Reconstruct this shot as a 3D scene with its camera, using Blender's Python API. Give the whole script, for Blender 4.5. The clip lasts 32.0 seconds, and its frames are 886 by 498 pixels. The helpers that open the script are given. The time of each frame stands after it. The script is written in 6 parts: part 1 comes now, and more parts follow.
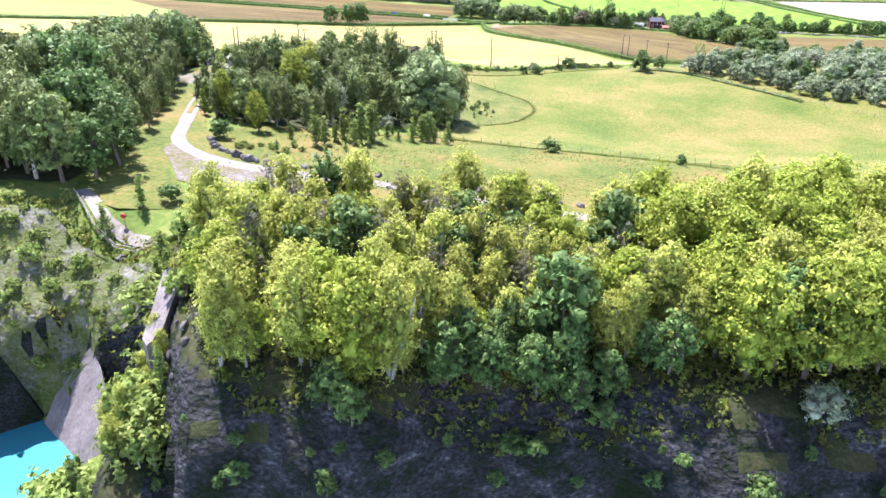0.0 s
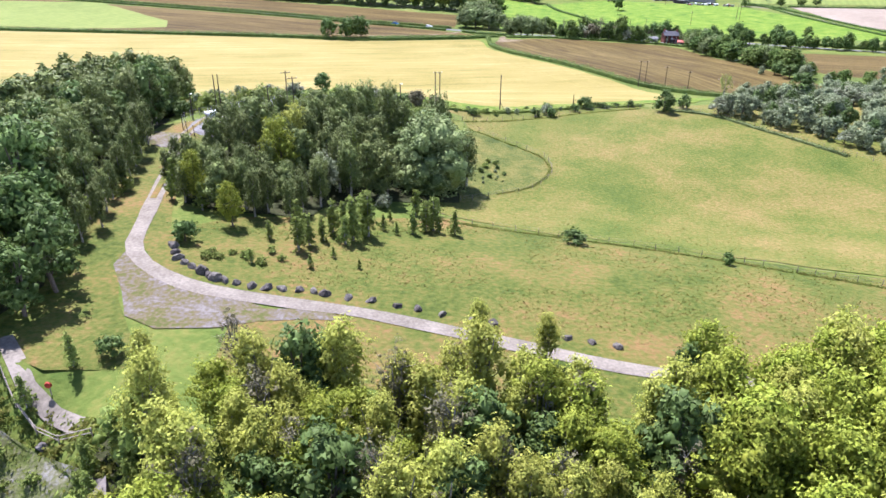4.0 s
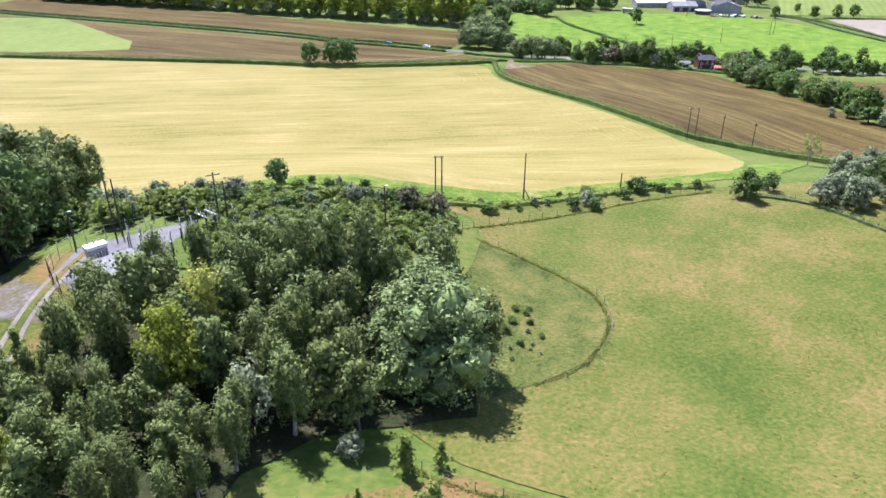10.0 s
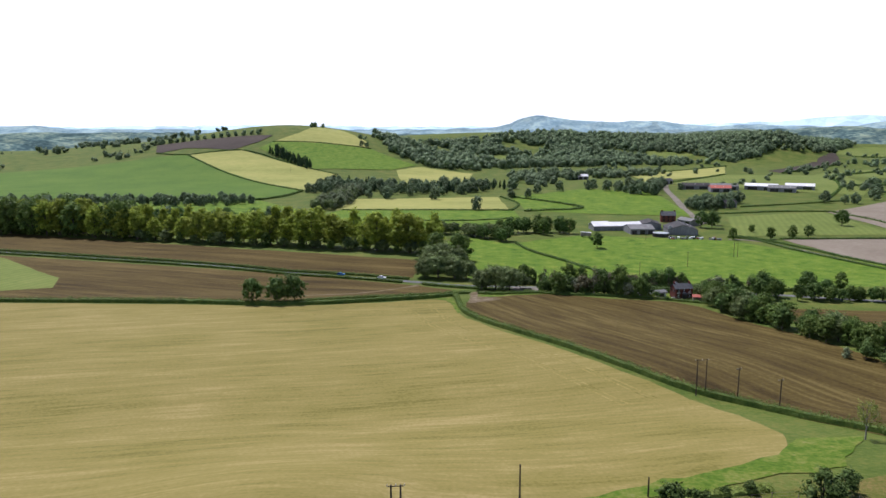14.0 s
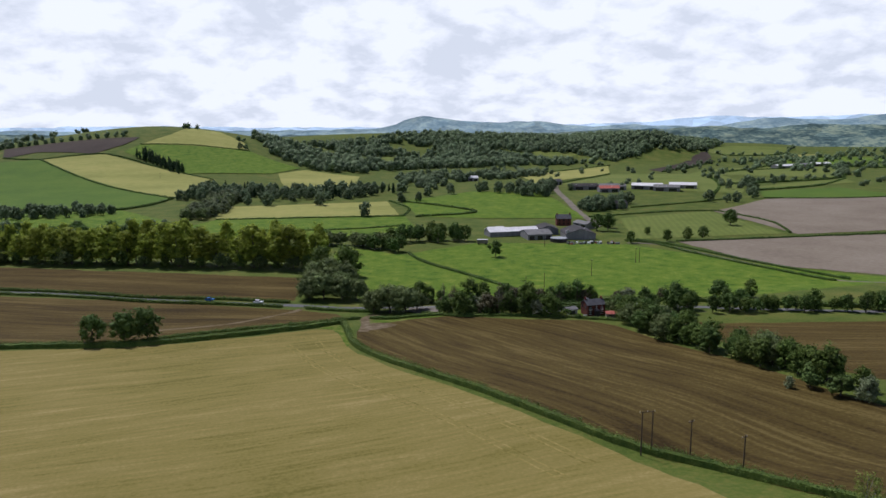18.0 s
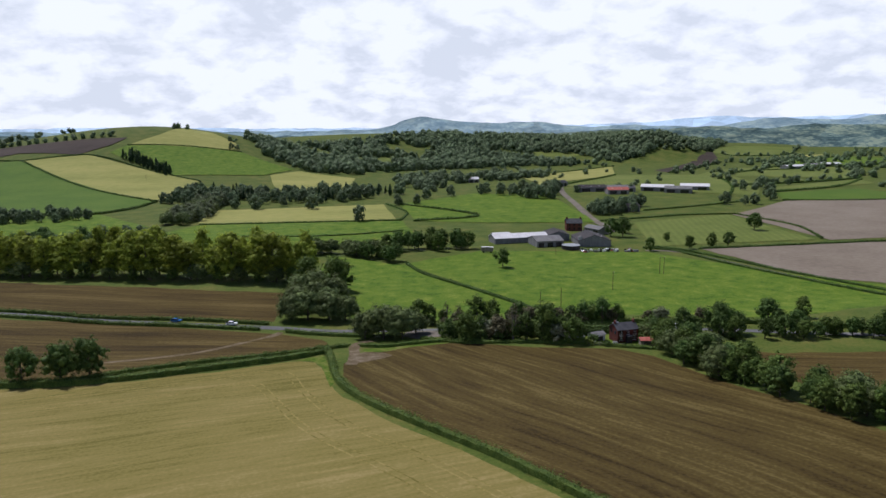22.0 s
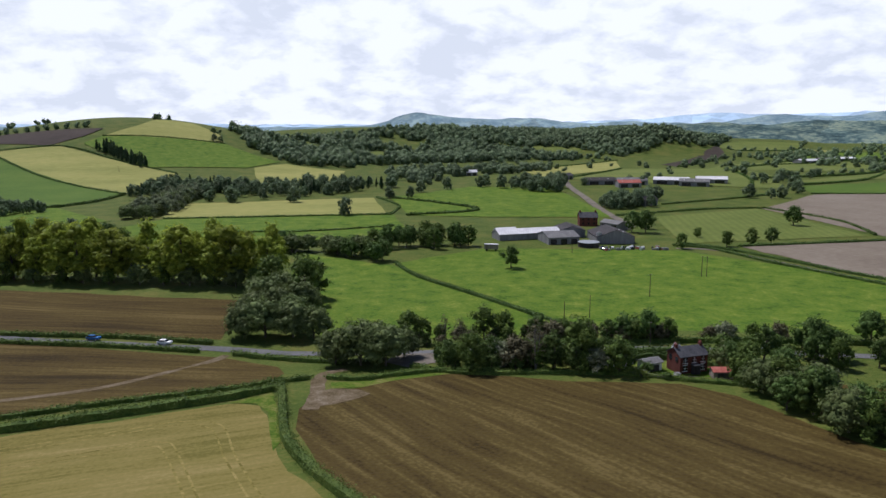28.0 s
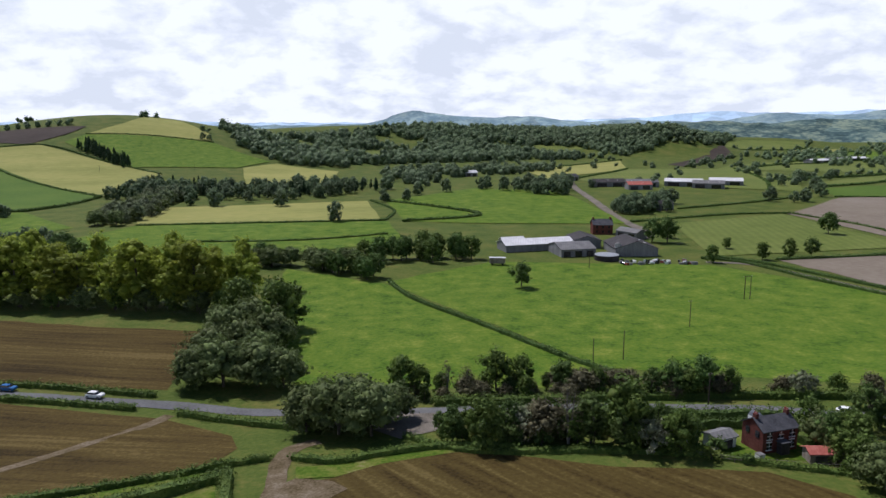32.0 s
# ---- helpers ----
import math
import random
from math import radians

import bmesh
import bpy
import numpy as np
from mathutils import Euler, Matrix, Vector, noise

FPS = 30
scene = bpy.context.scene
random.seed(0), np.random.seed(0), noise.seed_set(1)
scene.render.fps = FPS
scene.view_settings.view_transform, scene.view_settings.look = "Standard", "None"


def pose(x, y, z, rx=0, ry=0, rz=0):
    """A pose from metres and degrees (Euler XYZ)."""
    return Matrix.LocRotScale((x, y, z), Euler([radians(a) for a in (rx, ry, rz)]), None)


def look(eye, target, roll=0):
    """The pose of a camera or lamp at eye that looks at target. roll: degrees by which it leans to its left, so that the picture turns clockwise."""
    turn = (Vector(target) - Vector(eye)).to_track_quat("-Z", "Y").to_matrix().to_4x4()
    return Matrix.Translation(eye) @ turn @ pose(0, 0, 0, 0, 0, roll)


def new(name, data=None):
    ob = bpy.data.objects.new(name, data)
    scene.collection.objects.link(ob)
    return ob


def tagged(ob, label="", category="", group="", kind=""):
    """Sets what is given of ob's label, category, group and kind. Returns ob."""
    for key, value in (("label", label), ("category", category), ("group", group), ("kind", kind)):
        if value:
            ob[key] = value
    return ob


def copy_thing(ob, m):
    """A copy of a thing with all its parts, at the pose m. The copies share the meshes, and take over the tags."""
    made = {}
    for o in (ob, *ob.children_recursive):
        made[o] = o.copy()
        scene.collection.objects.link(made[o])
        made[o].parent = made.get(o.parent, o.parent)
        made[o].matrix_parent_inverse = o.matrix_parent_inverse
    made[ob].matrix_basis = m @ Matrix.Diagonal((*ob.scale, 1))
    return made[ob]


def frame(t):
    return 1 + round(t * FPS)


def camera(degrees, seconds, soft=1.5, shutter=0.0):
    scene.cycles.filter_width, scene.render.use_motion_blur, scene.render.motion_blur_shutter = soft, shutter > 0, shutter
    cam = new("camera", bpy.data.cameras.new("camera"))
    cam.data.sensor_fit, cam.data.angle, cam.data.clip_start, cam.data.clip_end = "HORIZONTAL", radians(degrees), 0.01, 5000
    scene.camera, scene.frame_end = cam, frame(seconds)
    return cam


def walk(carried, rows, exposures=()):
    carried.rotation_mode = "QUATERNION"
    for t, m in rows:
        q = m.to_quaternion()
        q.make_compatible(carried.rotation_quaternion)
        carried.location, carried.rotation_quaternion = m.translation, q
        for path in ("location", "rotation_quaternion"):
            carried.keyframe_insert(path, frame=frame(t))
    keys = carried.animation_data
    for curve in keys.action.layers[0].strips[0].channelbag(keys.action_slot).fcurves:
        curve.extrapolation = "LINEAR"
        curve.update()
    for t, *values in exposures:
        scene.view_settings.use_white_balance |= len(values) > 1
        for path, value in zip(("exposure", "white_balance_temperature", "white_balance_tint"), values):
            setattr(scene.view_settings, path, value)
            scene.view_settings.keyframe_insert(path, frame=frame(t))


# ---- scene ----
cam = camera(64.2, 32.0)
# seconds, eye x y z, turn to the left, tilt up, roll (degrees)
PATH = [
    (0, -0.00, 0.00, 44.11, 0.001, -25.968, 0.63),
    (0.5, -0.19, 1.86, 44.79, -0.114, -26.396, 1.03),
    (1, -0.36, 3.91, 45.50, -0.065, -26.519, 1.02),
    (1.5, -0.47, 6.31, 46.34, -0.032, -26.538, 0.98),
    (2, -0.54, 9.14, 47.35, -0.006, -26.549, 0.95),
    (2.5, -0.58, 12.31, 48.50, 0.037, -26.561, 0.84),
    (3, -0.64, 15.77, 49.73, 0.083, -26.600, 0.78),
    (3.5, -0.69, 19.50, 50.98, 0.121, -26.631, 0.71),
    (4, -0.73, 23.43, 52.20, 0.187, -26.639, 0.58),
    (4.5, -0.81, 27.45, 53.31, 0.221, -26.639, 0.48),
    (6.5, -1.41, 44.95, 54.18, 0.222, -26.697, 0.39),
    (7, -1.55, 49.63, 54.20, 0.203, -26.734, 0.38),
    (7.5, -1.69, 54.36, 54.28, 0.210, -26.765, 0.32),
    (8, -1.80, 59.16, 54.37, 0.170, -26.778, 0.31),
    (8.5, -1.87, 64.08, 54.41, 0.153, -26.798, 0.28),
    (9, -1.92, 69.02, 54.41, 0.131, -26.779, 0.28),
    (9.5, -1.96, 74.02, 54.35, 0.111, -26.761, 0.31),
    (10, -1.99, 79.02, 54.24, 0.096, -26.729, 0.26),
    (10.5, -2.07, 83.99, 54.18, 0.130, -26.686, 0.26),
    (11, -2.14, 88.83, 54.21, -0.907, -26.670, 0.25),
    (11.5, -2.24, 93.59, 54.33, -3.528, -26.696, 0.17),
    (12, -2.27, 98.45, 54.46, -3.445, -20.716, 0.06),
    (12.5, -2.27, 103.26, 54.46, -3.420, -18.595, 0.03),
    (13, -2.23, 108.19, 54.50, -3.433, -18.627, 0.02),
    (13.5, -2.14, 113.34, 54.65, -3.404, -14.778, -0.05),
    (14, -1.92, 118.34, 54.59, -3.385, -9.732, -0.21),
    (14.5, -1.59, 123.22, 54.52, -3.428, -9.730, -0.24),
    (15, -1.21, 127.92, 54.43, -5.259, -9.718, -0.22),
    (15.5, -0.82, 132.51, 54.35, -11.378, -9.777, -0.24),
    (17.5, 1.27, 151.10, 54.85, -12.469, -9.743, -0.36),
    (18, 2.06, 156.03, 54.87, -12.453, -9.726, -0.37),
    (18.5, 2.90, 161.00, 54.87, -12.469, -9.726, -0.44),
    (19, 3.77, 166.03, 54.86, -12.460, -9.718, -0.43),
    (19.5, 4.68, 171.10, 54.82, -12.469, -9.703, -0.44),
    (20, 5.62, 176.21, 54.72, -12.483, -9.702, -0.46),
    (20.5, 6.57, 181.37, 54.49, -12.522, -9.667, -0.50),
    (21, 7.50, 186.53, 54.02, -12.566, -9.624, -0.51),
    (21.5, 8.41, 191.69, 53.24, -12.593, -9.627, -0.52),
    (22, 9.33, 196.87, 52.20, -12.621, -9.631, -0.46),
    (22.5, 10.28, 202.04, 51.02, -12.657, -9.598, -0.46),
    (23, 11.24, 207.16, 49.81, -12.676, -9.582, -0.47),
    (23.5, 12.23, 212.15, 48.66, -12.704, -9.573, -0.43),
    (24, 13.26, 217.00, 47.62, -12.771, -9.582, -0.42),
    (24.5, 14.34, 221.70, 46.66, -12.785, -9.601, -0.42),
    (25, 15.44, 226.31, 45.71, -12.817, -9.619, -0.46),
    (25.5, 16.54, 230.92, 44.77, -12.865, -9.666, -0.43),
    (27.5, 20.86, 250.66, 41.58, -13.000, -9.743, -0.35),
    (28, 21.93, 255.86, 41.44, -13.016, -9.766, -0.31),
    (28.5, 23.00, 261.04, 41.34, -13.047, -9.771, -0.34),
    (29, 24.06, 266.15, 41.27, -13.076, -9.797, -0.34),
    (29.5, 25.13, 271.23, 41.23, -13.100, -9.821, -0.33),
    (30, 26.18, 276.32, 41.22, -13.139, -9.850, -0.30),
    (30.5, 27.23, 281.42, 41.23, -13.176, -9.872, -0.28),
    (31, 28.28, 286.51, 41.25, -13.179, -9.891, -0.35),
    (31.5, 29.34, 291.62, 41.26, -13.196, -9.887, -0.30),
    (32, 30.39, 296.76, 41.28, -13.223, -9.894, -0.26),
]


def aimed(x, y, z, turn, tilt, roll):
    a, b = radians(turn), radians(tilt)
    way = Vector((-math.sin(a) * math.cos(b), math.cos(a) * math.cos(b), math.sin(b)))
    return look((x, y, z), Vector((x, y, z)) + way * 50, roll)


EXPOSURES = [(0, 2.55, 5560, 24), (3, 2.08, 5560, 25), (4.5, 1.92, 5600, 25), (7, 1.76, 5600, 24), (9, 1.74, 5540, 23), (11.5, 1.63, 5480, 22), (13, 1.18, 5640, 20), (14, 0.5, 5850, 18), (15, -0.12, 5880, 18), (18, -0.13, 5880, 18), (25, -0.08, 5860, 18), (32, -0.05, 5860, 18)]
walk(cam, [(t, aimed(*p)) for t, *p in PATH], EXPOSURES)

# ---- sky and sun ----
SUN_AZ, SUN_EL = radians(-28), radians(58)  # to the left of +y, above the horizon

world = bpy.data.worlds.new("world")
scene.world = world
world.use_nodes = True
wn, wl = world.node_tree.nodes, world.node_tree.links
wn.clear()


def wnode(kind, **vals):
    n = wn.new(kind)
    for k, v in vals.items():
        n.inputs[k].default_value = v
    return n


sky = wn.new("ShaderNodeTexSky")
sky.sky_type = "NISHITA"
sky.sun_disc = False
sky.sun_elevation, sky.sun_rotation = SUN_EL, SUN_AZ
sky.air_density, sky.dust_density = 1.0, 0.5
tc = wn.new("ShaderNodeTexCoord")
sep = wn.new("ShaderNodeSeparateXYZ")
wl.new(tc.outputs["Generated"], sep.inputs[0])


def wmath(op, a, b=None):
    n = wn.new("ShaderNodeMath")
    n.operation = op
    for i, v in enumerate((a, b)):
        if v is None:
            continue
        if isinstance(v, (int, float)):
            n.inputs[i].default_value = v
        else:
            wl.new(v, n.inputs[i])
    return n.outputs[0]


height_ = wmath("ADD", wmath("MAXIMUM", sep.outputs[2], 0.0), 0.4)
comb = wn.new("ShaderNodeCombineXYZ")
wl.new(wmath("DIVIDE", sep.outputs[0], height_), comb.inputs[0])
wl.new(wmath("DIVIDE", sep.outputs[1], height_), comb.inputs[1])
middle = wnode("ShaderNodeTexNoise", Scale=3.2, Detail=9.0, Roughness=0.58, Distortion=0.3)
big = wnode("ShaderNodeTexNoise", Scale=1.3, Detail=7.0, Roughness=0.58, Distortion=0.3)
small = wnode("ShaderNodeTexNoise", Scale=7.5, Detail=10.0, Roughness=0.56, Distortion=0.15)
wl.new(comb.outputs[0], big.inputs["Vector"])
wl.new(comb.outputs[0], small.inputs["Vector"])
wl.new(comb.outputs[0], middle.inputs["Vector"])
cover = wn.new("ShaderNodeMapRange")
for i, v in ((1, 0.40), (2, 0.56)):
    cover.inputs[i].default_value = v
lift_ = wn.new("ShaderNodeMapRange")  # broken cloud overhead, closed cloud towards the horizon
for i, v in ((1, 0.15), (2, 0.40), (3, 0.24), (4, -0.36)):
    lift_.inputs[i].default_value = v
wl.new(sep.outputs[2], lift_.inputs[0])
wl.new(wmath("ADD", big.outputs[0], lift_.outputs[0]), cover.inputs[0])
shade = wn.new("ShaderNodeMapRange")
for i, v in ((1, 0.425), (2, 0.53), (3, 0.0), (4, 1.0)):
    shade.inputs[i].default_value = v
wl.new(wmath("ADD", wmath("MULTIPLY", small.outputs[0], 0.5), wmath("MULTIPLY", middle.outputs[0], 0.5)), shade.inputs[0])
cloud = wn.new("ShaderNodeMix")
cloud.data_type = "RGBA"
cloud.inputs["A"].default_value = (10.9, 11.6, 11.9, 1)
cloud.inputs["B"].default_value = (14.4, 14.9, 14.8, 1)
wl.new(shade.outputs[0], cloud.inputs["Factor"])
blend = wn.new("ShaderNodeMix")
blend.data_type = "RGBA"
wl.new(cover.outputs[0], blend.inputs["Factor"])
wl.new(sky.outputs[0], blend.inputs["A"])
wl.new(cloud.outputs["Result"], blend.inputs["B"])
back = wnode("ShaderNodeBackground", Strength=0.07)
wl.new(blend.outputs["Result"], back.inputs[0])
wout = wn.new("ShaderNodeOutputWorld")
wl.new(back.outputs[0], wout.inputs[0])

sun_data = bpy.data.lights.new("sun", "SUN")
sun_data.energy, sun_data.angle, sun_data.color = 4.6, radians(0.6), (1.0, 0.95, 0.86)
sun = new("sun", sun_data)
sun_way = Vector((math.sin(SUN_AZ) * math.cos(SUN_EL), math.cos(SUN_AZ) * math.cos(SUN_EL), math.sin(SUN_EL)))
sun.matrix_world = look(sun_way * 900, (0, 0, 0))


# ---- materials ----
def material(name, colours, scale=1.0, rough=0.85, bump=0.0, bump_scale=None, fine=None, stretch=(1, 1, 1), turn=0.0, contrast=(0.35, 0.65), metal=0.0,
             through_light=0.0, jitter=0.0, island=0.0, spec=0.06, rows=None):
    """Two-scale noise between the given colours, with relief; jitter varies it by object, island by loose piece."""
    m = bpy.data.materials.new(name)
    m.use_nodes = True
    nt = m.node_tree
    n, l = nt.nodes, nt.links
    n.clear()
    out = n.new("ShaderNodeOutputMaterial")
    p = n.new("ShaderNodeBsdfPrincipled")
    p.inputs["Roughness"].default_value = rough
    p.inputs["Metallic"].default_value = metal
    p.inputs["Specular IOR Level"].default_value = spec
    co = n.new("ShaderNodeTexCoord")
    mp = n.new("ShaderNodeMapping")
    mp.inputs["Scale"].default_value = stretch
    mp.inputs["Rotation"].default_value = (0, 0, turn)
    l.new(co.outputs["Object"], mp.inputs[0])
    a = n.new("ShaderNodeTexNoise")
    a.inputs["Scale"].default_value, a.inputs["Detail"].default_value, a.inputs["Roughness"].default_value = 1.0 / scale, 6, 0.6
    l.new(mp.outputs[0], a.inputs["Vector"])
    b = n.new("ShaderNodeTexNoise")
    b.inputs["Scale"].default_value, b.inputs["Detail"].default_value = 1.0 / (fine or scale / 14), 5
    l.new(mp.outputs[0], b.inputs["Vector"])
    mix = n.new("ShaderNodeMath")
    mix.operation = "MULTIPLY_ADD"
    mix.inputs[1].default_value = 0.6
    l.new(a.outputs[0], mix.inputs[0])
    half = n.new("ShaderNodeMath")
    half.operation = "MULTIPLY"
    half.inputs[1].default_value = 0.4
    l.new(b.outputs[0], half.inputs[0])
    l.new(half.outputs[0], mix.inputs[2])
    ramp = n.new("ShaderNodeValToRGB")
    el = ramp.color_ramp.elements
    k = len(colours)
    while len(el) < k:
        el.new(0.5)
    for i, c in enumerate(colours):
        el[i].position = contrast[0] + (contrast[1] - contrast[0]) * i / max(1, k - 1)
        el[i].color = (*c, 1)
    l.new(mix.outputs[0], ramp.inputs[0])
    col = ramp.outputs[0]
    if rows:
        gap, way, amount, wobble = rows
        rm = n.new("ShaderNodeMapping")
        rm.inputs["Rotation"].default_value = (0, 0, way)
        l.new(co.outputs["Object"], rm.inputs[0])
        wave = n.new("ShaderNodeTexWave")
        wave.inputs["Scale"].default_value = 0.314 / gap
        wave.inputs["Distortion"].default_value = wobble
        wave.inputs["Detail"].default_value, wave.inputs["Detail Scale"].default_value = 3, 0.4
        l.new(rm.outputs[0], wave.inputs["Vector"])
        wr = n.new("ShaderNodeMapRange")
        wr.inputs[3].default_value, wr.inputs[4].default_value = 1 - amount, 1 + amount * 0.5
        l.new(wave.outputs[1], wr.inputs[0])
        rv = n.new("ShaderNodeHueSaturation")
        l.new(col, rv.inputs["Color"])
        l.new(wr.outputs[0], rv.inputs["Value"])
        col = rv.outputs[0]
    if jitter or island:
        hsv = n.new("ShaderNodeHueSaturation")
        l.new(col, hsv.inputs["Color"])
        src = None
        for amount, node, sock in ((jitter, "ShaderNodeObjectInfo", "Random"), (island, "ShaderNodeNewGeometry", "Random Per Island")):
            if not amount:
                continue
            r = n.new(node)
            mr = n.new("ShaderNodeMapRange")
            mr.inputs[3].default_value, mr.inputs[4].default_value = 1 - amount, 1 + amount
            l.new(r.outputs[sock], mr.inputs[0])
            if src is None:
                src = mr.outputs[0]
            else:
                mu = n.new("ShaderNodeMath")
                mu.operation = "MULTIPLY"
                l.new(src, mu.inputs[0])
                l.new(mr.outputs[0], mu.inputs[1])
                src = mu.outputs[0]
        l.new(src, hsv.inputs["Value"])
        if jitter:
            r = n.new("ShaderNodeObjectInfo")
            mr = n.new("ShaderNodeMapRange")
            mr.inputs[3].default_value, mr.inputs[4].default_value = 0.5 - 0.045 * jitter, 0.5 + 0.045 * jitter
            l.new(r.outputs["Random"], mr.inputs[0])
            l.new(mr.outputs[0], hsv.inputs["Hue"])
        col = hsv.outputs[0]
    l.new(col, p.inputs["Base Color"])
    if bump:
        bp = n.new("ShaderNodeBump")
        bp.inputs["Strength"].default_value = 1.0
        bp.inputs["Distance"].default_value = bump
        bn = b
        if bump_scale:
            bn = n.new("ShaderNodeTexNoise")
            bn.inputs["Scale"].default_value, bn.inputs["Detail"].default_value = 1.0 / bump_scale, 6
            l.new(mp.outputs[0], bn.inputs["Vector"])
        l.new(bn.outputs[0], bp.inputs["Height"])
        l.new(bp.outputs[0], p.inputs["Normal"])
    if through_light:
        tr = n.new("ShaderNodeBsdfTranslucent")
        l.new(col, tr.inputs[0])
        mx = n.new("ShaderNodeMixShader")
        mx.inputs[0].default_value = through_light
        l.new(p.outputs[0], mx.inputs[1])
        l.new(tr.outputs[0], mx.inputs[2])
        l.new(mx.outputs[0], out.inputs[0])
    else:
        l.new(p.outputs[0], out.inputs[0])
    return m


def drilled(name, colours, way, row=1.5, weights=(0.3, 0.22, 0.2, 0.28), contrast=(0.36, 0.64), bump=0.1, bend=5.0, patch_size=45, long=22.0):
    """A crop or stubble drilled in rows that run at right angles to `way` (radians): fine and broad streaks along the rows, patches and speckle."""
    m = material(name, colours, scale=patch_size, contrast=contrast, bump=bump, bump_scale=0.8)
    nt = m.node_tree
    n, l = nt.nodes, nt.links
    ramp = next(q for q in n if q.type == "VALTORGB")
    co = next(q for q in n if q.type == "TEX_COORD")

    def noise_of(vec, size, detail):
        t = n.new("ShaderNodeTexNoise")
        t.inputs["Scale"].default_value, t.inputs["Detail"].default_value = 1.0 / size, detail
        l.new(vec, t.inputs["Vector"])
        return t.outputs[0]

    turned = n.new("ShaderNodeMapping")
    turned.inputs["Rotation"].default_value = (0, 0, way)
    l.new(co.outputs["Object"], turned.inputs[0])
    sway = n.new("ShaderNodeMath")
    sway.operation = "MULTIPLY"
    sway.inputs[1].default_value = bend
    l.new(noise_of(co.outputs["Object"], 80, 1), sway.inputs[0])
    push = n.new("ShaderNodeCombineXYZ")
    l.new(sway.outputs[0], push.inputs[0])
    bent = n.new("ShaderNodeVectorMath")
    l.new(turned.outputs[0], bent.inputs[0])
    l.new(push.outputs[0], bent.inputs[1])
    total = None
    for k, (across, along_, detail) in enumerate(((row, long, 3), (row * 5, long * 5, 2), (0, 0, 0), (0, 0, 0))):
        if across:
            sq = n.new("ShaderNodeMapping")
            sq.inputs["Scale"].default_value = (1 / across, 1 / along_, 1 / across)
            l.new(bent.outputs[0], sq.inputs[0])
            src = noise_of(sq.outputs[0], 1.0, detail)
        else:
            src = noise_of(co.outputs["Object"], patch_size if k == 2 else 0.7, 6)
        mul = n.new("ShaderNodeMath")
        mul.operation = "MULTIPLY_ADD"
        mul.inputs[1].default_value = weights[k]
        l.new(src, mul.inputs[0])
        if total is None:
            mul.inputs[2].default_value = 0.0
        else:
            l.new(total, mul.inputs[2])
        total = mul.outputs[0]
    l.new(total, ramp.inputs[0])
    return m


GRASS = material("grass", [(0.04, 0.068, 0.011), (0.075, 0.1, 0.019), (0.13, 0.12, 0.032)], scale=17, bump=0.25, bump_scale=0.9, fine=1.0, contrast=(0.33, 0.67))
ROUGH = material("rough_grass", [(0.036, 0.054, 0.009), (0.062, 0.076, 0.014), (0.096, 0.088, 0.022), (0.14, 0.088, 0.034)], scale=13, bump=0.25, bump_scale=0.6, fine=0.7, contrast=(0.36, 0.62))
PASTURE = material("pasture", [(0.042, 0.064, 0.01), (0.064, 0.082, 0.014), (0.09, 0.094, 0.02), (0.128, 0.105, 0.032), (0.165, 0.12, 0.046)], scale=20, bump=0.25, bump_scale=0.5, fine=0.6, contrast=(0.36, 0.64))
MOUND = material("olive_rough_grass", [(0.03, 0.045, 0.01), (0.06, 0.075, 0.016), (0.095, 0.095, 0.024), (0.13, 0.11, 0.035)], scale=5, bump=0.35, bump_scale=0.5, fine=0.45, contrast=(0.36, 0.64))
BRIGHT = material("lush_grass_margin", [(0.035, 0.075, 0.006), (0.065, 0.11, 0.01), (0.12, 0.135, 0.026), (0.19, 0.17, 0.08)], scale=5, bump=0.15, bump_scale=0.6, fine=0.8, contrast=(0.36, 0.68))
MEADOW = material("meadow_grass", [(0.02688, 0.0672, 0.0056), (0.06944, 0.1254, 0.0112), (0.09856, 0.1478, 0.01568), (0.168, 0.196, 0.03136)], scale=7, bump=0.45, bump_scale=1.1, fine=1.0, contrast=(0.34, 0.66))
BARLEY = drilled("ripening_barley", [(0.106, 0.096, 0.021), (0.157, 0.132, 0.036), (0.183, 0.15, 0.048), (0.24, 0.19, 0.074)], -1.71, 1.2, (0.28, 0.26, 0.24, 0.22), (0.385, 0.615), 0.1, 14, 34, 14)
STUBBLE = drilled("ploughed_stubble", [(0.03, 0.02, 0.006), (0.056, 0.039, 0.011), (0.07, 0.051, 0.014), (0.108, 0.081, 0.027)], -0.38, 1.5, (0.36, 0.26, 0.14, 0.24), (0.4, 0.6), 0.22, 16, 45, 34)
STUBBLE_B = drilled("ploughed_stubble_west", [(0.03, 0.02, 0.006), (0.057, 0.039, 0.011), (0.072, 0.051, 0.014), (0.11, 0.08, 0.027)], -1.187, 1.5, (0.36, 0.26, 0.14, 0.24), (0.4, 0.6), 0.22, 12, 45, 34)
PLOUGH = material("dry_ploughed_earth", [(0.143, 0.116, 0.086), (0.18, 0.149, 0.113), (0.211, 0.181, 0.141)], scale=50, fine=2.5, bump=0.1, bump_scale=1.0)
HAY = material("mown_hay", [(0.1749, 0.1848, 0.049), (0.2268, 0.2283, 0.0644), (0.28, 0.266, 0.084)], scale=60, fine=4, stretch=(0.5, 1.3, 1), rows=(5, 1.2, 0.07, 1.0))
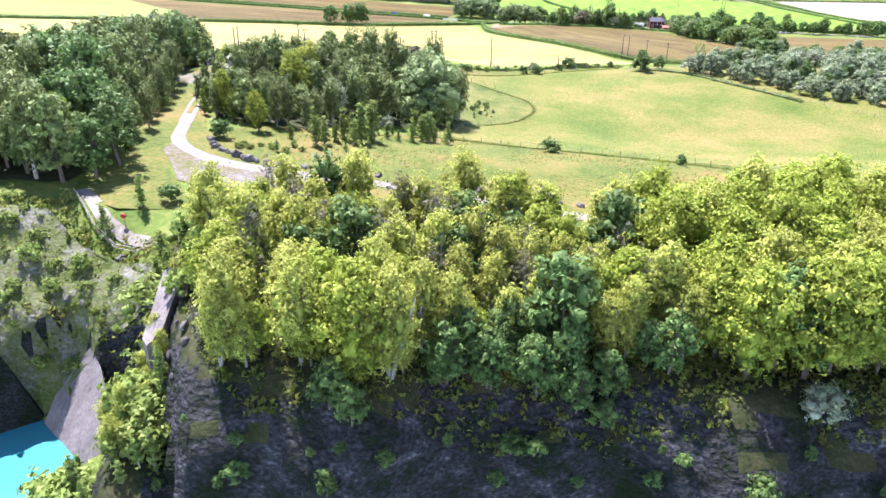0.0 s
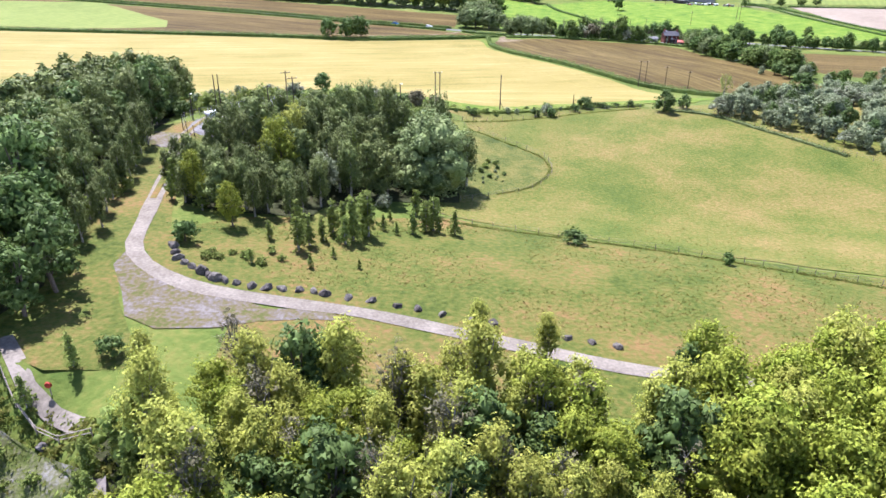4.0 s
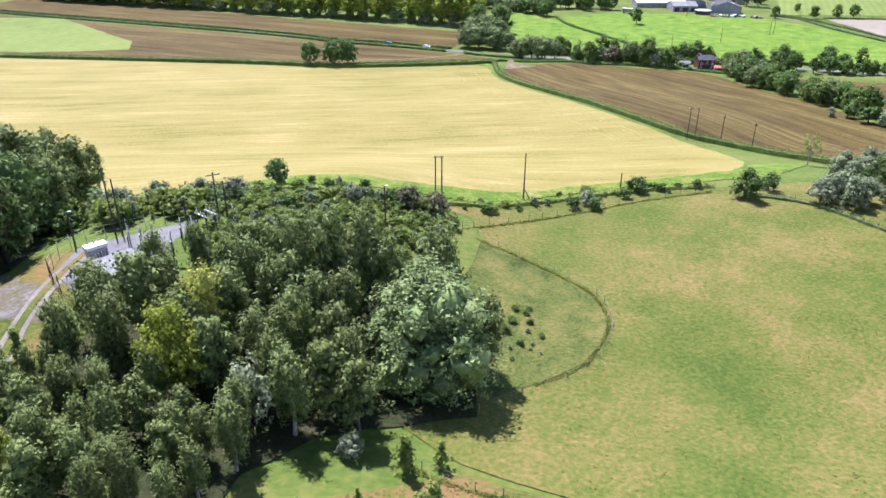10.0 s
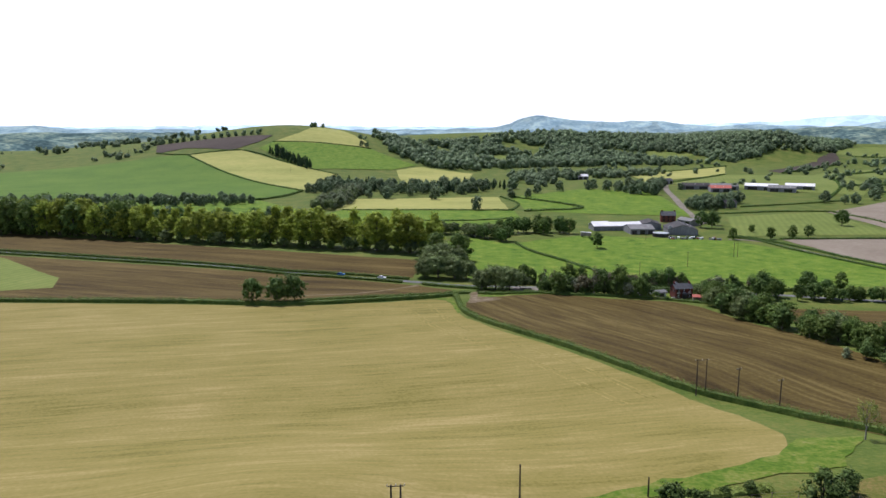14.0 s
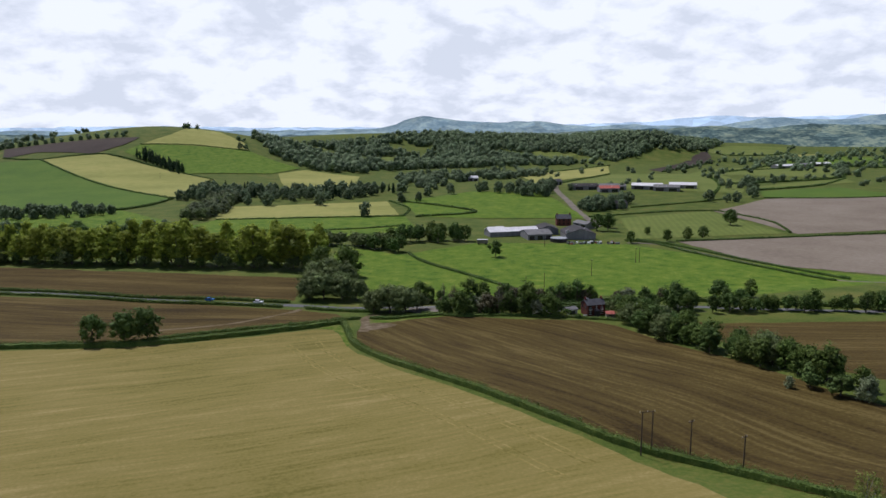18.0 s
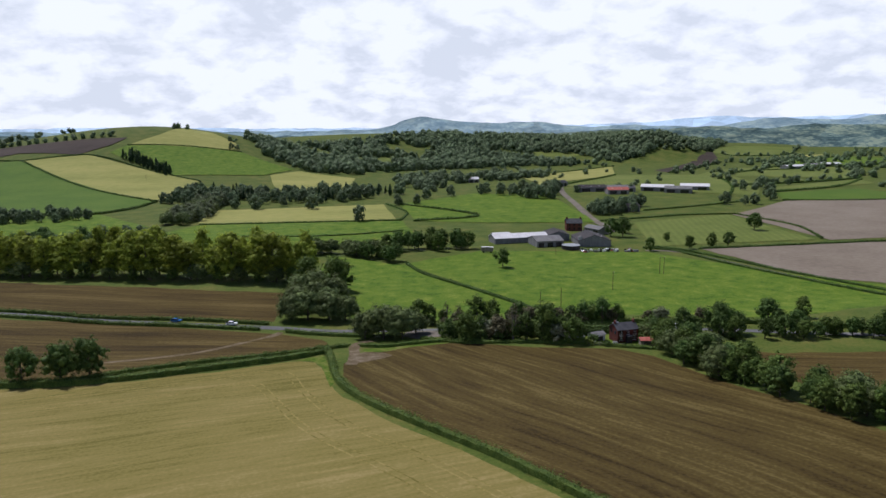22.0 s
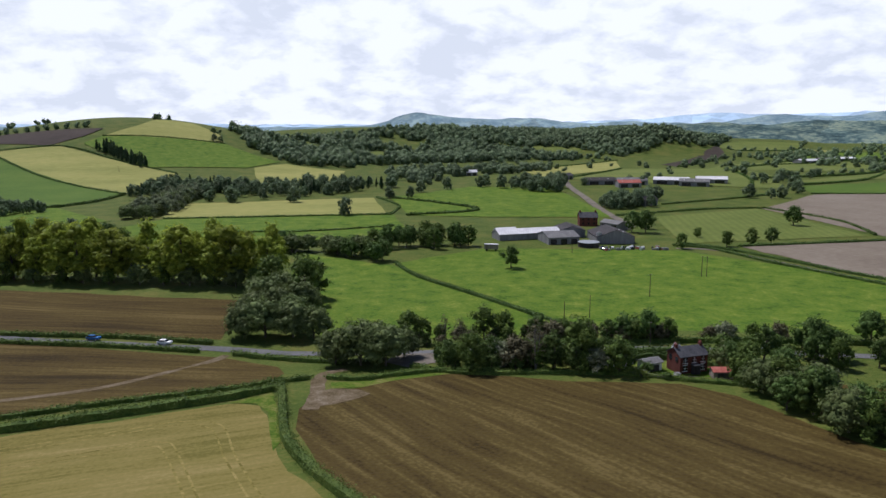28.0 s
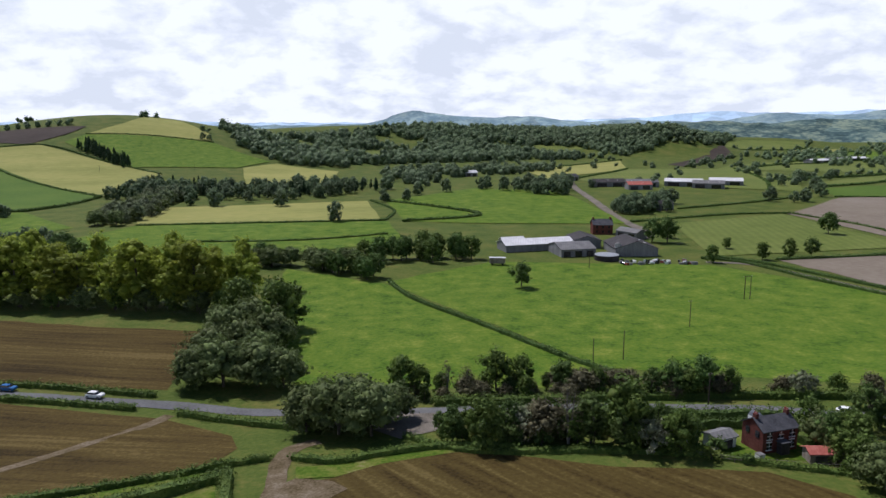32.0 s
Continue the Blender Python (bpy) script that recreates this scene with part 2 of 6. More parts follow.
LIME = material("young_grass", [(0.08625, 0.115, 0.023), (0.115, 0.1437, 0.0322), (0.1437, 0.161, 0.0414)], scale=40, fine=3, rows=(5, 0.4, 0.10, 1.0))
CROP = material("green_crop", [(0.05063, 0.09563, 0.0135), (0.0675, 0.1181, 0.01575), (0.08775, 0.1328, 0.02025)], scale=50, fine=3)
SOIL = material("dark_ploughed_soil", [(0.035, 0.027, 0.022), (0.05, 0.039, 0.032), (0.066, 0.052, 0.043)], scale=50, fine=4)
GRAVEL = material("limestone_gravel", [(0.095, 0.083, 0.066), (0.145, 0.127, 0.104), (0.2, 0.177, 0.148)], scale=5, fine=0.35, bump=0.05)
HARDCORE = material("grey_hardstanding", [(0.06, 0.068, 0.018), (0.09, 0.075, 0.036), (0.1, 0.088, 0.076), (0.135, 0.124, 0.112)], scale=5, fine=0.5, bump=0.06, contrast=(0.4, 0.6))
ASPHALT = material("worn_asphalt", [(0.085, 0.085, 0.087), (0.115, 0.115, 0.117), (0.15, 0.15, 0.15)], scale=8, fine=0.5)
# mossy limestone, darkened far below its own grey for the quarry wall's shade
SHADED_ROCK = material("shaded_quarry_limestone", [(0.009, 0.014, 0.005), (0.019, 0.019, 0.018), (0.042, 0.041, 0.042), (0.13, 0.125, 0.125)], scale=4, fine=0.4, bump=0.8, bump_scale=0.9, stretch=(1, 1, 1.6), contrast=(0.4, 0.68))


TRODDEN = material("trodden_barley", [(0.11, 0.095, 0.02), (0.18, 0.15, 0.042), (0.25, 0.2, 0.075)], scale=5, fine=0.7, bump=0.05, contrast=(0.4, 0.6))
DIRT = material("dry_field_dirt", [(0.06, 0.045, 0.018), (0.12, 0.092, 0.055), (0.19, 0.155, 0.11)], scale=3, fine=0.4, bump=0.05)
SCREE = material("grassy_scree", [(0.034, 0.05304, 0.01088), (0.0646, 0.0782, 0.01904), (0.0952, 0.0952, 0.051), (0.1496, 0.1428, 0.1292)], scale=2.5, fine=0.35, bump=0.3, bump_scale=0.7, contrast=(0.34, 0.64))
# leaf litter with the shade under the trees put into its colour
SHADED_LITTER = material("shaded_leaf_litter", [(0.014, 0.018, 0.007), (0.026, 0.03, 0.011), (0.045, 0.038, 0.02)], scale=4, fine=0.4, bump=0.2, bump_scale=0.6)
SLAB = material("bedded_limestone_slab", [(0.08, 0.069, 0.065), (0.125, 0.109, 0.1), (0.175, 0.154, 0.14)], scale=3, fine=0.3, bump=0.08, bump_scale=0.5, stretch=(1, 1, 0.4))


# ---- the lie of the land ----
def ease(a, b, v):
    t = min(1.0, max(0.0, (v - a) / (b - a)))
    return t * t * (3 - 2 * t)


def mound(x, y, cx, cy, rx, ry, rot=0.0):
    c, s = math.cos(rot), math.sin(rot)
    dx, dy = x - cx, y - cy
    u, v = (dx * c + dy * s) / rx, (-dx * s + dy * c) / ry
    return math.exp(-(u * u + v * v))


def rim(x):
    """How far north the quarry's edge runs."""
    return 50 + 21 * ease(-19, -36, x) + 2 * math.sin(x * 0.16) + 1.2 * math.sin(x * 0.41 + 1)


def ground_z(x, y):
    z = 8.5 - 7 * ease(98, 150, y) - 9.5 * ease(205, 275, y) - 7.5 * ease(270, 410, y) - 4 * ease(400, 450, y)
    z -= 0.05 * max(-60, min(60, x)) * (1 - ease(115, 190, y))
    z += 7.5 * mound(x, y, -48, 160, 34, 40) + 6 * mound(x, y, -20, 193, 24, 30)
    if y > 600:
        h = 72 * mound(x, y, -205, 1520, 270, 270) + 34 * mound(x, y, -620, 1650, 330, 260) + 62 * mound(x, y, 250, 1900, 520, 260, -0.1)
        h += 44 * mound(x, y, 800, 1620, 120, 100) + 14 * mound(x, y, 620, 1720, 120, 110) + 20 * mound(x, y, 930, 1900, 150, 130) + 18 * mound(x, y, 1350, 1950, 190, 150)
        h += 46 * mound(x, y, 900, 2150, 360, 220, -0.2) + 6 * mound(x, y, 420, 900, 300, 260)
        z += h * ease(600, 1150, y)
    d = rim(x) - y
    if d > -10 and y < 90:
        left = ease(-30, -40, x)
        z -= (1 - left) * (5 * ease(-1, 7, d) + 18 * ease(5, 11, d)) + left * (10 * min(1.0, max(0.0, (d + 9) / 17.5)) + 11.5 * ease(7.5, 10.5, d))
        if 2 < d < 16:
            z += 1.0 * noise.noise(Vector((x * 0.35, y * 0.35, z * 0.2))) + 0.6 * noise.noise(Vector((x, y, z)))
    if -48 < x < -8 and 30 < y < 72:
        q, s = (x + 43.8) * 0.66 + (y - 61.5) * 0.75, (x + 43.8) * 0.75 - (y - 61.5) * 0.66
        if -6 < q < 10 and -3 < s < 10:  # the tilted bedding plane above the water
            z = min(z, -8.4 + 1.29 * min(q, 6.2) + 4 * max(0, q - 6.2) + 5 * max(0, -1 - s))
        if s > 7.5:  # the spur between the slabs
            spur = -8.6 + min(9.0, 1.1 * (x + 36.8)) - 0.9 * max(0, x + 25) - 0.6 * max(0, 46 - y)
            z = max(z, spur + 0.7 * noise.noise(Vector((x * 0.4, y * 0.4, 4))))
    return z


def spaced(*runs):
    out = []
    for a, b, step in runs:
        out += list(np.arange(a, b, step))
    return [float(v) for v in out]


XS = spaced((-2600, -400, 55), (-400, -120, 14), (-120, -72, 4), (-72, -60, 2), (-60, -18, 1.2), (-18, 64, 2), (64, 200, 4), (200, 480, 14), (480, 2701, 55))
YS = spaced((-160, 20, 12), (20, 36, 2), (36, 78, 1.2), (78, 84, 2), (84, 300, 4), (300, 620, 8), (620, 1300, 22), (1300, 2700, 50), (2700, 4701, 125))


def mesh_object(name, verts, faces, mats, parent=None, smooth=True):
    me = bpy.data.meshes.new(name)
    me.from_pydata(verts, [], faces)
    for m in mats if isinstance(mats, (list, tuple)) else [mats]:
        me.materials.append(m)
    if smooth:
        me.polygons.foreach_set("use_smooth", [True] * len(me.polygons))
    ob = new(name, me)
    if parent:
        ob.parent = parent
    return ob


def build_ground():
    nx = len(XS)
    verts = [(x, y, ground_z(x, y)) for y in YS for x in XS]
    faces, steep = [], []
    for j in range(len(YS) - 1):
        for i in range(nx - 1):
            k = j * nx + i
            faces.append((k, k + 1, k + 1 + nx, k + nx))
            zs = [verts[q][2] for q in faces[-1]]
            # 1: steep rock, 2: litter on the lip, both with shade in the colour
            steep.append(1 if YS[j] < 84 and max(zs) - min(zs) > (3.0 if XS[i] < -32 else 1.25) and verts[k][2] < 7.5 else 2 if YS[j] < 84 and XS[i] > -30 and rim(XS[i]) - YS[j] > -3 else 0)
    ob = mesh_object("ground", verts, faces, [GRASS, SHADED_ROCK, SHADED_LITTER])
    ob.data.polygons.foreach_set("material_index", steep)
    return tagged(ob, "rolling green grass land with a rocky quarry edge", "ground", kind="structure")


ground = build_ground()


def patch(name, outline, mat, label, lift=0.07, category="field", wob=0.9):
    """A field's surface that lies on the ground inside the outline."""
    from mathutils.geometry import delaunay_2d_cdt
    pts, n = [], len(outline)
    for i, (ax, ay) in enumerate(outline):
        bx, by = outline[(i + 1) % n]
        far = max(ay, by)
        k = max(1, int(math.hypot(bx - ax, by - ay) / (4 if far < 320 else 9 if far < 700 else 22)))
        for q in range(k):
            px_, py_ = ax + (bx - ax) * q / k, ay + (by - ay) * q / k
            w = wob * (1 if far < 320 else 2)
            pts.append(Vector((px_ + w * noise.noise(Vector((px_ * 0.3, py_ * 0.3, 1))), py_ + w * noise.noise(Vector((px_ * 0.3, py_ * 0.3, 7))))))
    edges = [(i, (i + 1) % len(pts)) for i in range(len(pts))]
    x0, x1 = min(p.x for p in pts), max(p.x for p in pts)
    y0, y1 = min(p.y for p in pts), max(p.y for p in pts)
    poly = [tuple(p) for p in pts]

    def inside(x, y):
        hit = False
        for (ax, ay), (bx, by) in zip(poly, poly[1:] + poly[:1]):
            if (ay > y) != (by > y) and x < (bx - ax) * (y - ay) / (by - ay) + ax:
                hit = not hit
        return hit

    ys = [y for y in YS if y0 < y < y1]
    xs = [x for x in XS if x0 < x < x1]
    pts += [Vector((x, y)) for y in ys for x in xs if inside(x, y)]
    v, _, f, *_ = delaunay_2d_cdt(pts, edges, [], 1, 1e-4)
    ob = mesh_object(name, [(p.x, p.y, ground_z(p.x, p.y) + lift) for p in v], [tuple(q) for q in f], mat)
    return tagged(ob, label, category, kind="structure")


def ribbon(name, line, width, mat, label, lift=0.12, category="road", step=3.0):
    """A road or track that follows the ground along a line."""
    pts = along(line, step)
    verts, faces = [], []
    for i, p in enumerate(pts):
        a, b = pts[max(0, i - 1)], pts[min(len(pts) - 1, i + 1)]
        t = (b - a).normalized()
        s = Vector((-t.y, t.x))
        w = width * (1 + 0.06 * math.sin(i * 1.7) + 0.05 * math.sin(i * 0.6))
        for u in (-0.5, -0.25, 0, 0.25, 0.5):
            q = p + s * (u * w)
            verts.append((q.x, q.y, ground_z(q.x, q.y) + lift + (0.04 if u == 0 else 0)))
    for i in range(len(pts) - 1):
        for k in range(4):
            a = i * 5 + k
            faces.append((a, a + 5, a + 6, a + 1))
    return tagged(mesh_object(name, verts, faces, mat), label, category, kind="structure")


def along(line, step):
    """Points at even steps on a smooth line through the given ones."""
    p = [Vector(q) for q in line]
    out = []
    for i in range(len(p) - 1):
        a, b, c, d = p[max(0, i - 1)], p[i], p[i + 1], p[min(len(p) - 1, i + 2)]
        k = max(1, int((c - b).length / step))
        for q in range(k):
            t = q / k
            out.append(0.5 * ((2 * b) + (c - a) * t + (2 * a - 5 * b + 4 * c - d) * t * t + (3 * b - a - 3 * c + d) * t ** 3))
    return out + [p[-1]]


# ---- fields ----
patch("barley_field", [(9, 402.8), (12.5, 402), (15, 400), (16.6, 397.3), (17.7, 394), (19, 384), (19.7, 374), (21.4, 367.5), (23.8, 361.5), (28, 350.5), (36.6, 332.5), (45, 316), (55, 293), (63, 275), (70, 258), (71, 242), (63, 227), (26, 211), (-10, 199.5), (-56, 196), (-120, 194), (-330, 240), (-330, 440), (-178, 414), (-90, 402), (-53, 394.5), (-31, 395.6), (-12, 399)], BARLEY, "wide ripening yellow barley field with faint tramlines", wob=0.8)
patch("stubble_field", [(25, 396), (28, 405), (38, 404.6), (46, 409.6), (60, 410.4), (72, 405), (83, 398), (107.5, 390), (114, 378.5), (116, 363), (119.8, 342), (125.3, 321), (130, 291), (140, 262), (95, 222), (80, 258), (68, 277.5), (58, 295), (42, 330), (28, 364), (22.6, 385)], STUBBLE, "brown ploughed field with curved furrow lines")
patch("stubble_field", [(-330, 470), (-91, 409), (-56, 401), (-35, 407), (-14, 411.5), (8, 414), (18, 417.5), (20.5, 424), (19.5, 433), (4, 447), (-26, 462), (-60, 477), (-123, 504), (-330, 580)], STUBBLE_B, "brown ploughed field beside the road")
patch("stubble_field", [(-330, 600), (-126, 518), (2, 464), (12, 500), (8, 513), (-148, 580), (-330, 660)], STUBBLE_B, "brown ploughed field below the poplars")
patch("meadow", [(33, 604), (69, 565), (107, 455), (93, 444), (34, 458), (16, 500)], MEADOW, "lush green meadow behind the roadside trees")
patch("meadow", [(70, 568), (123, 597), (213, 567), (255, 485), (300, 430), (181, 412), (109, 456)], MEADOW, "wide green meadow before the farm")
patch("hay_field", [(-70, 863), (101, 867), (96, 750), (-56, 767)], HAY, "pale mown hay field with a lone oak", lift=0.3)
patch("bare_field", [(250, 568), (336, 564), (420, 560), (420, 400), (320, 420), (255, 485)], PLOUGH, "bare dry pinkish-brown field", lift=0.2)
patch("bare_field", [(369, 708), (476, 782), (700, 800), (700, 576), (347, 576)], PLOUGH, "bare dry pinkish-brown field on a rise", lift=0.3)
patch("hay_field", [(267, 686), (365, 710), (340, 581), (228, 584)], LIME, "yellow-green mown field by the farm", lift=0.3)
patch("hay_field", [(347, 1188), (596, 1396), (483, 1153), (312, 1009)], HAY, "pale hay field beyond the farm", lift=0.6)
patch("hay_field", [(-350, 1305), (-261, 1305), (-95, 1140), (-118, 959)], HAY, "pale yellow sloping field on the hill", lift=0.8)
patch("green_field", [(-700, 1250), (-402, 1315), (-350, 1305), (-118, 959), (-149, 867), (-259, 898), (-700, 850)], CROP, "deep green crop field on the hill", lift=0.8)
patch("hay_field", [(-218, 1352), (-182, 1421), (-165, 1500), (-110, 1500), (-65, 1423), (-54, 1360)], HAY, "pale field on the hill's crown", lift=0.9)
patch("green_field", [(-236, 1316), (-218, 1352), (-54, 1360), (24, 1262), (-16, 1197), (-135, 1182)], MEADOW, "green sloping pasture below the crown", lift=0.8)
patch("hay_field", [(-9, 1198), (32, 1249), (106, 1186), (86, 1028), (-1, 1050)], HAY, "pale yellow field at the hill's foot", lift=0.8)
patch("rough_grass", [(-41, 108), (-37, 101), (-31, 96.5), (-20, 93.5), (-3, 91), (12, 86.5), (24, 84), (60, 82), (140, 76), (140, 118), (60, 111), (16, 124), (0, 130), (-14, 124), (-30, 118)], ROUGH, "tussocky brown and green rough grass", category="grass")
patch("hardstanding", [(-41.5, 104), (-38, 99), (-31, 95.5), (-21, 92.6), (-12, 91), (-21, 89.5), (-25, 87.5), (-31, 86.5), (-35.5, 89), (-38.5, 94), (-41, 99)], HARDCORE, "worn grey stony hardstanding beside the track", lift=0.1, category="gravel", wob=2.6)
patch("field_margin", [(70, 238), (62, 228), (38, 217), (15, 208), (-12, 200), (-40, 197), (-90, 194), (-90, 188), (-40, 190), (-14, 193), (2, 197), (26, 209), (50, 216), (70, 222), (84, 238)], BRIGHT, "bright green grassy field margin", lift=0.13, category="grass", wob=2.0)
patch("pasture", [(0, 131), (16, 125), (60, 112), (140, 84), (180, 150), (150, 236), (92, 221), (58, 213.5), (30, 206), (2, 195), (-30, 188), (-36, 172), (-12, 142)], PASTURE, "sun-browned rough pasture inside the fence", lift=0.1)
patch("rough_mound", [(2, 184), (10, 178), (16.5, 172.5), (20, 168), (20.4, 160), (15.5, 151.4), (9, 147), (2, 142), (-4, 160), (-3, 176)], MOUND, "olive scrubby rough grass on the mound", lift=0.16, category="grass")
patch("stubble_field", [(136, 385), (150, 372), (230, 350), (210, 270), (150, 296), (138, 318), (134, 350)], STUBBLE_B, "brown ploughed field beyond the tree belt")
patch("dark_field", [(-413, 1348), (-370, 1361), (-278, 1310), (-243, 1355), (-226, 1398), (-308, 1406), (-441, 1434)], SOIL, "dark ploughed field on the far hill", lift=0.9)
patch("green_field", [(514, 847), (640, 870), (640, 770), (478, 786)], CROP, "dark green crop field", lift=0.5)
patch("hay_field", [(550, 896), (760, 1000), (720, 930), (521, 857)], LIME, "pale yellow-green strip field", lift=0.5)
patch("green_field", [(115, 863), (212, 938), (279, 885), (242, 694), (162, 715), (110, 740)], MEADOW, "green pasture beside the farm road", lift=0.35)
patch("green_field", [(330, 985), (487, 1163), (650, 1126), (560, 930), (481, 829), (400, 900)], LIME, "light green strip fields beyond the farm", lift=0.5)
for name_, outline_, mat_, text_ in (
        ("green_field", [(600, 1130), (700, 1240), (900, 1330), (980, 1240), (760, 1010)], LIME, "light green field across the eastern valley"),
        ("dark_field", [(613, 1275), (919, 1579), (849, 1440), (600, 1203)], SOIL, "narrow brown ploughed strip in the valley"),
        ("green_field", [(900, 1340), (1010, 1500), (1300, 1600), (1350, 1450), (1000, 1250)], MEADOW, "green pasture across the eastern valley"),
        ("green_field", [(1020, 1230), (1380, 1430), (1500, 1300), (1150, 1080)], CROP, "deep green crop field in the eastern valley"),
        ("hay_field", [(1060, 1530), (1250, 1620), (1340, 1720), (1150, 1660)], HAY, "pale hay field below the far hills"),
        ("green_field", [(980, 1640), (1200, 1700), (1350, 1850), (1200, 1900), (1020, 1800)], LIME, "light green slope below the far hills"),
        ("green_field", [(620, 1780), (760, 1760), (860, 1880), (720, 1960)], LIME, "light green field between wooded knolls"),
        ("green_field", [(-75, 662), (20, 640), (95, 660), (100, 745), (-56, 764), (-80, 720)], MEADOW, "green pasture below the hay field"),
        ("green_field", [(-330, 705), (-150, 700), (-92, 765), (-150, 862), (-330, 856)], MEADOW, "green pasture at the hill's foot")):
    patch(name_, outline_, mat_, text_, lift=0.5 if outline_[0][1] > 800 else 0.3)
patch("layby", [(49, 437), (62, 434), (61, 424), (51, 421), (47, 428)], GRAVEL, "pale gravel layby beside the road", lift=0.14, category="gravel")
ribbon("field_track", [(26, 395), (27.4, 401), (28.2, 407), (28.8, 414), (31, 421), (36, 424)], 3.4, DIRT, "stony field entrance track", category="track", step=1.5)
patch("bare_headland", [(25.5, 396), (26.5, 405), (31, 407), (36, 404.5), (40, 402), (37, 399), (31, 396)], DIRT, "trodden bare earth inside the field gate", lift=0.1, category="earth")
patch("grass_corner", [(31, 406.5), (32, 412), (38, 410.5), (46, 412.5), (60, 412.6), (59, 410.2), (46, 409.2), (38, 404.8)], BRIGHT, "bright rough grass by the field gate", lift=0.1, category="grass")
patch("grass_corner", [(10, 403.4), (19, 409), (19.8, 396), (20.2, 380), (19.4, 376), (17.4, 396), (14.5, 401.5)], BRIGHT, "bright rough grass at the barley's corner", lift=0.1, category="grass")
ribbon("field_track", [(6, 449), (2, 444), (-6, 438), (-12, 432), (-26, 423), (-60, 418)], 2.6, DIRT, "worn tractor track into the field", lift=0.1, category="track")
ribbon("farm_track", [(216, 572), (232, 562), (240, 529), (247, 495), (262, 440), (300, 400)], 3.5, GRAVEL, "pale farm track between hedges", category="track")
ribbon("road", [(-330, 590), (-123, 512), (-60, 482), (5, 455), (24, 446), (53, 438), (88, 430), (123, 417), (144, 405), (220, 370)], 4.0, ASPHALT, "grey two-lane country road between hedges")
ribbon("farm_road", [(323, 970), (300, 905), (276, 817), (246, 711), (236, 660), (222, 640)], 6.5, GRAVEL, "pale straight farm road", lift=0.35)
ribbon("quarry_track", [(-51, 170), (-51, 151), (-48, 137), (-43, 114), (-40, 103), (-32, 96.5), (-21, 94), (-10, 92.5), (3, 89), (10, 87), (22, 84), (45, 82)], 2.2, GRAVEL, "pale gravel quarry track with two wheel ruts")
ribbon("track_verge", [(-51, 170), (-51, 151), (-48, 137), (-45, 122)], 0.9, ROUGH, "grass strip between the wheel ruts", lift=0.19, category="grass")
patch("grass_ley", [(-330, 462), (-215, 446), (-167, 456), (-175, 478), (-250, 555), (-330, 560)], LIME, "bright yellow-green grass field", lift=0.12)
patch("bare_earth", [(-62, 161), (-51, 155), (-48, 147), (-54, 148), (-60, 154)], HARDCORE, "bare brown earth beside the compound", lift=0.1, category="earth")
patch("scree_bank", [(-78, 63), (-78, 78), (-56, 78), (-47, 77.5), (-42, 74), (-37, 71), (-31, 68), (-33, 65), (-38, 64), (-44, 62.6), (-52, 62)], SCREE, "grassy bank strewn with pale limestone scree", lift=0.4, category="scree")
patch("rough_grass", [(-24, 92), (-24, 80), (-8, 79), (24, 76), (60, 80), (58, 83), (24, 85), (12, 88), (-3, 91.5), (-14, 93)], ROUGH, "tussocky rough grass behind the quarry trees", lift=0.05, category="grass")
patch("green_field", [(60, 1480), (220, 1560), (330, 1540), (180, 1450)], LIME, "light green clearing on the wooded ridge", lift=0.9)
patch("green_field", [(430, 1560), (560, 1640), (680, 1620), (540, 1530)], LIME, "light green clearing on the wooded ridge", lift=0.9)
patch("rough_grass", [(-47, 83), (-52, 118), (-57, 140), (-58, 166), (-48, 168), (-46, 150), (-44, 130), (-38, 108), (-40, 100), (-38, 92), (-30, 80), (-40, 79)], ROUGH, "rough grass verge beside the quarry track", lift=0.05, category="grass")


# ---- plants: makers ----
def leaf_mat(name, colours, glow=0.5, jitter=0.13):
    return material(name, colours, scale=2.6, fine=0.5, rough=0.62, through_light=glow, jitter=jitter, island=0.3, spec=0.1)


ASH_LEAF = leaf_mat("ash_leaf", [(0.18, 0.202, 0.034), (0.268, 0.286, 0.05), (0.362, 0.37, 0.072)], 0.34, 0.12)
MAPLE_LEAF = leaf_mat("maple_leaf", [(0.125, 0.165, 0.016), (0.195, 0.232, 0.026), (0.285, 0.31, 0.042)], 0.28)
DARK_LEAF = leaf_mat("dark_leaf", [(0.05, 0.085, 0.022), (0.078, 0.12, 0.03), (0.115, 0.155, 0.045)], 0.25)
BIRCH_LEAF = leaf_mat("birch_leaf", [(0.07325, 0.1003, 0.02777), (0.1118, 0.1389, 0.03857), (0.162, 0.1852, 0.05786)], 0.14)
YOUNG_LEAF = leaf_mat("young_birch_leaf", [(0.115, 0.155, 0.032), (0.17, 0.215, 0.047), (0.225, 0.27, 0.064)], 0.35)
SILVER_LEAF = leaf_mat("whitebeam_leaf", [(0.1, 0.15, 0.045), (0.15, 0.2, 0.066), (0.22, 0.265, 0.1)], 0.12, 0.1)
WILLOW_LEAF = leaf_mat("willow_leaf", [(0.07645, 0.1101, 0.03475), (0.1158, 0.1505, 0.05097), (0.1714, 0.2027, 0.07645)], 0.3)
PALE_WILLOW_LEAF = leaf_mat("pale_willow_leaf", [(0.12, 0.152, 0.072), (0.175, 0.208, 0.108), (0.24, 0.27, 0.155)], 0.2)
POPLAR_LEAF = leaf_mat("poplar_leaf", [(0.165, 0.222, 0.03), (0.25, 0.30, 0.04), (0.34, 0.375, 0.055)])
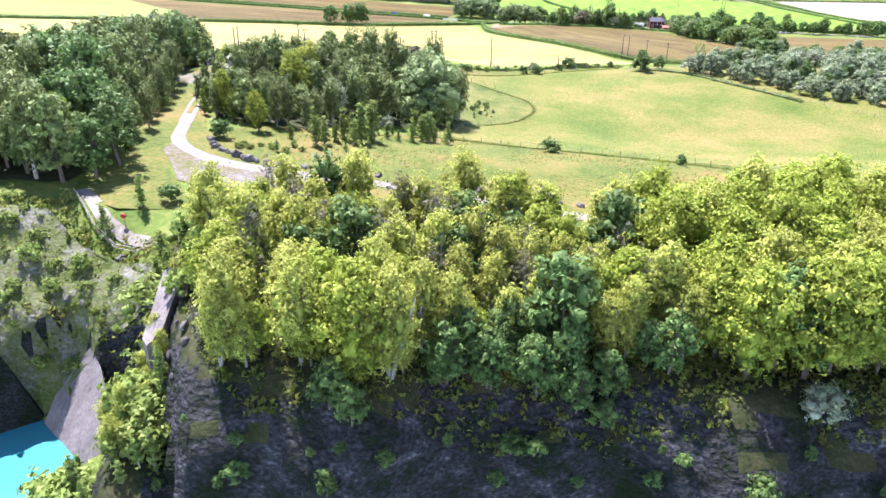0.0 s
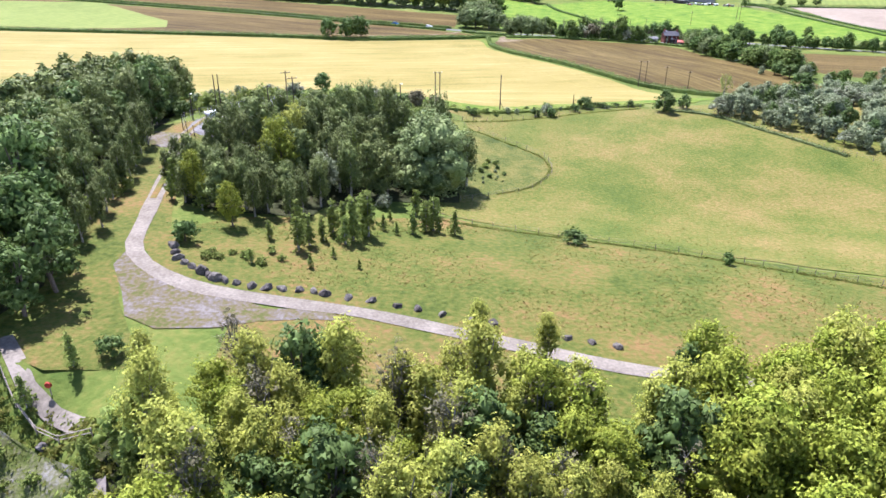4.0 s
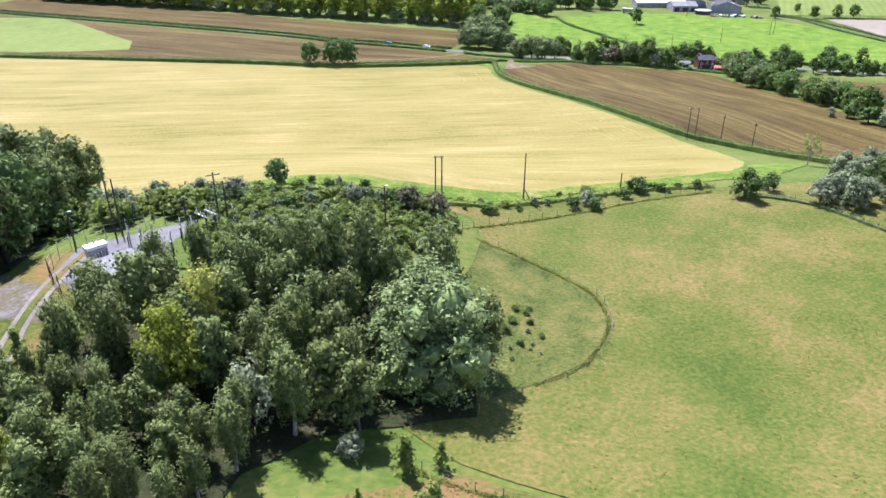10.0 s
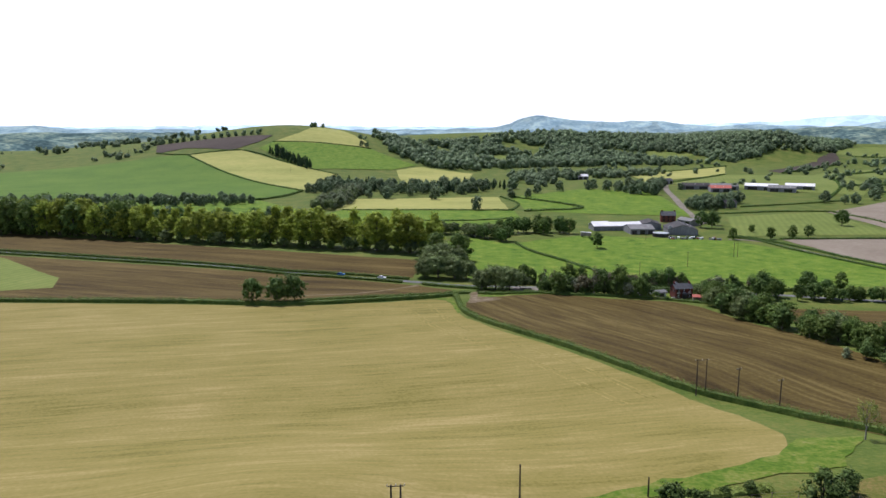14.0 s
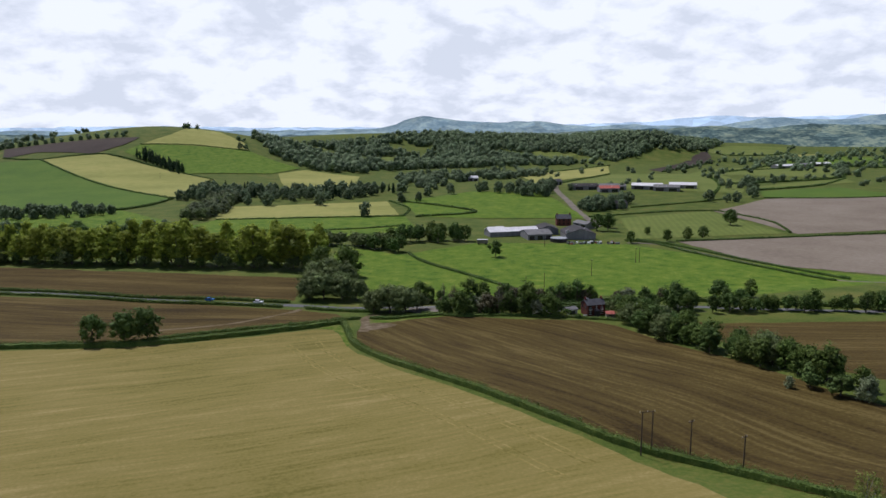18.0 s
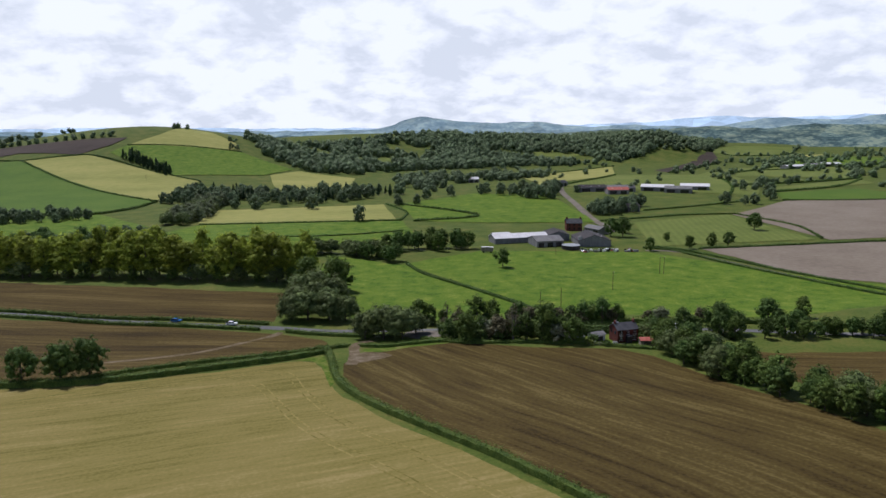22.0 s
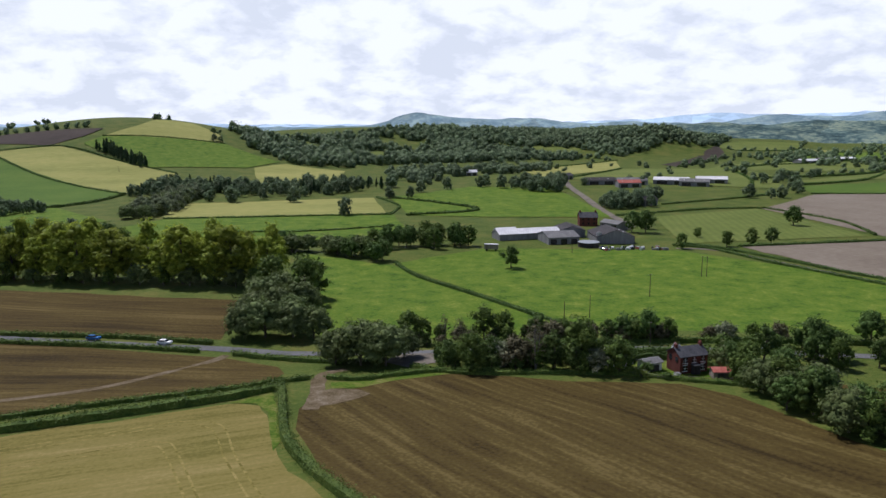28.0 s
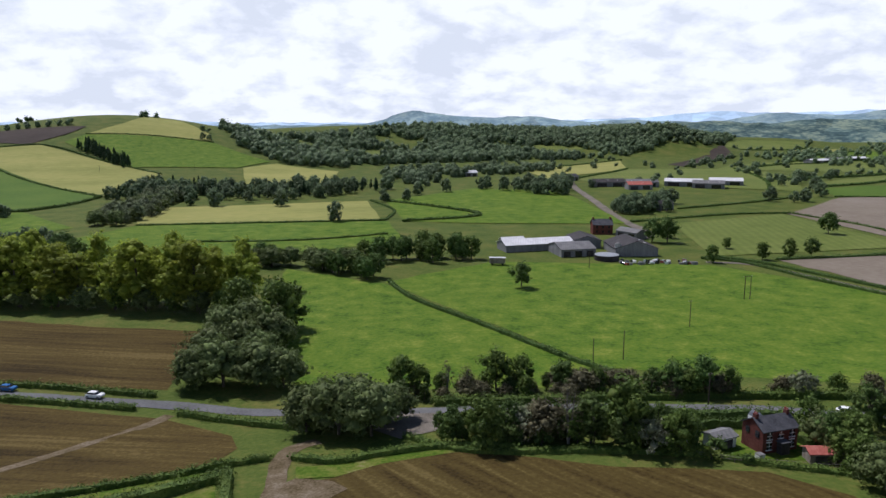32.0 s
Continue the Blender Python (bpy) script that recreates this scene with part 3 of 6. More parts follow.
# lighter and bluer than near foliage: distance haze put into the leaf colour
HAZED_RIDGE_LEAF = leaf_mat("hazed_ridge_leaf", [(0.085, 0.125, 0.07), (0.13, 0.18, 0.09), (0.19, 0.24, 0.115)], 0.3, 0.14)
OAK_LEAF = leaf_mat("oak_leaf", [(0.0522, 0.0957, 0.02436), (0.08352, 0.1392, 0.03306), (0.1218, 0.1827, 0.04698)], 0.28)
PINE_LEAF = leaf_mat("conifer_needle", [(0.021, 0.042, 0.018), (0.033, 0.063, 0.027), (0.0525, 0.09, 0.036)], 0.12, 0.15)
BLOSSOM = leaf_mat("may_blossom", [(0.1, 0.13, 0.055), (0.2, 0.22, 0.13), (0.36, 0.36, 0.28)], 0.3, 0.08)
BROWN_TWIG = leaf_mat("reddish_shrub_leaf", [(0.085, 0.08, 0.04), (0.125, 0.115, 0.06), (0.175, 0.155, 0.09)], 0.2, 0.1)
HEDGE_LEAF = leaf_mat("hedge_leaf", [(0.0552, 0.09776, 0.0207), (0.092, 0.1403, 0.0287), (0.1437, 0.1898, 0.0414)], 0.25, 0.12)
BARK = material("bark", [(0.05, 0.042, 0.034), (0.095, 0.08, 0.065), (0.14, 0.12, 0.10)], scale=0.5, fine=0.08, bump=0.02, stretch=(1, 1, 0.3))
ASH_BARK = material("ash_bark", [(0.10, 0.095, 0.08), (0.17, 0.16, 0.135), (0.25, 0.235, 0.2)], scale=0.5, fine=0.08, bump=0.015, stretch=(1, 1, 0.3))
PALE_BARK = material("birch_bark", [(0.10, 0.09, 0.08), (0.24, 0.225, 0.2), (0.36, 0.34, 0.31)], scale=0.4, fine=0.1, bump=0.015, stretch=(1, 1, 2))


def tube(path, radii, sides=6):
    """Rings round a path, as vertices and faces."""
    verts, faces = [], []
    for i, (p, r) in enumerate(zip(path, radii)):
        a, b = Vector(path[max(0, i - 1)]), Vector(path[min(len(path) - 1, i + 1)])
        t = (b - a).normalized()
        u = t.orthogonal().normalized()
        v = t.cross(u)
        for k in range(sides):
            w = 2 * math.pi * k / sides
            verts.append(tuple(Vector(p) + r * (math.cos(w) * u + math.sin(w) * v)))
    for i in range(len(path) - 1):
        for k in range(sides):
            a, b = i * sides + k, i * sides + (k + 1) % sides
            faces.append((a, b, b + sides, a + sides))
    return verts, faces


def joined(pieces):
    verts, faces = [], []
    for v, f in pieces:
        k = len(verts)
        verts += v
        faces += [tuple(q + k for q in face) for face in f]
    return verts, faces


def leaf_sprays(rng, lobes, count, size, droop=0.0, shell=0.5, flat=0.35, top=0.25, tuft=0.0, per=14):
    """Small pointed leaves over the lobes of a crown, gathered in tufts: lobes are rows of x, y, z, radius, stretch in z."""
    lobes = np.asarray(lobes, float)
    share = lobes[:, 3] ** 2
    knots = max(1, count // per) if tuft else count
    pick = rng.choice(len(lobes), knots, p=share / share.sum())
    d = rng.normal(size=(knots, 3))
    d[:, 2] += top
    d /= np.linalg.norm(d, axis=1)[:, None]
    bumpy = 1 + 0.22 * np.sin(d[:, 0] * 5 + pick) * np.sin(d[:, 1] * 6 + 2 * pick) + 0.16 * np.sin(d[:, 2] * 9 + pick * 3)
    r = lobes[pick, 3] * bumpy * (shell + (1.18 - shell) * rng.random(knots) ** 0.8)
    c = lobes[pick, :3] + d * r[:, None] * np.stack([np.ones(knots), np.ones(knots), lobes[pick, 4]], 1)
    if tuft:
        who = rng.integers(0, knots, count)
        c, d = c[who], d[who]
        spot = rng.normal(size=(count, 3)) * (tuft * (0.6 + 0.8 * rng.random(knots)))[who][:, None]
        spot[:, 2] = spot[:, 2] * (1.5 if droop else 0.5) - (tuft * 0.9 * np.abs(rng.normal(size=count)) if droop else 0)
        c = c + spot
        d = d * 0.8 + spot / (tuft * 2.2)
    n = d + rng.normal(size=(count, 3)) * 0.5
    n[:, 2] += flat
    n /= np.linalg.norm(n, axis=1)[:, None]
    u = np.cross(n, rng.normal(size=(count, 3)))
    if droop:
        u = u * (1 - droop) + np.array([0, 0, -1.0]) * droop
        u -= n * (u * n).sum(1)[:, None]
    u /= np.linalg.norm(u, axis=1)[:, None] + 1e-9
    v = np.cross(n, u)
    s = size * (0.6 + 0.8 * rng.random(count))[:, None]
    wide = 0.62 if not droop else 0.42
    long_ = 1.0 if not droop else 1.5
    verts = np.stack([c + u * s * long_, c - u * s * long_ * 0.8 + v * s * wide, c - u * s * long_ * 0.8 - v * s * wide], 1).reshape(-1, 3)
    faces = np.arange(count * 3).reshape(-1, 3)
    return verts, faces


def lumps(rng, lobes, size=0.62, rough=0.22):
    """An uneven closed lump inside each lobe, added to block light and darken the crown."""
    g = 0.577
    way = np.array([(1, 0, 0), (-1, 0, 0), (0, 1, 0), (0, -1, 0), (0, 0, 1), (0, 0, -1)] + [(a, b, c) for a in (-g, g) for b in (-g, g) for c in (-g, g)], float)
    face = []
    for k in range(6, 14):
        a, b, c = (0 if way[k, 0] > 0 else 1), (2 if way[k, 1] > 0 else 3), (4 if way[k, 2] > 0 else 5)
        turn_ = [(a, b, k), (b, c, k), (c, a, k)]
        face += [q if np.prod(way[k]) > 0 else q[::-1] for q in turn_]
    face = np.array(face)
    lobes = np.asarray(lobes, float)
    n = len(lobes)
    r = lobes[:, 3][:, None] * size * (1 + rough * rng.normal(size=(n, len(way))))
    v = lobes[:, None, :3] + way[None] * r[:, :, None] * np.stack([np.ones(n), np.ones(n), lobes[:, 4]], 1)[:, None, :]
    f = face[None] + (np.arange(n) * len(way))[:, None, None]
    return v.reshape(-1, 3), f.reshape(-1, 3)


def foliage_mesh(name, verts, faces, mats):
    me = bpy.data.meshes.new(name)
    n, k = len(verts), len(faces)
    me.vertices.add(n)
    me.vertices.foreach_set("co", np.asarray(verts, np.float32).ravel())
    me.loops.add(k * 3)
    me.loops.foreach_set("vertex_index", np.asarray(faces, np.int32).ravel())
    me.polygons.add(k)
    me.polygons.foreach_set("loop_start", np.arange(k, dtype=np.int32) * 3)
    me.polygons.foreach_set("loop_total", np.full(k, 3, np.int32))
    for m in mats:
        me.materials.append(m)
    me.update(calc_edges=True)
    me.validate()
    return me


def make_tree(name, seed, height, spread, lobes_n, leaves, leaf, size, bark, habit="round", stems=1, bare=0.0, trunk_part=0.3, tuft=0.0, limbs=5, heart=0.0):
    """A tree at the origin: an empty with its trunk and limbs and its crown."""
    rng = np.random.default_rng(seed)
    root = new(name)
    lobes = []
    h0 = height * trunk_part
    for i in range(lobes_n):
        f = (i + 0.5) / lobes_n
        z = h0 + (height - h0) * (0.12 + 0.8 * f)
        a = i * 2.4 + rng.random() * 1.2
        if habit == "round":
            w = math.sqrt(max(0.05, 1 - (2 * f - 0.85) ** 2))
            rr, lz = spread * (0.14 + 0.23 * rng.random() ** 1.3), 1.2
            off = spread * 0.74 * w * (0.25 + 0.75 * rng.random() ** 0.6)
        elif habit == "upright":
            w = 0.35 + 0.75 * math.sin(math.pi * min(1, f * 0.85 + 0.12))
            rr, lz = spread * (0.18 + 0.22 * rng.random()) * (0.7 + 0.3 * w), 1.9
            off = spread * 0.62 * w * (0.2 + 0.8 * rng.random() ** 0.7)
        elif habit == "cone":
            w = 1.05 - f
            rr, lz = spread * (0.20 + 0.36 * w), 1.3
            off = spread * 0.45 * w * rng.random()
        else:  # bush
            w = math.sqrt(max(0.1, 1 - (f * 0.95) ** 2))
            rr, lz = spread * (0.22 + 0.24 * rng.random()), 0.85
            off = spread * 0.72 * w * (0.5 + 0.5 * rng.random())
            z = height * (0.28 + 0.5 * f)
        lobes.append((math.cos(a) * off, math.sin(a) * off, min(z, height - rr * lz * 0.8), rr, lz))
    # trunk and limbs
    pieces = []
    r0 = height * 0.017 + 0.04
    for s in range(stems):
        lean = rng.normal(size=2) * height * (0.02 if stems == 1 else 0.07)
        top = (lean[0], lean[1], height * 0.86)
        path = [(lean[0] * q + rng.normal() * 0.02 * height * q * (1 - q), lean[1] * q, height * 0.86 * q - 0.25 * (q == 0)) for q in (0, 0.25, 0.5, 0.75, 1.0)]
        pieces.append(tube(path, [r0 * 1.25, r0, r0 * 0.8, r0 * 0.5, r0 * 0.18], 5))
    for x, y, z, r, lz in lobes[:: max(1, len(lobes) // limbs)]:
        zs = max(height * 0.12, z - math.hypot(x, y) * 1.1 - r * 0.3)
        pieces.append(tube([(0, 0, zs), (x * 0.45, y * 0.45, zs + (z - zs) * 0.6), (x, y, z)], [r0 * 0.5, r0 * 0.33, r0 * 0.1], 4 if limbs < 8 else 3))
        if bare:
            for _ in range(5):
                q = rng.normal(size=3) * r * 0.9
                pieces.append(tube([(x * 0.6, y * 0.6, zs + (z - zs) * 0.7), (x + q[0], y + q[1], z + abs(q[2]) * 1.2)], [r0 * 0.16, 0.012], 3))
    v, f = joined(pieces)
    mesh_object("trunk", v, f, bark, root)
    big, small_n = leaf_sprays(rng, lobes, leaves, size, droop=0.75 if habit == "upright" and leaf in (BIRCH_LEAF,) else 0.0, tuft=tuft)
    if heart:
        core_v, core_f = lumps(rng, lobes, heart)
        small_n = np.concatenate([small_n, core_f + len(big)])
        big = np.concatenate([big, core_v])
    crown = new("crown", foliage_mesh("crown", big, small_n, [leaf]))
    crown.parent = root
    return root


SPECIES = {
    # name: (object name, habit, height, spread, lobes, leaves, leaf, size, bark, stems, bare, trunk share, label)
    "ash": ("ash_tree", "upright", 11, 3.1, 36, 5000, ASH_LEAF, 0.155, ASH_BARK, 2, 0, 0.1, "yellow-green young ash tree on the quarry edge"),
    "maple": ("maple_tree", "round", 11, 4.3, 46, 5000, MAPLE_LEAF, 0.18, BARK, 1, 0, 0.1, "dense bright green maple on the quarry edge"),
    "dark": ("hazel_tree", "round", 8, 3.3, 24, 1900, DARK_LEAF, 0.23, BARK, 2, 0, 0.12, "dark green bushy tree on the quarry slope"),
    "twiggy": ("bare_ash_tree", "upright", 11, 2.9, 20, 1300, BROWN_TWIG, 0.14, ASH_BARK, 3, 1, 0.2, "half-bare grey-brown twiggy tree"),
    "birch": ("birch_tree", "upright", 11, 2.6, 30, 3000, BIRCH_LEAF, 0.185, PALE_BARK, 1, 0, 0.14, "drooping grey-green silver birch tree"),
    "wood": ("woodland_tree", "round", 10, 3.5, 26, 2300, BIRCH_LEAF, 0.23, BARK, 1, 0, 0.14, "full-leaved tree at the edge of the wood"),
    "young": ("young_birch", "cone", 5, 1.35, 14, 1300, YOUNG_LEAF, 0.13, PALE_BARK, 1, 0, 0.05, "slim young birch in rough grass"),
    "broad": ("whitebeam_tree", "round", 15.5, 8.3, 90, 30000, SILVER_LEAF, 0.23, BARK, 1, 0, 0.0, "huge round silvery-green whitebeam tree"),
    "willow": ("willow_shrub", "round", 5, 2.9, 20, 1500, PALE_WILLOW_LEAF, 0.22, BARK, 3, 0, 0.0, "pale grey-green rounded willow shrub in scrub"),
    "bush": ("shrub", "bush", 3, 2.0, 16, 760, DARK_LEAF, 0.19, BARK, 3, 0, 0.1, "dark green rounded shrub on grass"),
    "scrub": ("bramble_bush", "bush", 2.2, 2.0, 16, 620, YOUNG_LEAF, 0.17, BARK, 3, 0, 0.1, "light green bramble scrub on grass"),
    "may": ("hawthorn_bush", "bush", 4, 2.6, 18, 1500, BLOSSOM, 0.14, BARK, 2, 0, 0.1, "hawthorn bush covered in white blossom"),
    "pink": ("flowering_shrub", "bush", 5, 3.0, 18, 1200, BROWN_TWIG, 0.19, BARK, 3, 0, 0.1, "pinkish-brown faded flowering shrub"),
    "poplar": ("poplar_tree", "round", 20, 6.6, 46, 2800, POPLAR_LEAF, 0.44, BARK, 1, 0, 0.08, "tall yellow-green poplar in a shelter belt"),
    "oak": ("oak_tree", "round", 12, 6.2, 34, 2400, OAK_LEAF, 0.33, BARK, 1, 0, 0.12, "spreading dark green oak tree"),
    "field": ("field_tree", "round", 11, 5.2, 30, 1800, HEDGE_LEAF, 0.36, BARK, 1, 0, 0.02, "round green hedgerow tree in leaf"),
    "bigwillow": ("willow_tree", "bush", 9, 5.5, 34, 2900, WILLOW_LEAF, 0.29, BARK, 2, 0, 0.1, "broad grey-green willow by the road"),
    "conifer": ("conifer", "cone", 14, 3.2, 11, 520, PINE_LEAF, 0.60, BARK, 1, 0, 0.06, "dark evergreen conifer on the hill"),
    "deepwood": ("woodland_tree", "round", 10, 3.8, 18, 700, BIRCH_LEAF, 0.42, BARK, 1, 0, 0.1, "full-leaved tree deep in the wood"),
    "thin": ("thin_tree", "round", 9, 4.0, 22, 900, YOUNG_LEAF, 0.2, PALE_BARK, 1, 1, 0.3, "thin see-through young tree"),
    "far": ("distant_tree", "round", 11, 6.2, 18, 620, HAZED_RIDGE_LEAF, 0.6, BARK, 1, 0, 0.02, "dark green tree in distant farmland"),
}
# spread of a tuft of leaves in metres, and number of limbs
TUFTS = {"ash": (0.30, 14), "maple": (0.36, 8), "dark": (0.3, 5), "twiggy": (0.22, 10), "birch": (0.26, 5), "wood": (0.34, 5), "young": (0.12, 4), "broad": (0.42, 8), "willow": (0.3, 4), "bush": (0.2, 4), "scrub": (0.18, 3), "may": (0.2, 4), "poplar": (0.6, 5), "oak": (0.5, 6), "bigwillow": (0.45, 5), "field": (0.5, 5)}
# size of the light-blocking lumps inside a crown, as a share of its lobes
HEARTS = {"twiggy": 0.0, "young": 0.35, "ash": 0.42, "maple": 0.45, "birch": 0.4, "thin": 0.0, "scrub": 0.45, "broad": 0.72, "may": 0.5, "far": 0.72, "conifer": 0.6}
MADE, planted = {}, random.Random(7)


def plant(kind, x, y, height=None, group="", label="", width=1.0, variant=None, sink=0.0):
    name, habit, h, spread, lobes, leaves, leaf, size, bark, stems, bare, share, text = SPECIES[kind]
    tuft, limbs = TUFTS.get(kind, (0.0, 5))
    v = planted.randrange(4) if variant is None else variant
    scale = (height or h) / h * planted.uniform(0.94, 1.06)
    m = Matrix.Translation((x, y, ground_z(x, y) - sink)) @ Matrix.Rotation(planted.uniform(0, 6.28), 4, "Z") @ Matrix.Diagonal((scale * width, scale * width, scale, 1))
    if (kind, v) not in MADE:
        ob = MADE[kind, v] = make_tree(name, 31 * v + len(kind) + 17 * lobes, h, spread, lobes, leaves, leaf, size, bark, habit, stems, bare, share, tuft, limbs, HEARTS.get(kind, 0.6))
        tagged(ob, label or text, "shrub" if habit == "bush" else "tree", group)
    else:
        ob = copy_thing(MADE[kind, v], Matrix.Identity(4))
        tagged(ob, label or text, "", group)
    ob.matrix_basis = m
    return ob


def stand(kinds, outline, spacing, heights, group, seed=1, keep=None, jig=0.75):
    """Trees of the given kinds scattered through an outline."""
    rnd = random.Random(seed)
    xs, ys = [p[0] for p in outline], [p[1] for p in outline]
    y, row = min(ys), 0
    while y <= max(ys):
        x = min(xs) + (row % 2) * spacing / 2
        while x <= max(xs):
            px_, py_ = x + rnd.uniform(-jig, jig) * spacing / 2, y + rnd.uniform(-jig, jig) * spacing / 2
            hit = False
            for (ax, ay), (bx, by) in zip(outline, outline[1:] + outline[:1]):
                if (ay > py_) != (by > py_) and px_ < (bx - ax) * (py_ - ay) / (by - ay) + ax:
                    hit = not hit
            kind, h = rnd.choice(kinds), rnd.uniform(*heights)
            if hit and (keep is None or keep(px_, py_)):
                plant(kind, px_, py_, h, group)
            x += spacing
        y += spacing * 0.87
        row += 1


def hedge(line, width=1.8, height=1.7, size=0.22, density=26, leaf=None, label="clipped green field hedge", name="hedge", core=True):
    """A hedge along a line: leaf sprays over a plain core added to block light."""
    rng = np.random.default_rng(int(abs(line[0][0] * 7 + line[0][1])))
    pts = along(line, max(1.0, width * 0.6) if core else 0.45)
    core_v, core_f, lobes = [], [], []
    for i, p in enumerate(pts):
        a, b = pts[max(0, i - 1)], pts[min(len(pts) - 1, i + 1)]
        t = (b - a).normalized()
        s = Vector((-t.y, t.x))
        g = ground_z(p.x, p.y)
        hh = height * (0.85 + 0.3 * rng.random())
        for u, z in ((-0.34, -0.1), (-0.26, 0.62), (0.26, 0.62), (0.34, -0.1)):
            q = p + s * (u * width)
            core_v.append((q.x, q.y, g + z * hh))
        q = p + s * float(rng.normal() * width * 0.08)
        lobes.append((q.x, q.y, g + hh * 0.5, width * (0.52 if core else 0.3 + 0.35 * rng.random()), hh / width * 0.95))
        if i:
            k = 4 * i
            core_f += [(k - 4, k, k + 1, k - 3), (k - 3, k + 1, k + 2, k - 2), (k - 2, k + 2, k + 3, k - 1)]
    length = sum((pts[i + 1] - pts[i]).length for i in range(len(pts) - 1))
    v, f = leaf_sprays(rng, lobes, int(length * density * (1.3 if core else 2.2)), size * 0.85)
    if not core:
        return tagged(new(name, foliage_mesh(name, v, f, [leaf or HEDGE_LEAF])), label, "grass", kind="stuff")
    root = new(name)
    grown = new("foliage", foliage_mesh("foliage", v, f, [leaf or HEDGE_LEAF]))
    grown.parent = root
    # filler body under the leaves, added so no light passes through
    mesh_object("inner_growth", core_v, core_f, BARK if name == "bare_hedge" else leaf or HEDGE_LEAF, root, smooth=False)
    return tagged(root, label, "hedge")


# ---- plants: the quarry edge ----
def on_slope(x, y):
    return y > rim(x) - 1.5 - 2 * math.sin(x) and not (x < -22 and y > 84)


stand(["twiggy"], [(-18, 56), (-22, 70), (0, 76), (22, 70), (22, 56)], 7, (7.5, 10), "trees on the quarry edge", 36)
stand(["ash", "ash", "ash", "ash", "ash", "dark", "maple"], [(-19, 47), (-21, 60), (-25, 70), (-20, 75), (2, 77), (22, 72), (22, 46)], 3.9, (6.5, 11), "trees on the quarry edge", 3, on_slope)
stand(["maple", "maple", "ash", "maple", "maple"], [(22, 47), (22, 72), (34, 80), (48, 83), (75, 82), (80, 44)], 4.5, (9, 12.5), "trees on the quarry edge", 4, lambda x, y: y > 51.5 + 0.04 * (x - 22))
stand(["dark", "bush"], [(-19, 40), (-18, 52), (20, 50), (75, 50), (75, 38)], 6.5, (1.6, 2.8), "trees on the quarry slope", 5, lambda x, y: rim(x) - 12 < y < rim(x) - 4)
stand(["scrub", "young", "ash"], [(-33, 48), (-29, 72), (-24, 76), (-24, 46)], 2.6, (2.5, 5), "scrub beside the rock slab", 6)
stand(["scrub", "young"], [(-62, 62), (-62, 80), (-46, 80), (-38, 72), (-40, 60)], 3.4, (0.9, 2.2), "scrub on the rock bank", 7)
for x, y, kind, h in ((3, 88.5, "ash", 5), (10, 85, "ash", 6), (26, 83, "maple", 7.5), (24, 82, "dark", 5), (-21, 80, "twiggy", 7), (-29, 78, "ash", 6), (-40, 76, "young", 4), (-37, 80, "young", 4.5), (-34, 82, "bush", 2.5)):
    plant(kind, x, y, h, "trees by the quarry track")
stand(["maple", "maple", "dark"], [(23, 50.5), (23, 54), (50, 55), (76, 56), (76, 52)], 3.0, (9, 12), "trees on the quarry edge", 37)
plant("may", 31.9, 47.5, 3.6, "trees on the quarry slope")

# ---- plants: the wood west of the track ----
stand(["deepwood"], [(-100, 86), (-100, 215), (-78, 208), (-74, 170), (-72, 140), (-66, 86)], 7, (11, 15), "wood west of the track", 38)
stand(["birch", "wood", "birch", "wood", "dark"], [(-66, 86), (-72, 140), (-74, 170), (-78, 208), (-64, 206), (-61, 170), (-58, 140), (-53.5, 118), (-49, 104), (-46, 92), (-50, 85)], 5.0, (9.5, 14), "wood west of the track", 8)
stand(["deepwood"], [(-170, 80), (-170, 200), (-100, 205), (-100, 84)], 16, (10, 14), "wood west of the track", 9)
stand(["young", "scrub"], [(-51, 112), (-56, 140), (-54, 140), (-49, 110)], 3.5, (2.5, 4), "scrub by the track", 10)
for x, y, h in ((-45, 93, 10), (-46, 88, 8), (-52, 97, 11), (-48, 99, 9)):
    plant("dark", x, y, h, "wood west of the track", "dark glossy tree beside the track")

for x, y, h in ((-47.5, 105, 6), (-47.2, 110, 6.5), (-49, 115.5, 7), (-50.5, 121, 6), (-51.2, 126, 7.5), (-52.5, 132, 8), (-54, 138, 8), (-55.5, 144, 9), (-56.5, 150, 8), (-50, 109, 8), (-52, 117, 9)):
    plant("birch", x, y, h, "wood west of the track", "grey-green birch leaning over the track")
plant("maple", -51.5, 92, 9.5, "wood west of the track", "bright green leafy tree at the wood's edge", 0.85)

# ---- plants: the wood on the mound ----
# litter patches that also paint the dense shade below the crowns
patch("wood_floor", [(-40.5, 121), (-34, 119), (-22, 121), (-18, 130), (-10, 135), (2, 140), (4, 150), (0, 158), (-14, 162), (-34, 158), (-40, 151), (-45, 138)], SHADED_LITTER, "leaf litter under the trees on the mound, painted dark for shade", lift=0.16, category="ground", wob=2.0)
patch("wood_floor", [(-100, 84), (-100, 188), (-66, 188), (-60, 170), (-58.5, 150), (-53, 118), (-49.5, 106), (-47, 94), (-48, 86)], SHADED_LITTER, "leaf litter under the western wood, painted dark for shade", lift=0.14, category="ground", wob=2.0)
patch("scrub_floor", [(-40, 160), (-38, 188), (-14, 191), (2, 190), (5, 182), (0, 168), (-12, 163)], GRASS, "rank green grass among the scrub", lift=0.24, category="grass", wob=1.5)


def clear_of_whitebeam(x, y):
    return math.hypot(x + 3.5, y - 147) > 9.5 and not (x < -36 and y > 146) and math.hypot(x + 28.6, y - 136.9) > 3


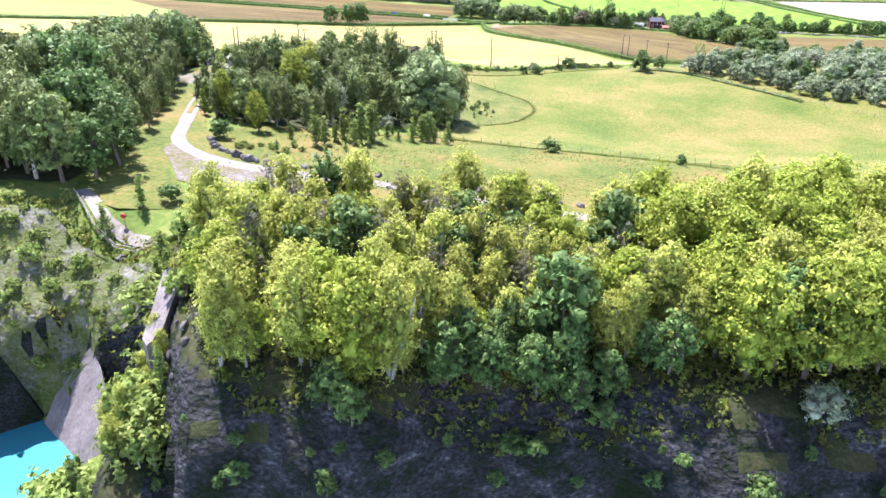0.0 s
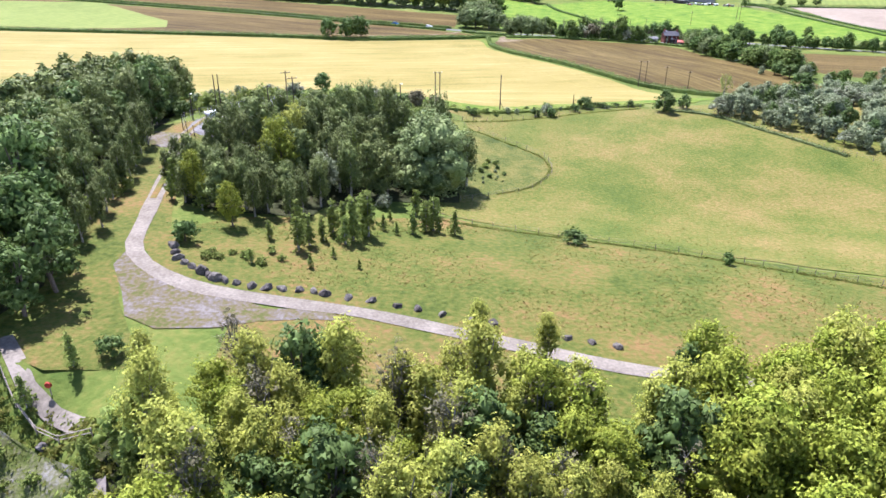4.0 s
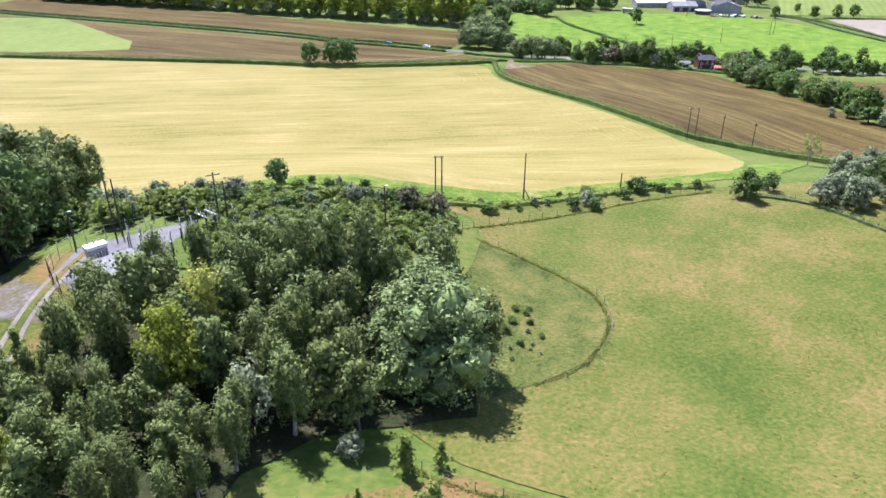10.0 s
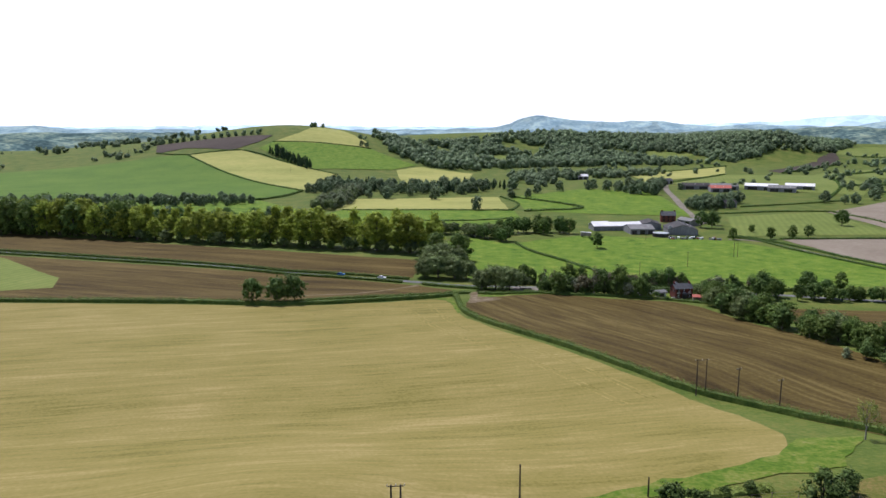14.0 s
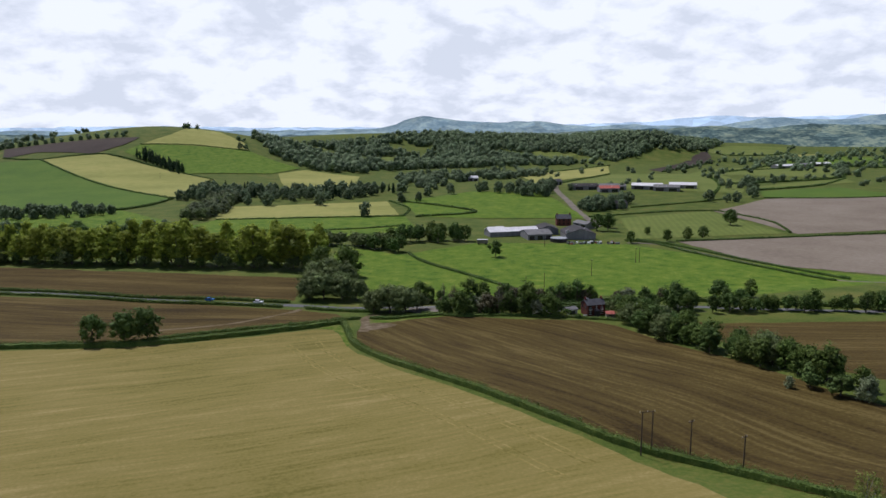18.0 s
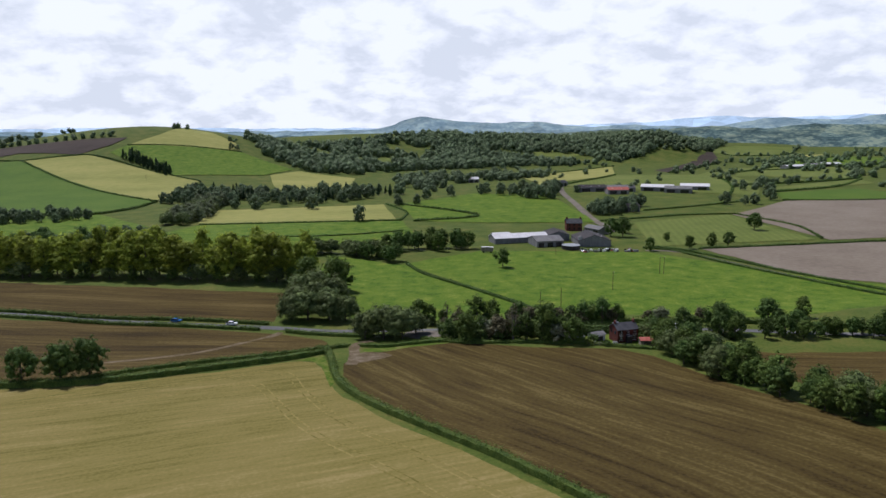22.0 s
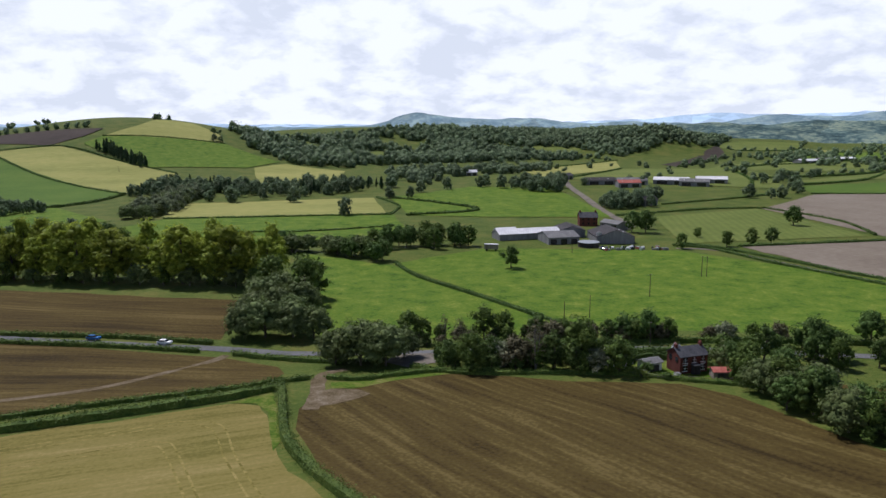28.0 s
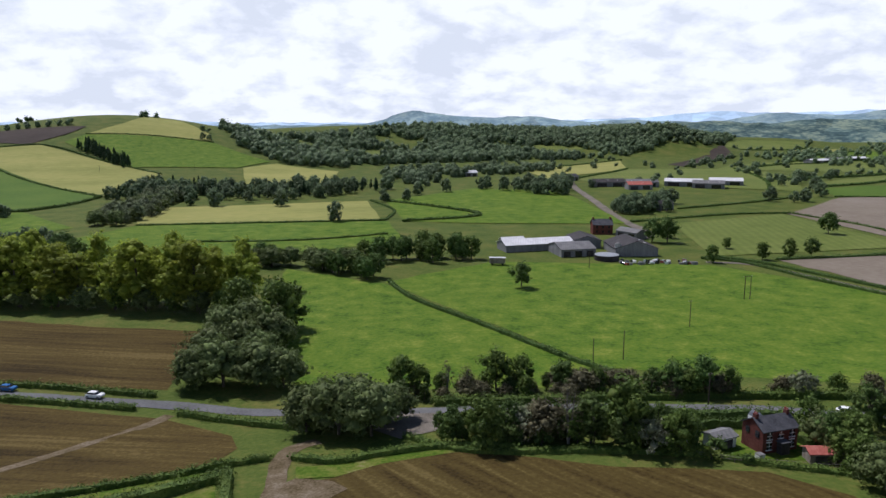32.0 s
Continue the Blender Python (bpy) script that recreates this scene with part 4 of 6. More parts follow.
stand(["birch", "wood", "birch", "birch"], [(-37, 117.5), (-33, 117.5), (-20.5, 120.5), (-19, 131), (-24, 134), (-40, 134)], 3.7, (6, 8.5), "wood on the mound", 11, clear_of_whitebeam)
stand(["birch", "wood", "birch", "wood", "birch"], [(-41, 134), (-24, 134), (-18, 132.5), (-10, 135.5), (-6, 140), (-8, 150), (-4, 156), (-14, 160), (-32, 157), (-40, 152)], 4.7, (8.5, 11.5), "wood on the mound", 34, clear_of_whitebeam)
stand(["birch", "young", "birch"], [(-45, 124), (-41.5, 119.5), (-36.5, 116.5), (-36, 131), (-41, 141), (-46, 137)], 3.5, (4.5, 7), "trees by the track", 35)
plant("broad", -3.5, 147, 14, "wood on the mound", "", 1.18, None, 1.2)
for x, y, h in ((-2.5, 155, 14.5), (3.2, 149, 10.5), (-12, 157.5, 14.5), (-16.5, 157, 13.5), (-20, 156, 13), (-9, 156, 12.5), (-25, 153, 11)):
    plant("birch", x, y, h, "wood on the mound")
plant("may", -20.8, 134.5, 8, "wood on the mound", "tall whitish blossoming tree in the wood", 0.75)
plant("maple", -28.6, 136.5, 11, "wood on the mound", "bright yellow-green tree in the wood", 0.85)
plant("ash", -27.5, 142.5, 12, "wood on the mound", "silvery green leafy tree in the wood")
plant("thin", -17.5, 144, 9, "wood on the mound", "pale narrow tree among dark birches", 0.6)
plant("maple", -38.5, 122.5, 8.5, "trees by the track", "bright green leafy tree by the track", 0.8)
plant("maple", -30.8, 114, 6.8, "trees by the track", "bright green leafy tree by the track", 0.8)
plant("wood", -41, 129, 8.5, "trees by the track", "", 0.8)
plant("bush", -35.2, 107.4, 3.2, "trees by the track")
plant("may", -11, 131, 3, "young birches before the wood", "pale blossoming shrub before the wood", 0.9)
for x, y, h in ((-24.8, 110.5, 3), (-20.2, 107.4, 5.5), (-19.2, 109.5, 5), (-17.7, 111.6, 4.3), (-13.7, 112.9, 7), (-11.8, 115.2, 7.5), (-7.9, 117.4, 2.2), (-5.6, 118.5, 4.4), (-5.6, 129.2, 5), (-3.7, 120.5, 5.4), (-2.1, 130.7, 3.5), (0.7, 119.7, 4.4), (-20.3, 112.4, 3.7), (-16.7, 114.3, 6.4), (-15.7, 117.9, 5), (-1.7, 120.1, 3.4),
                (-9.4, 124.2, 2.2), (-15.4, 106, 1.8), (-17.8, 102.5, 2.1), (-25.3, 102.6, 2.1), (-11.7, 103.2, 1.5), (-13, 117.5, 6.5), (-14.5, 111, 5), (-2.6, 121.6, 5.8), (-21.5, 114, 5.5), (-10, 119, 3)):
    plant("young", x, y, h, "young birches before the wood", "", 1.1)
stand(["scrub", "scrub", "willow", "bush", "scrub"], [(-36, 164), (-38, 186), (-5, 189), (1, 184), (-4, 166), (-14, 164)], 2.05, (0.9, 2.4), "scrub behind the wood", 14)
stand(["scrub"], [(-33, 103), (-31, 107), (-22, 106), (-20, 103), (-26, 101)], 2.4, (0.7, 1.2), "brambles by the boulders", 15)
stand(["scrub", "bush", "willow"], [(5, 151), (6, 163), (11, 164), (12, 153)], 2.4, (0.5, 1.1), "scrub on the mound", 16)
stand(["scrub", "willow", "young", "bush"], [(-85, 178), (-80, 193), (-38, 188), (-36, 179), (-52, 176)], 3.2, (2, 4.5), "scrub behind the compound", 17)

# ---- plants: field edges ----
plant("bush", 19, 120, 2.4, "bushes in the pasture", "dark round bush in the pasture", 1.3)
plant("bush", 40, 113.5, 1.9, "bushes in the pasture", "", 0.8)
plant("dark", 56.5, 206.5, 6.6, "bushes in the pasture", "large round dark green bush at the field corner", 1.25, None, 0.6)
plant("dark", 63, 211, 4, "bushes in the pasture", "", 1.3, None, 0.4)
plant("oak", -30.5, 192, 4.8, "field trees", "small dark tree on the barley's edge", 1.05)
plant("pink", -8, 187, 4.6, "field edge shrubs")
plant("pink", -3.5, 188, 4.4, "field edge shrubs")
plant("bush", -11, 188, 3, "field edge shrubs")
plant("may", -17, 186, 3, "field edge shrubs", "pale blossoming shrub on the field edge")
plant("may", -36, 186, 4, "field edge shrubs", "pale blossoming shrub on the field edge")
plant("may", 25, 202.5, 3, "field edge shrubs", "pale blossoming shrub on the field edge")
for x, y, h in ((22, 200, 2.2), (26, 200, 2.4), (33, 206, 2.2), (37, 208, 1.8), (41, 210, 2), (36, 210, 3.4), (6, 195, 1.8), (45, 212, 1.5), (49, 212, 2)):
    plant("bush", x, y, h, "field edge shrubs")
plant("thin", 83, 236, 8, "field trees", "thin pale young tree beside the ploughed field", 0.8)
stand(["willow", "willow", "willow", "dark", "may"], [(68, 203), (80, 222), (96, 232), (140, 262), (170, 240), (150, 160), (92, 176), (84, 190)], 5.2, (3, 6), "willow scrub beyond the pasture", 18)
plant("dark", 104, 232, 8, "willow scrub beyond the pasture", "dark rounded tree in the willow scrub", 1.3)
for x, y, h in ((-63, 402, 10), (-53, 401, 11.5), (-46, 402.5, 11)):
    plant("oak", x, y, h, "three trees in the hedge", "dark round tree in the field hedge", 1.0)

# ---- plants: along the road ----
for x, y, h in ((10, 466, 11), (16, 464, 12), (24, 462, 12), (30, 460, 10), (15, 500, 12), (22, 503, 13), (29, 503, 16), (32, 510, 15), (12, 480, 11), (20, 484, 12), (27, 490, 12), (18, 515, 15), (24, 474, 11)):
    plant("bigwillow" if h < 15 else "field", x, y, h, "clump by the road junction")
for x, y, h in ((40, 427, 12), (46, 424, 12.5), (34, 430, 11), (52, 432, 9), (44, 433, 11), (37, 435, 10)):
    plant("bigwillow", x, y, h, "willows by the road", "", 1.0)
for x, y, h, kind in ((65, 411, 10.5, "field"), (76, 411, 9, "pink"), (80, 409, 11, "twiggy"), (73, 413, 7, "may"), (90, 406, 11.5, "field"), (84, 408, 9, "dark"), (70, 414, 8, "dark"), (95, 404, 8, "dark"), (60, 416, 7, "dark"), (70, 443, 8, "twiggy"), (66, 445, 8, "twiggy"), (78, 446, 10, "field"), (84, 445, 8, "field"), (92, 440, 8, "oak"), (96, 437, 7, "pink"),
                      (100, 404, 6, "dark"), (97, 399.5, 8.5, "field"), (93, 402, 7, "may"), (88, 403.5, 6.5, "dark"), (103.5, 399, 3, "bush"), (127, 404, 6, "field"), (121, 401, 3.5, "dark"), (124, 398, 4.5, "field"), (101, 396.5, 2.2, "scrub"), (106, 393.5, 2, "bush"), (120, 428, 9, "oak"), (114, 430, 8, "oak"), (125, 426, 7, "field"), (136, 423, 5, "pink"), (140, 421, 6, "may"), (147, 419, 5, "field"), (153, 416, 6, "pink"), (160, 412, 5, "field"), (60, 447, 7, "field"), (56, 448, 9, "field")):
    plant(kind, x, y, h, "roadside trees")
stand(["field", "oak", "bigwillow", "field"], [(117, 393), (118, 378), (116.5, 362), (121, 341), (126, 320), (131, 300), (138, 300), (133, 325), (128, 345), (127, 365), (129, 385), (125, 396)], 4.4, (5.5, 9.5), "tree belt beside the ploughed field", 19)
stand(["field", "oak", "dark"], [(132, 404), (150, 400), (230, 372), (240, 362), (150, 388), (134, 394)], 6, (5, 8.5), "trees beside the road", 20)
plant("oak", 148, 398, 10, "trees beside the road")
plant("oak", 172, 405, 9, "trees beside the road")
plant("field", 190, 410, 8, "trees beside the road")
stand(["willow", "bush", "field"], [(127, 312), (140, 300), (200, 260), (190, 250), (135, 280), (120, 300)], 7, (3, 6), "scrubby hedge trees", 21)

# ---- plants: poplar belt and meadows ----
for i in range(20):
    a = i / 19
    x, y = -178 + 192 * a, 604 - 68 * a
    plant("poplar", x + planted.uniform(-2, 2), y + planted.uniform(-2, 2), planted.uniform(15, 25), "poplar belt", "", planted.uniform(1.05, 1.45))
    plant("poplar", x + planted.uniform(-2, 2) + 3, y + 9 + planted.uniform(-2, 2), planted.uniform(19, 26), "poplar belt", "", 0.8)
    plant("field" if i % 2 else "bigwillow", x + planted.uniform(-3, 3), y - 4, planted.uniform(6, 10), "poplar belt")
stand(["poplar", "field"], [(-420, 690), (-420, 720), (-178, 615), (-180, 600)], 8, (20, 26), "poplar belt", 22)
stand(["oak", "field"], [(-330, 650), (-330, 680), (-60, 640), (-50, 620), (-90, 612)], 13, (9, 13), "trees behind the poplars", 23)
stand(["field", "oak", "bigwillow"], [(18, 612), (22, 626), (60, 600), (72, 574), (66, 566), (44, 600)], 7, (7, 11), "trees round the meadow", 24)
stand(["field", "oak"], [(66, 610), (70, 622), (122, 615), (120, 604), (98, 602), (82, 604)], 7.5, (8, 13), "trees round the meadow", 25)
plant("oak", 119.5, 545.5, 10, "lone oak", "lone round oak with a bare trunk in the meadow", 1.1)
plant("oak", 112, 605, 9, "farm trees")
for x, y, h in ((244, 571, 8), (261, 574, 8), (271, 572, 9), (330, 628, 13), (218, 571, 8), (228, 625, 13), (221, 628, 13), (236, 640, 10), (246, 600, 6)):
    plant("oak" if h > 8 else "field", x, y, h, "farm trees")
stand(["dark", "bush", "field", "dark"], [(54, 424), (60, 413), (80, 408), (98, 401), (106, 406), (92, 418), (70, 423)], 3.8, (3, 6), "thicket below the road", 40)
stand(["dark", "field", "pink"], [(54, 446), (60, 441), (90, 435), (128, 424), (132, 428), (100, 442), (64, 450)], 4.6, (3.5, 7), "thicket above the road", 41)
stand(["dark", "bush"], [(-26, 36), (-24, 46), (20, 46), (78, 46), (78, 32), (20, 32)], 3.0, (0.6, 1.5), "ivy and bushes on the rock face", 42, lambda x, y: rim(x) - 11 < y < rim(x) - 4)
stand(["scrub", "young", "scrub"], [(-75, 66), (-75, 84), (-47, 84), (-42, 75), (-34, 70), (-34, 62), (-60, 62)], 4.0, (0.6, 1.5), "scrub on the rock bank", 43, lambda x, y: ground_z(x, y) > -6)
stand(["dark", "wood"], [(-100, 80), (-100, 92), (-54, 92), (-54, 86)], 5, (6, 9), "wood west of the track", 44)
stand(["dark", "dark", "twiggy", "dark"], [(-22, 52), (-20, 60), (20, 58), (76, 58), (76, 44), (20, 45)], 4.8, (3.5, 6), "undergrowth on the quarry slope", 45, lambda x, y: rim(x) - 4 < y < rim(x) + 5 and (x < 22 or y > 51))
stand(["young", "scrub", "young"], [(-37, 46), (-35, 60), (-29, 66), (-25, 52), (-26, 42)], 2.9, (2.5, 5), "scrub between the rock slabs", 46, lambda x, y: ground_z(x, y) > -8 and not ((x + 43.8) * 0.75 - (y - 61.5) * 0.66 < 13 and (x + 43.8) * 0.66 + (y - 61.5) * 0.75 < 6))
stand(["bush", "scrub", "willow", "scrub"], [(-56, 190), (-30, 186), (-10, 187), (6, 193), (24, 202), (50, 212), (50, 215), (22, 207), (2, 197), (-14, 192), (-40, 194), (-56, 196)], 3.6, (0.7, 2.0), "weedy shrubs on the field margin", 47)
stand(["dark", "dark", "maple", "ash"], [(-19, 42), (-19, 62), (20, 58), (76, 56), (76, 42)], 3.7, (4, 6.5), "trees on the quarry lip", 48, lambda x, y: rim(x) - 3.5 < y < rim(x) + 1 and x < 21)


# ---- things: makers ----
WOOD = material("weathered_wood", [(0.13, 0.11, 0.09), (0.21, 0.18, 0.15), (0.30, 0.27, 0.23)], scale=0.8, fine=0.06, bump=0.01, stretch=(1, 1, 0.2))
POLE_WOOD = material("creosoted_pole", [(0.045, 0.035, 0.028), (0.075, 0.06, 0.048), (0.11, 0.09, 0.075)], scale=1.0, fine=0.1, bump=0.01, stretch=(1, 1, 0.15))
STONE = material("boulder_stone", [(0.045, 0.04, 0.036), (0.085, 0.076, 0.068), (0.15, 0.135, 0.122)], scale=0.7, fine=0.12, bump=0.05, jitter=0.3)
DRY_BLADE = leaf_mat("dry_grass_blade", [(0.10, 0.115, 0.025), (0.15, 0.14, 0.036), (0.2, 0.16, 0.05)], 0.5, 0.0)
TUSSOCK = leaf_mat("tussock_blade", [(0.08, 0.115, 0.018), (0.12, 0.145, 0.026), (0.18, 0.155, 0.04)], 0.5, 0.0)
BRICK = material("red_brick", [(0.07975, 0.029, 0.02465), (0.116, 0.0435, 0.0348), (0.1522, 0.06235, 0.05075)], scale=1.5, fine=0.2, bump=0.01)
SLATE = material("dark_slate", [(0.045, 0.045, 0.05), (0.075, 0.075, 0.082), (0.11, 0.11, 0.115)], scale=2, fine=0.25, rough=0.55, rows=(0.35, 0, 0.18, 0.4))
SHEET = material("grey_roof_sheet", [(0.11, 0.107, 0.107), (0.16, 0.157, 0.155), (0.21, 0.205, 0.2)], scale=3, fine=0.4, rough=0.6, rows=(0.9, 0.4, 0.12, 0.2))
WHITE_SHEET = material("pale_roof_sheet", [(0.50, 0.49, 0.50), (0.60, 0.59, 0.60), (0.68, 0.67, 0.67)], scale=4, fine=0.5, rough=0.5, rows=(1.2, 0.4, 0.08, 0.2))
DARK_SHEET = material("dark_roof_sheet", [(0.03, 0.027, 0.027), (0.052, 0.047, 0.047), (0.08, 0.072, 0.07)], scale=4, fine=0.5, rough=0.6, rows=(1.2, 1.2, 0.12, 0.2))
CLAD = material("grey_cladding", [(0.14, 0.14, 0.145), (0.2, 0.2, 0.205), (0.26, 0.26, 0.26)], scale=3, fine=0.4, rough=0.6, stretch=(1, 1, 0.2))
RUST = material("rusty_red_sheet", [(0.26, 0.07, 0.055), (0.36, 0.115, 0.09), (0.44, 0.17, 0.14)], scale=1.5, fine=0.2, rough=0.7)
CONCRETE = material("concrete", [(0.085, 0.08, 0.08), (0.12, 0.115, 0.115), (0.16, 0.155, 0.15)], scale=4, fine=0.3, bump=0.01)
STEEL = material("galvanised_steel", [(0.26, 0.27, 0.28), (0.36, 0.37, 0.38), (0.46, 0.47, 0.48)], scale=1, fine=0.1, rough=0.45, metal=0.6)
PAINT = material("white_paint", [(0.62, 0.62, 0.60), (0.72, 0.72, 0.70), (0.78, 0.78, 0.76)], scale=1, fine=0.1, rough=0.5)
RED_PAINT = material("red_paint", [(0.2, 0.03, 0.018), (0.27, 0.04, 0.025), (0.33, 0.06, 0.035)], scale=0.5, fine=0.05, rough=0.5)
DARK_GLASS = material("window_glass", [(0.012, 0.014, 0.016), (0.02, 0.022, 0.025), (0.03, 0.032, 0.034)], scale=1, fine=0.2, rough=0.12, spec=0.6)
CERAMIC = material("insulator_ceramic", [(0.30, 0.28, 0.27), (0.42, 0.40, 0.38), (0.52, 0.5, 0.48)], scale=0.3, fine=0.05, rough=0.35)


def part(name, bm, mat, parent, label=""):
    """Links a bmesh as one mesh object under a thing or a part."""
    me = bpy.data.meshes.new(name)
    bm.normal_update()
    bm.to_mesh(me)
    bm.free()
    me.materials.append(mat)
    ob = new(name, me)
    ob.parent = parent
    return tagged(ob, label) if label else ob


def block(*boxes, bevel=0.0):
    """A bmesh of boxes, each x, y, z, width, depth, height, turn: x, y the middle, z the foot."""
    bm = bmesh.new()
    for x, y, z, w, d, h, *turn in boxes:
        m = Matrix.Translation((x, y, z + h / 2)) @ Matrix.Rotation(turn[0] if turn else 0, 4, "Z") @ Matrix.Diagonal((w, d, h, 1))
        bmesh.ops.create_cube(bm, size=1, matrix=m)
    if bevel:
        bmesh.ops.bevel(bm, geom=list(bm.edges), offset=bevel, segments=1, affect="EDGES")
    return bm


def rod(*runs, sides=7):
    """A bmesh of round rods, each two ends and a radius at each end."""
    bm = bmesh.new()
    for a, b, r0, r1 in runs:
        a, b = Vector(a), Vector(b)
        m = Matrix.Translation((a + b) / 2) @ (b - a).to_track_quat("Z", "Y").to_matrix().to_4x4()
        bmesh.ops.create_cone(bm, cap_ends=True, segments=sides, radius1=r0, radius2=r1, depth=(b - a).length, matrix=m)
    return bm


def root_at(name, x, y, turn=0.0, z=None):
    ob = new(name)
    ob.matrix_basis = Matrix.Translation((x, y, ground_z(x, y) if z is None else z)) @ Matrix.Rotation(turn, 4, "Z")
    return ob


# ---- the quarry: water, rail, life-ring ----
WATER = bpy.data.materials.new("turquoise_water")
WATER.use_nodes = True
wp = WATER.node_tree.nodes["Principled BSDF"]
wno = WATER.node_tree.nodes.new("ShaderNodeTexNoise")
wno.inputs["Scale"].default_value, wno.inputs["Detail"].default_value = 0.12, 4
wra = WATER.node_tree.nodes.new("ShaderNodeValToRGB")
wra.color_ramp.elements[0].color, wra.color_ramp.elements[1].color = (0.025, 0.125, 0.14, 1), (0.06, 0.22, 0.225, 1)
wra.color_ramp.elements[0].position, wra.color_ramp.elements[1].position = 0.35, 0.65
WATER.node_tree.links.new(wno.outputs[0], wra.inputs[0])
WATER.node_tree.links.new(wra.outputs[0], wp.inputs["Base Color"])
wp.inputs["Roughness"].default_value = 0.16
wp.inputs["Specular IOR Level"].default_value = 0.3
water = mesh_object("water", [(-130, -120, -8), (60, -120, -8), (60, 46, -8), (-20, 60, -8), (-40, 74, -8), (-130, 74, -8)], [(0, 1, 2, 3, 4, 5)], WATER)
tagged(water, "still turquoise water in the flooded quarry", "water", kind="structure")


def rock_slab(outline, x0, y0, z0, grade, label):
    """A tilted bedding plane of limestone: its top follows a plane, its sides go down into the bank."""
    from mathutils.geometry import delaunay_2d_cdt
    pts = [Vector(p) for p in outline]
    edges = [(i, (i + 1) % len(pts)) for i in range(len(pts))]
    xs, ys = [p.x for p in pts], [p.y for p in pts]
    for i in range(int((max(xs) - min(xs)) / 0.6)):
        for j in range(int((max(ys) - min(ys)) / 0.6)):
            pts.append(Vector((min(xs) + i * 0.6 + 0.2 * math.sin(j * 2.1), min(ys) + j * 0.6 + 0.2 * math.sin(i * 1.7))))
    v, _, f, *_ = delaunay_2d_cdt(pts, edges, [], 1, 1e-4)
    bm = bmesh.new()
    vs = []
    for p in v:
        z = z0 + grade * ((p.x - x0) * 0.66 + (p.y - y0) * 0.75)
        z += 0.12 * noise.noise(Vector((p.x * 0.5, p.y * 0.5, 2))) + 0.07 * noise.noise(Vector((p.x * 2, p.y * 2, 5)))
        vs.append(bm.verts.new((p.x, p.y, z)))
    for q in f:
        bm.faces.new([vs[k] for k in q])
    rimmed = [e for e in bm.edges if len(e.link_faces) == 1]
    low = bmesh.ops.extrude_edge_only(bm, edges=rimmed)
    for q in low["geom"]:
        if isinstance(q, bmesh.types.BMVert):
            q.co.z -= 3.0
    loose = [q for q in bm.verts if not q.link_faces]
    bmesh.ops.delete(bm, geom=loose, context="VERTS")
    bmesh.ops.recalc_face_normals(bm, faces=bm.faces)
    me = bpy.data.meshes.new("rock_slab")
    bm.to_mesh(me)
    bm.free()
    me.materials.append(SLAB)
    return tagged(new("rock_slab", me), label, "rock", "bare rock slabs of the quarry")


rock_slab([(-44.6, 60.6), (-43.8, 62), (-42.9, 63.4), (-38.8, 65.1), (-36.7, 62.6), (-35, 59.6), (-34.4, 56.8), (-34, 53.8), (-36.6, 53.6)], -43.8, 61.5, -8.0, 1.29, "smooth tilted grey-brown limestone slab above the water")
rock_slab([(-27.9, 55.3), (-27.9, 57.9), (-28.1, 62.4), (-26.7, 64.1), (-25.6, 61.4), (-25.8, 58.7), (-26.0, 55.5), (-27.2, 54.4)], -27.6, 54.9, 7.5, 0.6, "narrow tilted brown limestone slab among bushes")


def fence(name, line, gap, height, rails, label, thick=0.06, rail_mat=None, post_mat=None, rail_thick=0.03):
    """Posts along a line with rails or wires between them; each post and rail is a part."""
    pts = along(line, gap)
    x0, y0 = pts[0]
    root = root_at(name, x0, y0)
    z0 = ground_z(x0, y0)
    post = None
    for i, p in enumerate(pts):
        off = (p.x - x0, p.y - y0, ground_z(p.x, p.y) - z0)
        if post is None:
            post = part("post", rod(((0, 0, -0.3), (0, 0, height), thick, thick * 0.85), sides=6), post_mat or WOOD, root)
        else:
            ob = new("post", post.data)
            ob.parent = root
            ob.location = off
            ob.rotation_euler = (planted.uniform(-0.06, 0.06), planted.uniform(-0.06, 0.06), planted.uniform(0, 3))
    for k in range(rails):
        h = height * (0.92 - 0.42 * k)
        runs = []
        for a, b in zip(pts, pts[1:]):
            runs.append(((a.x - x0, a.y - y0, ground_z(a.x, a.y) - z0 + h), (b.x - x0, b.y - y0, ground_z(b.x, b.y) - z0 + h), rail_thick, rail_thick))
        for run in runs:
            part("rail" if rail_thick > 0.02 else "wire", rod(run, sides=4), rail_mat or WOOD, root)
    return tagged(root, label, "fence")


fence("rail_fence", [(-46, 82), (-44, 79.5), (-41, 76), (-38, 73.5), (-35, 71.8), (-31, 70.5)], 2.2, 1.1, 2, "pale wooden rail fence along the quarry edge", 0.07, rail_thick=0.05)
ribbon("footpath", [(-46, 84), (-43, 80.5), (-40.5, 77.5), (-37, 75), (-34, 73.2), (-29, 72)], 1.6, GRAVEL, "pale stony footpath behind the rail fence", category="path")
ring = root_at("lifebuoy_stand", -38, 77)
part("post", rod(((0, 0, -0.2), (0, 0, 1.3), 0.06, 0.06)), WOOD, ring)
bm = bmesh.new()
bmesh.ops.create_cone(bm, cap_ends=True, segments=20, radius1=0.34, radius2=0.29, depth=0.2, matrix=Matrix.Translation((0, -0.14, 1.25)) @ Matrix.Rotation(radians(90), 4, "X"))
part("housing", bm, RED_PAINT, ring, "round red plastic housing")
tagged(ring, "red round lifebuoy housing on a wooden post", "lifebuoy")


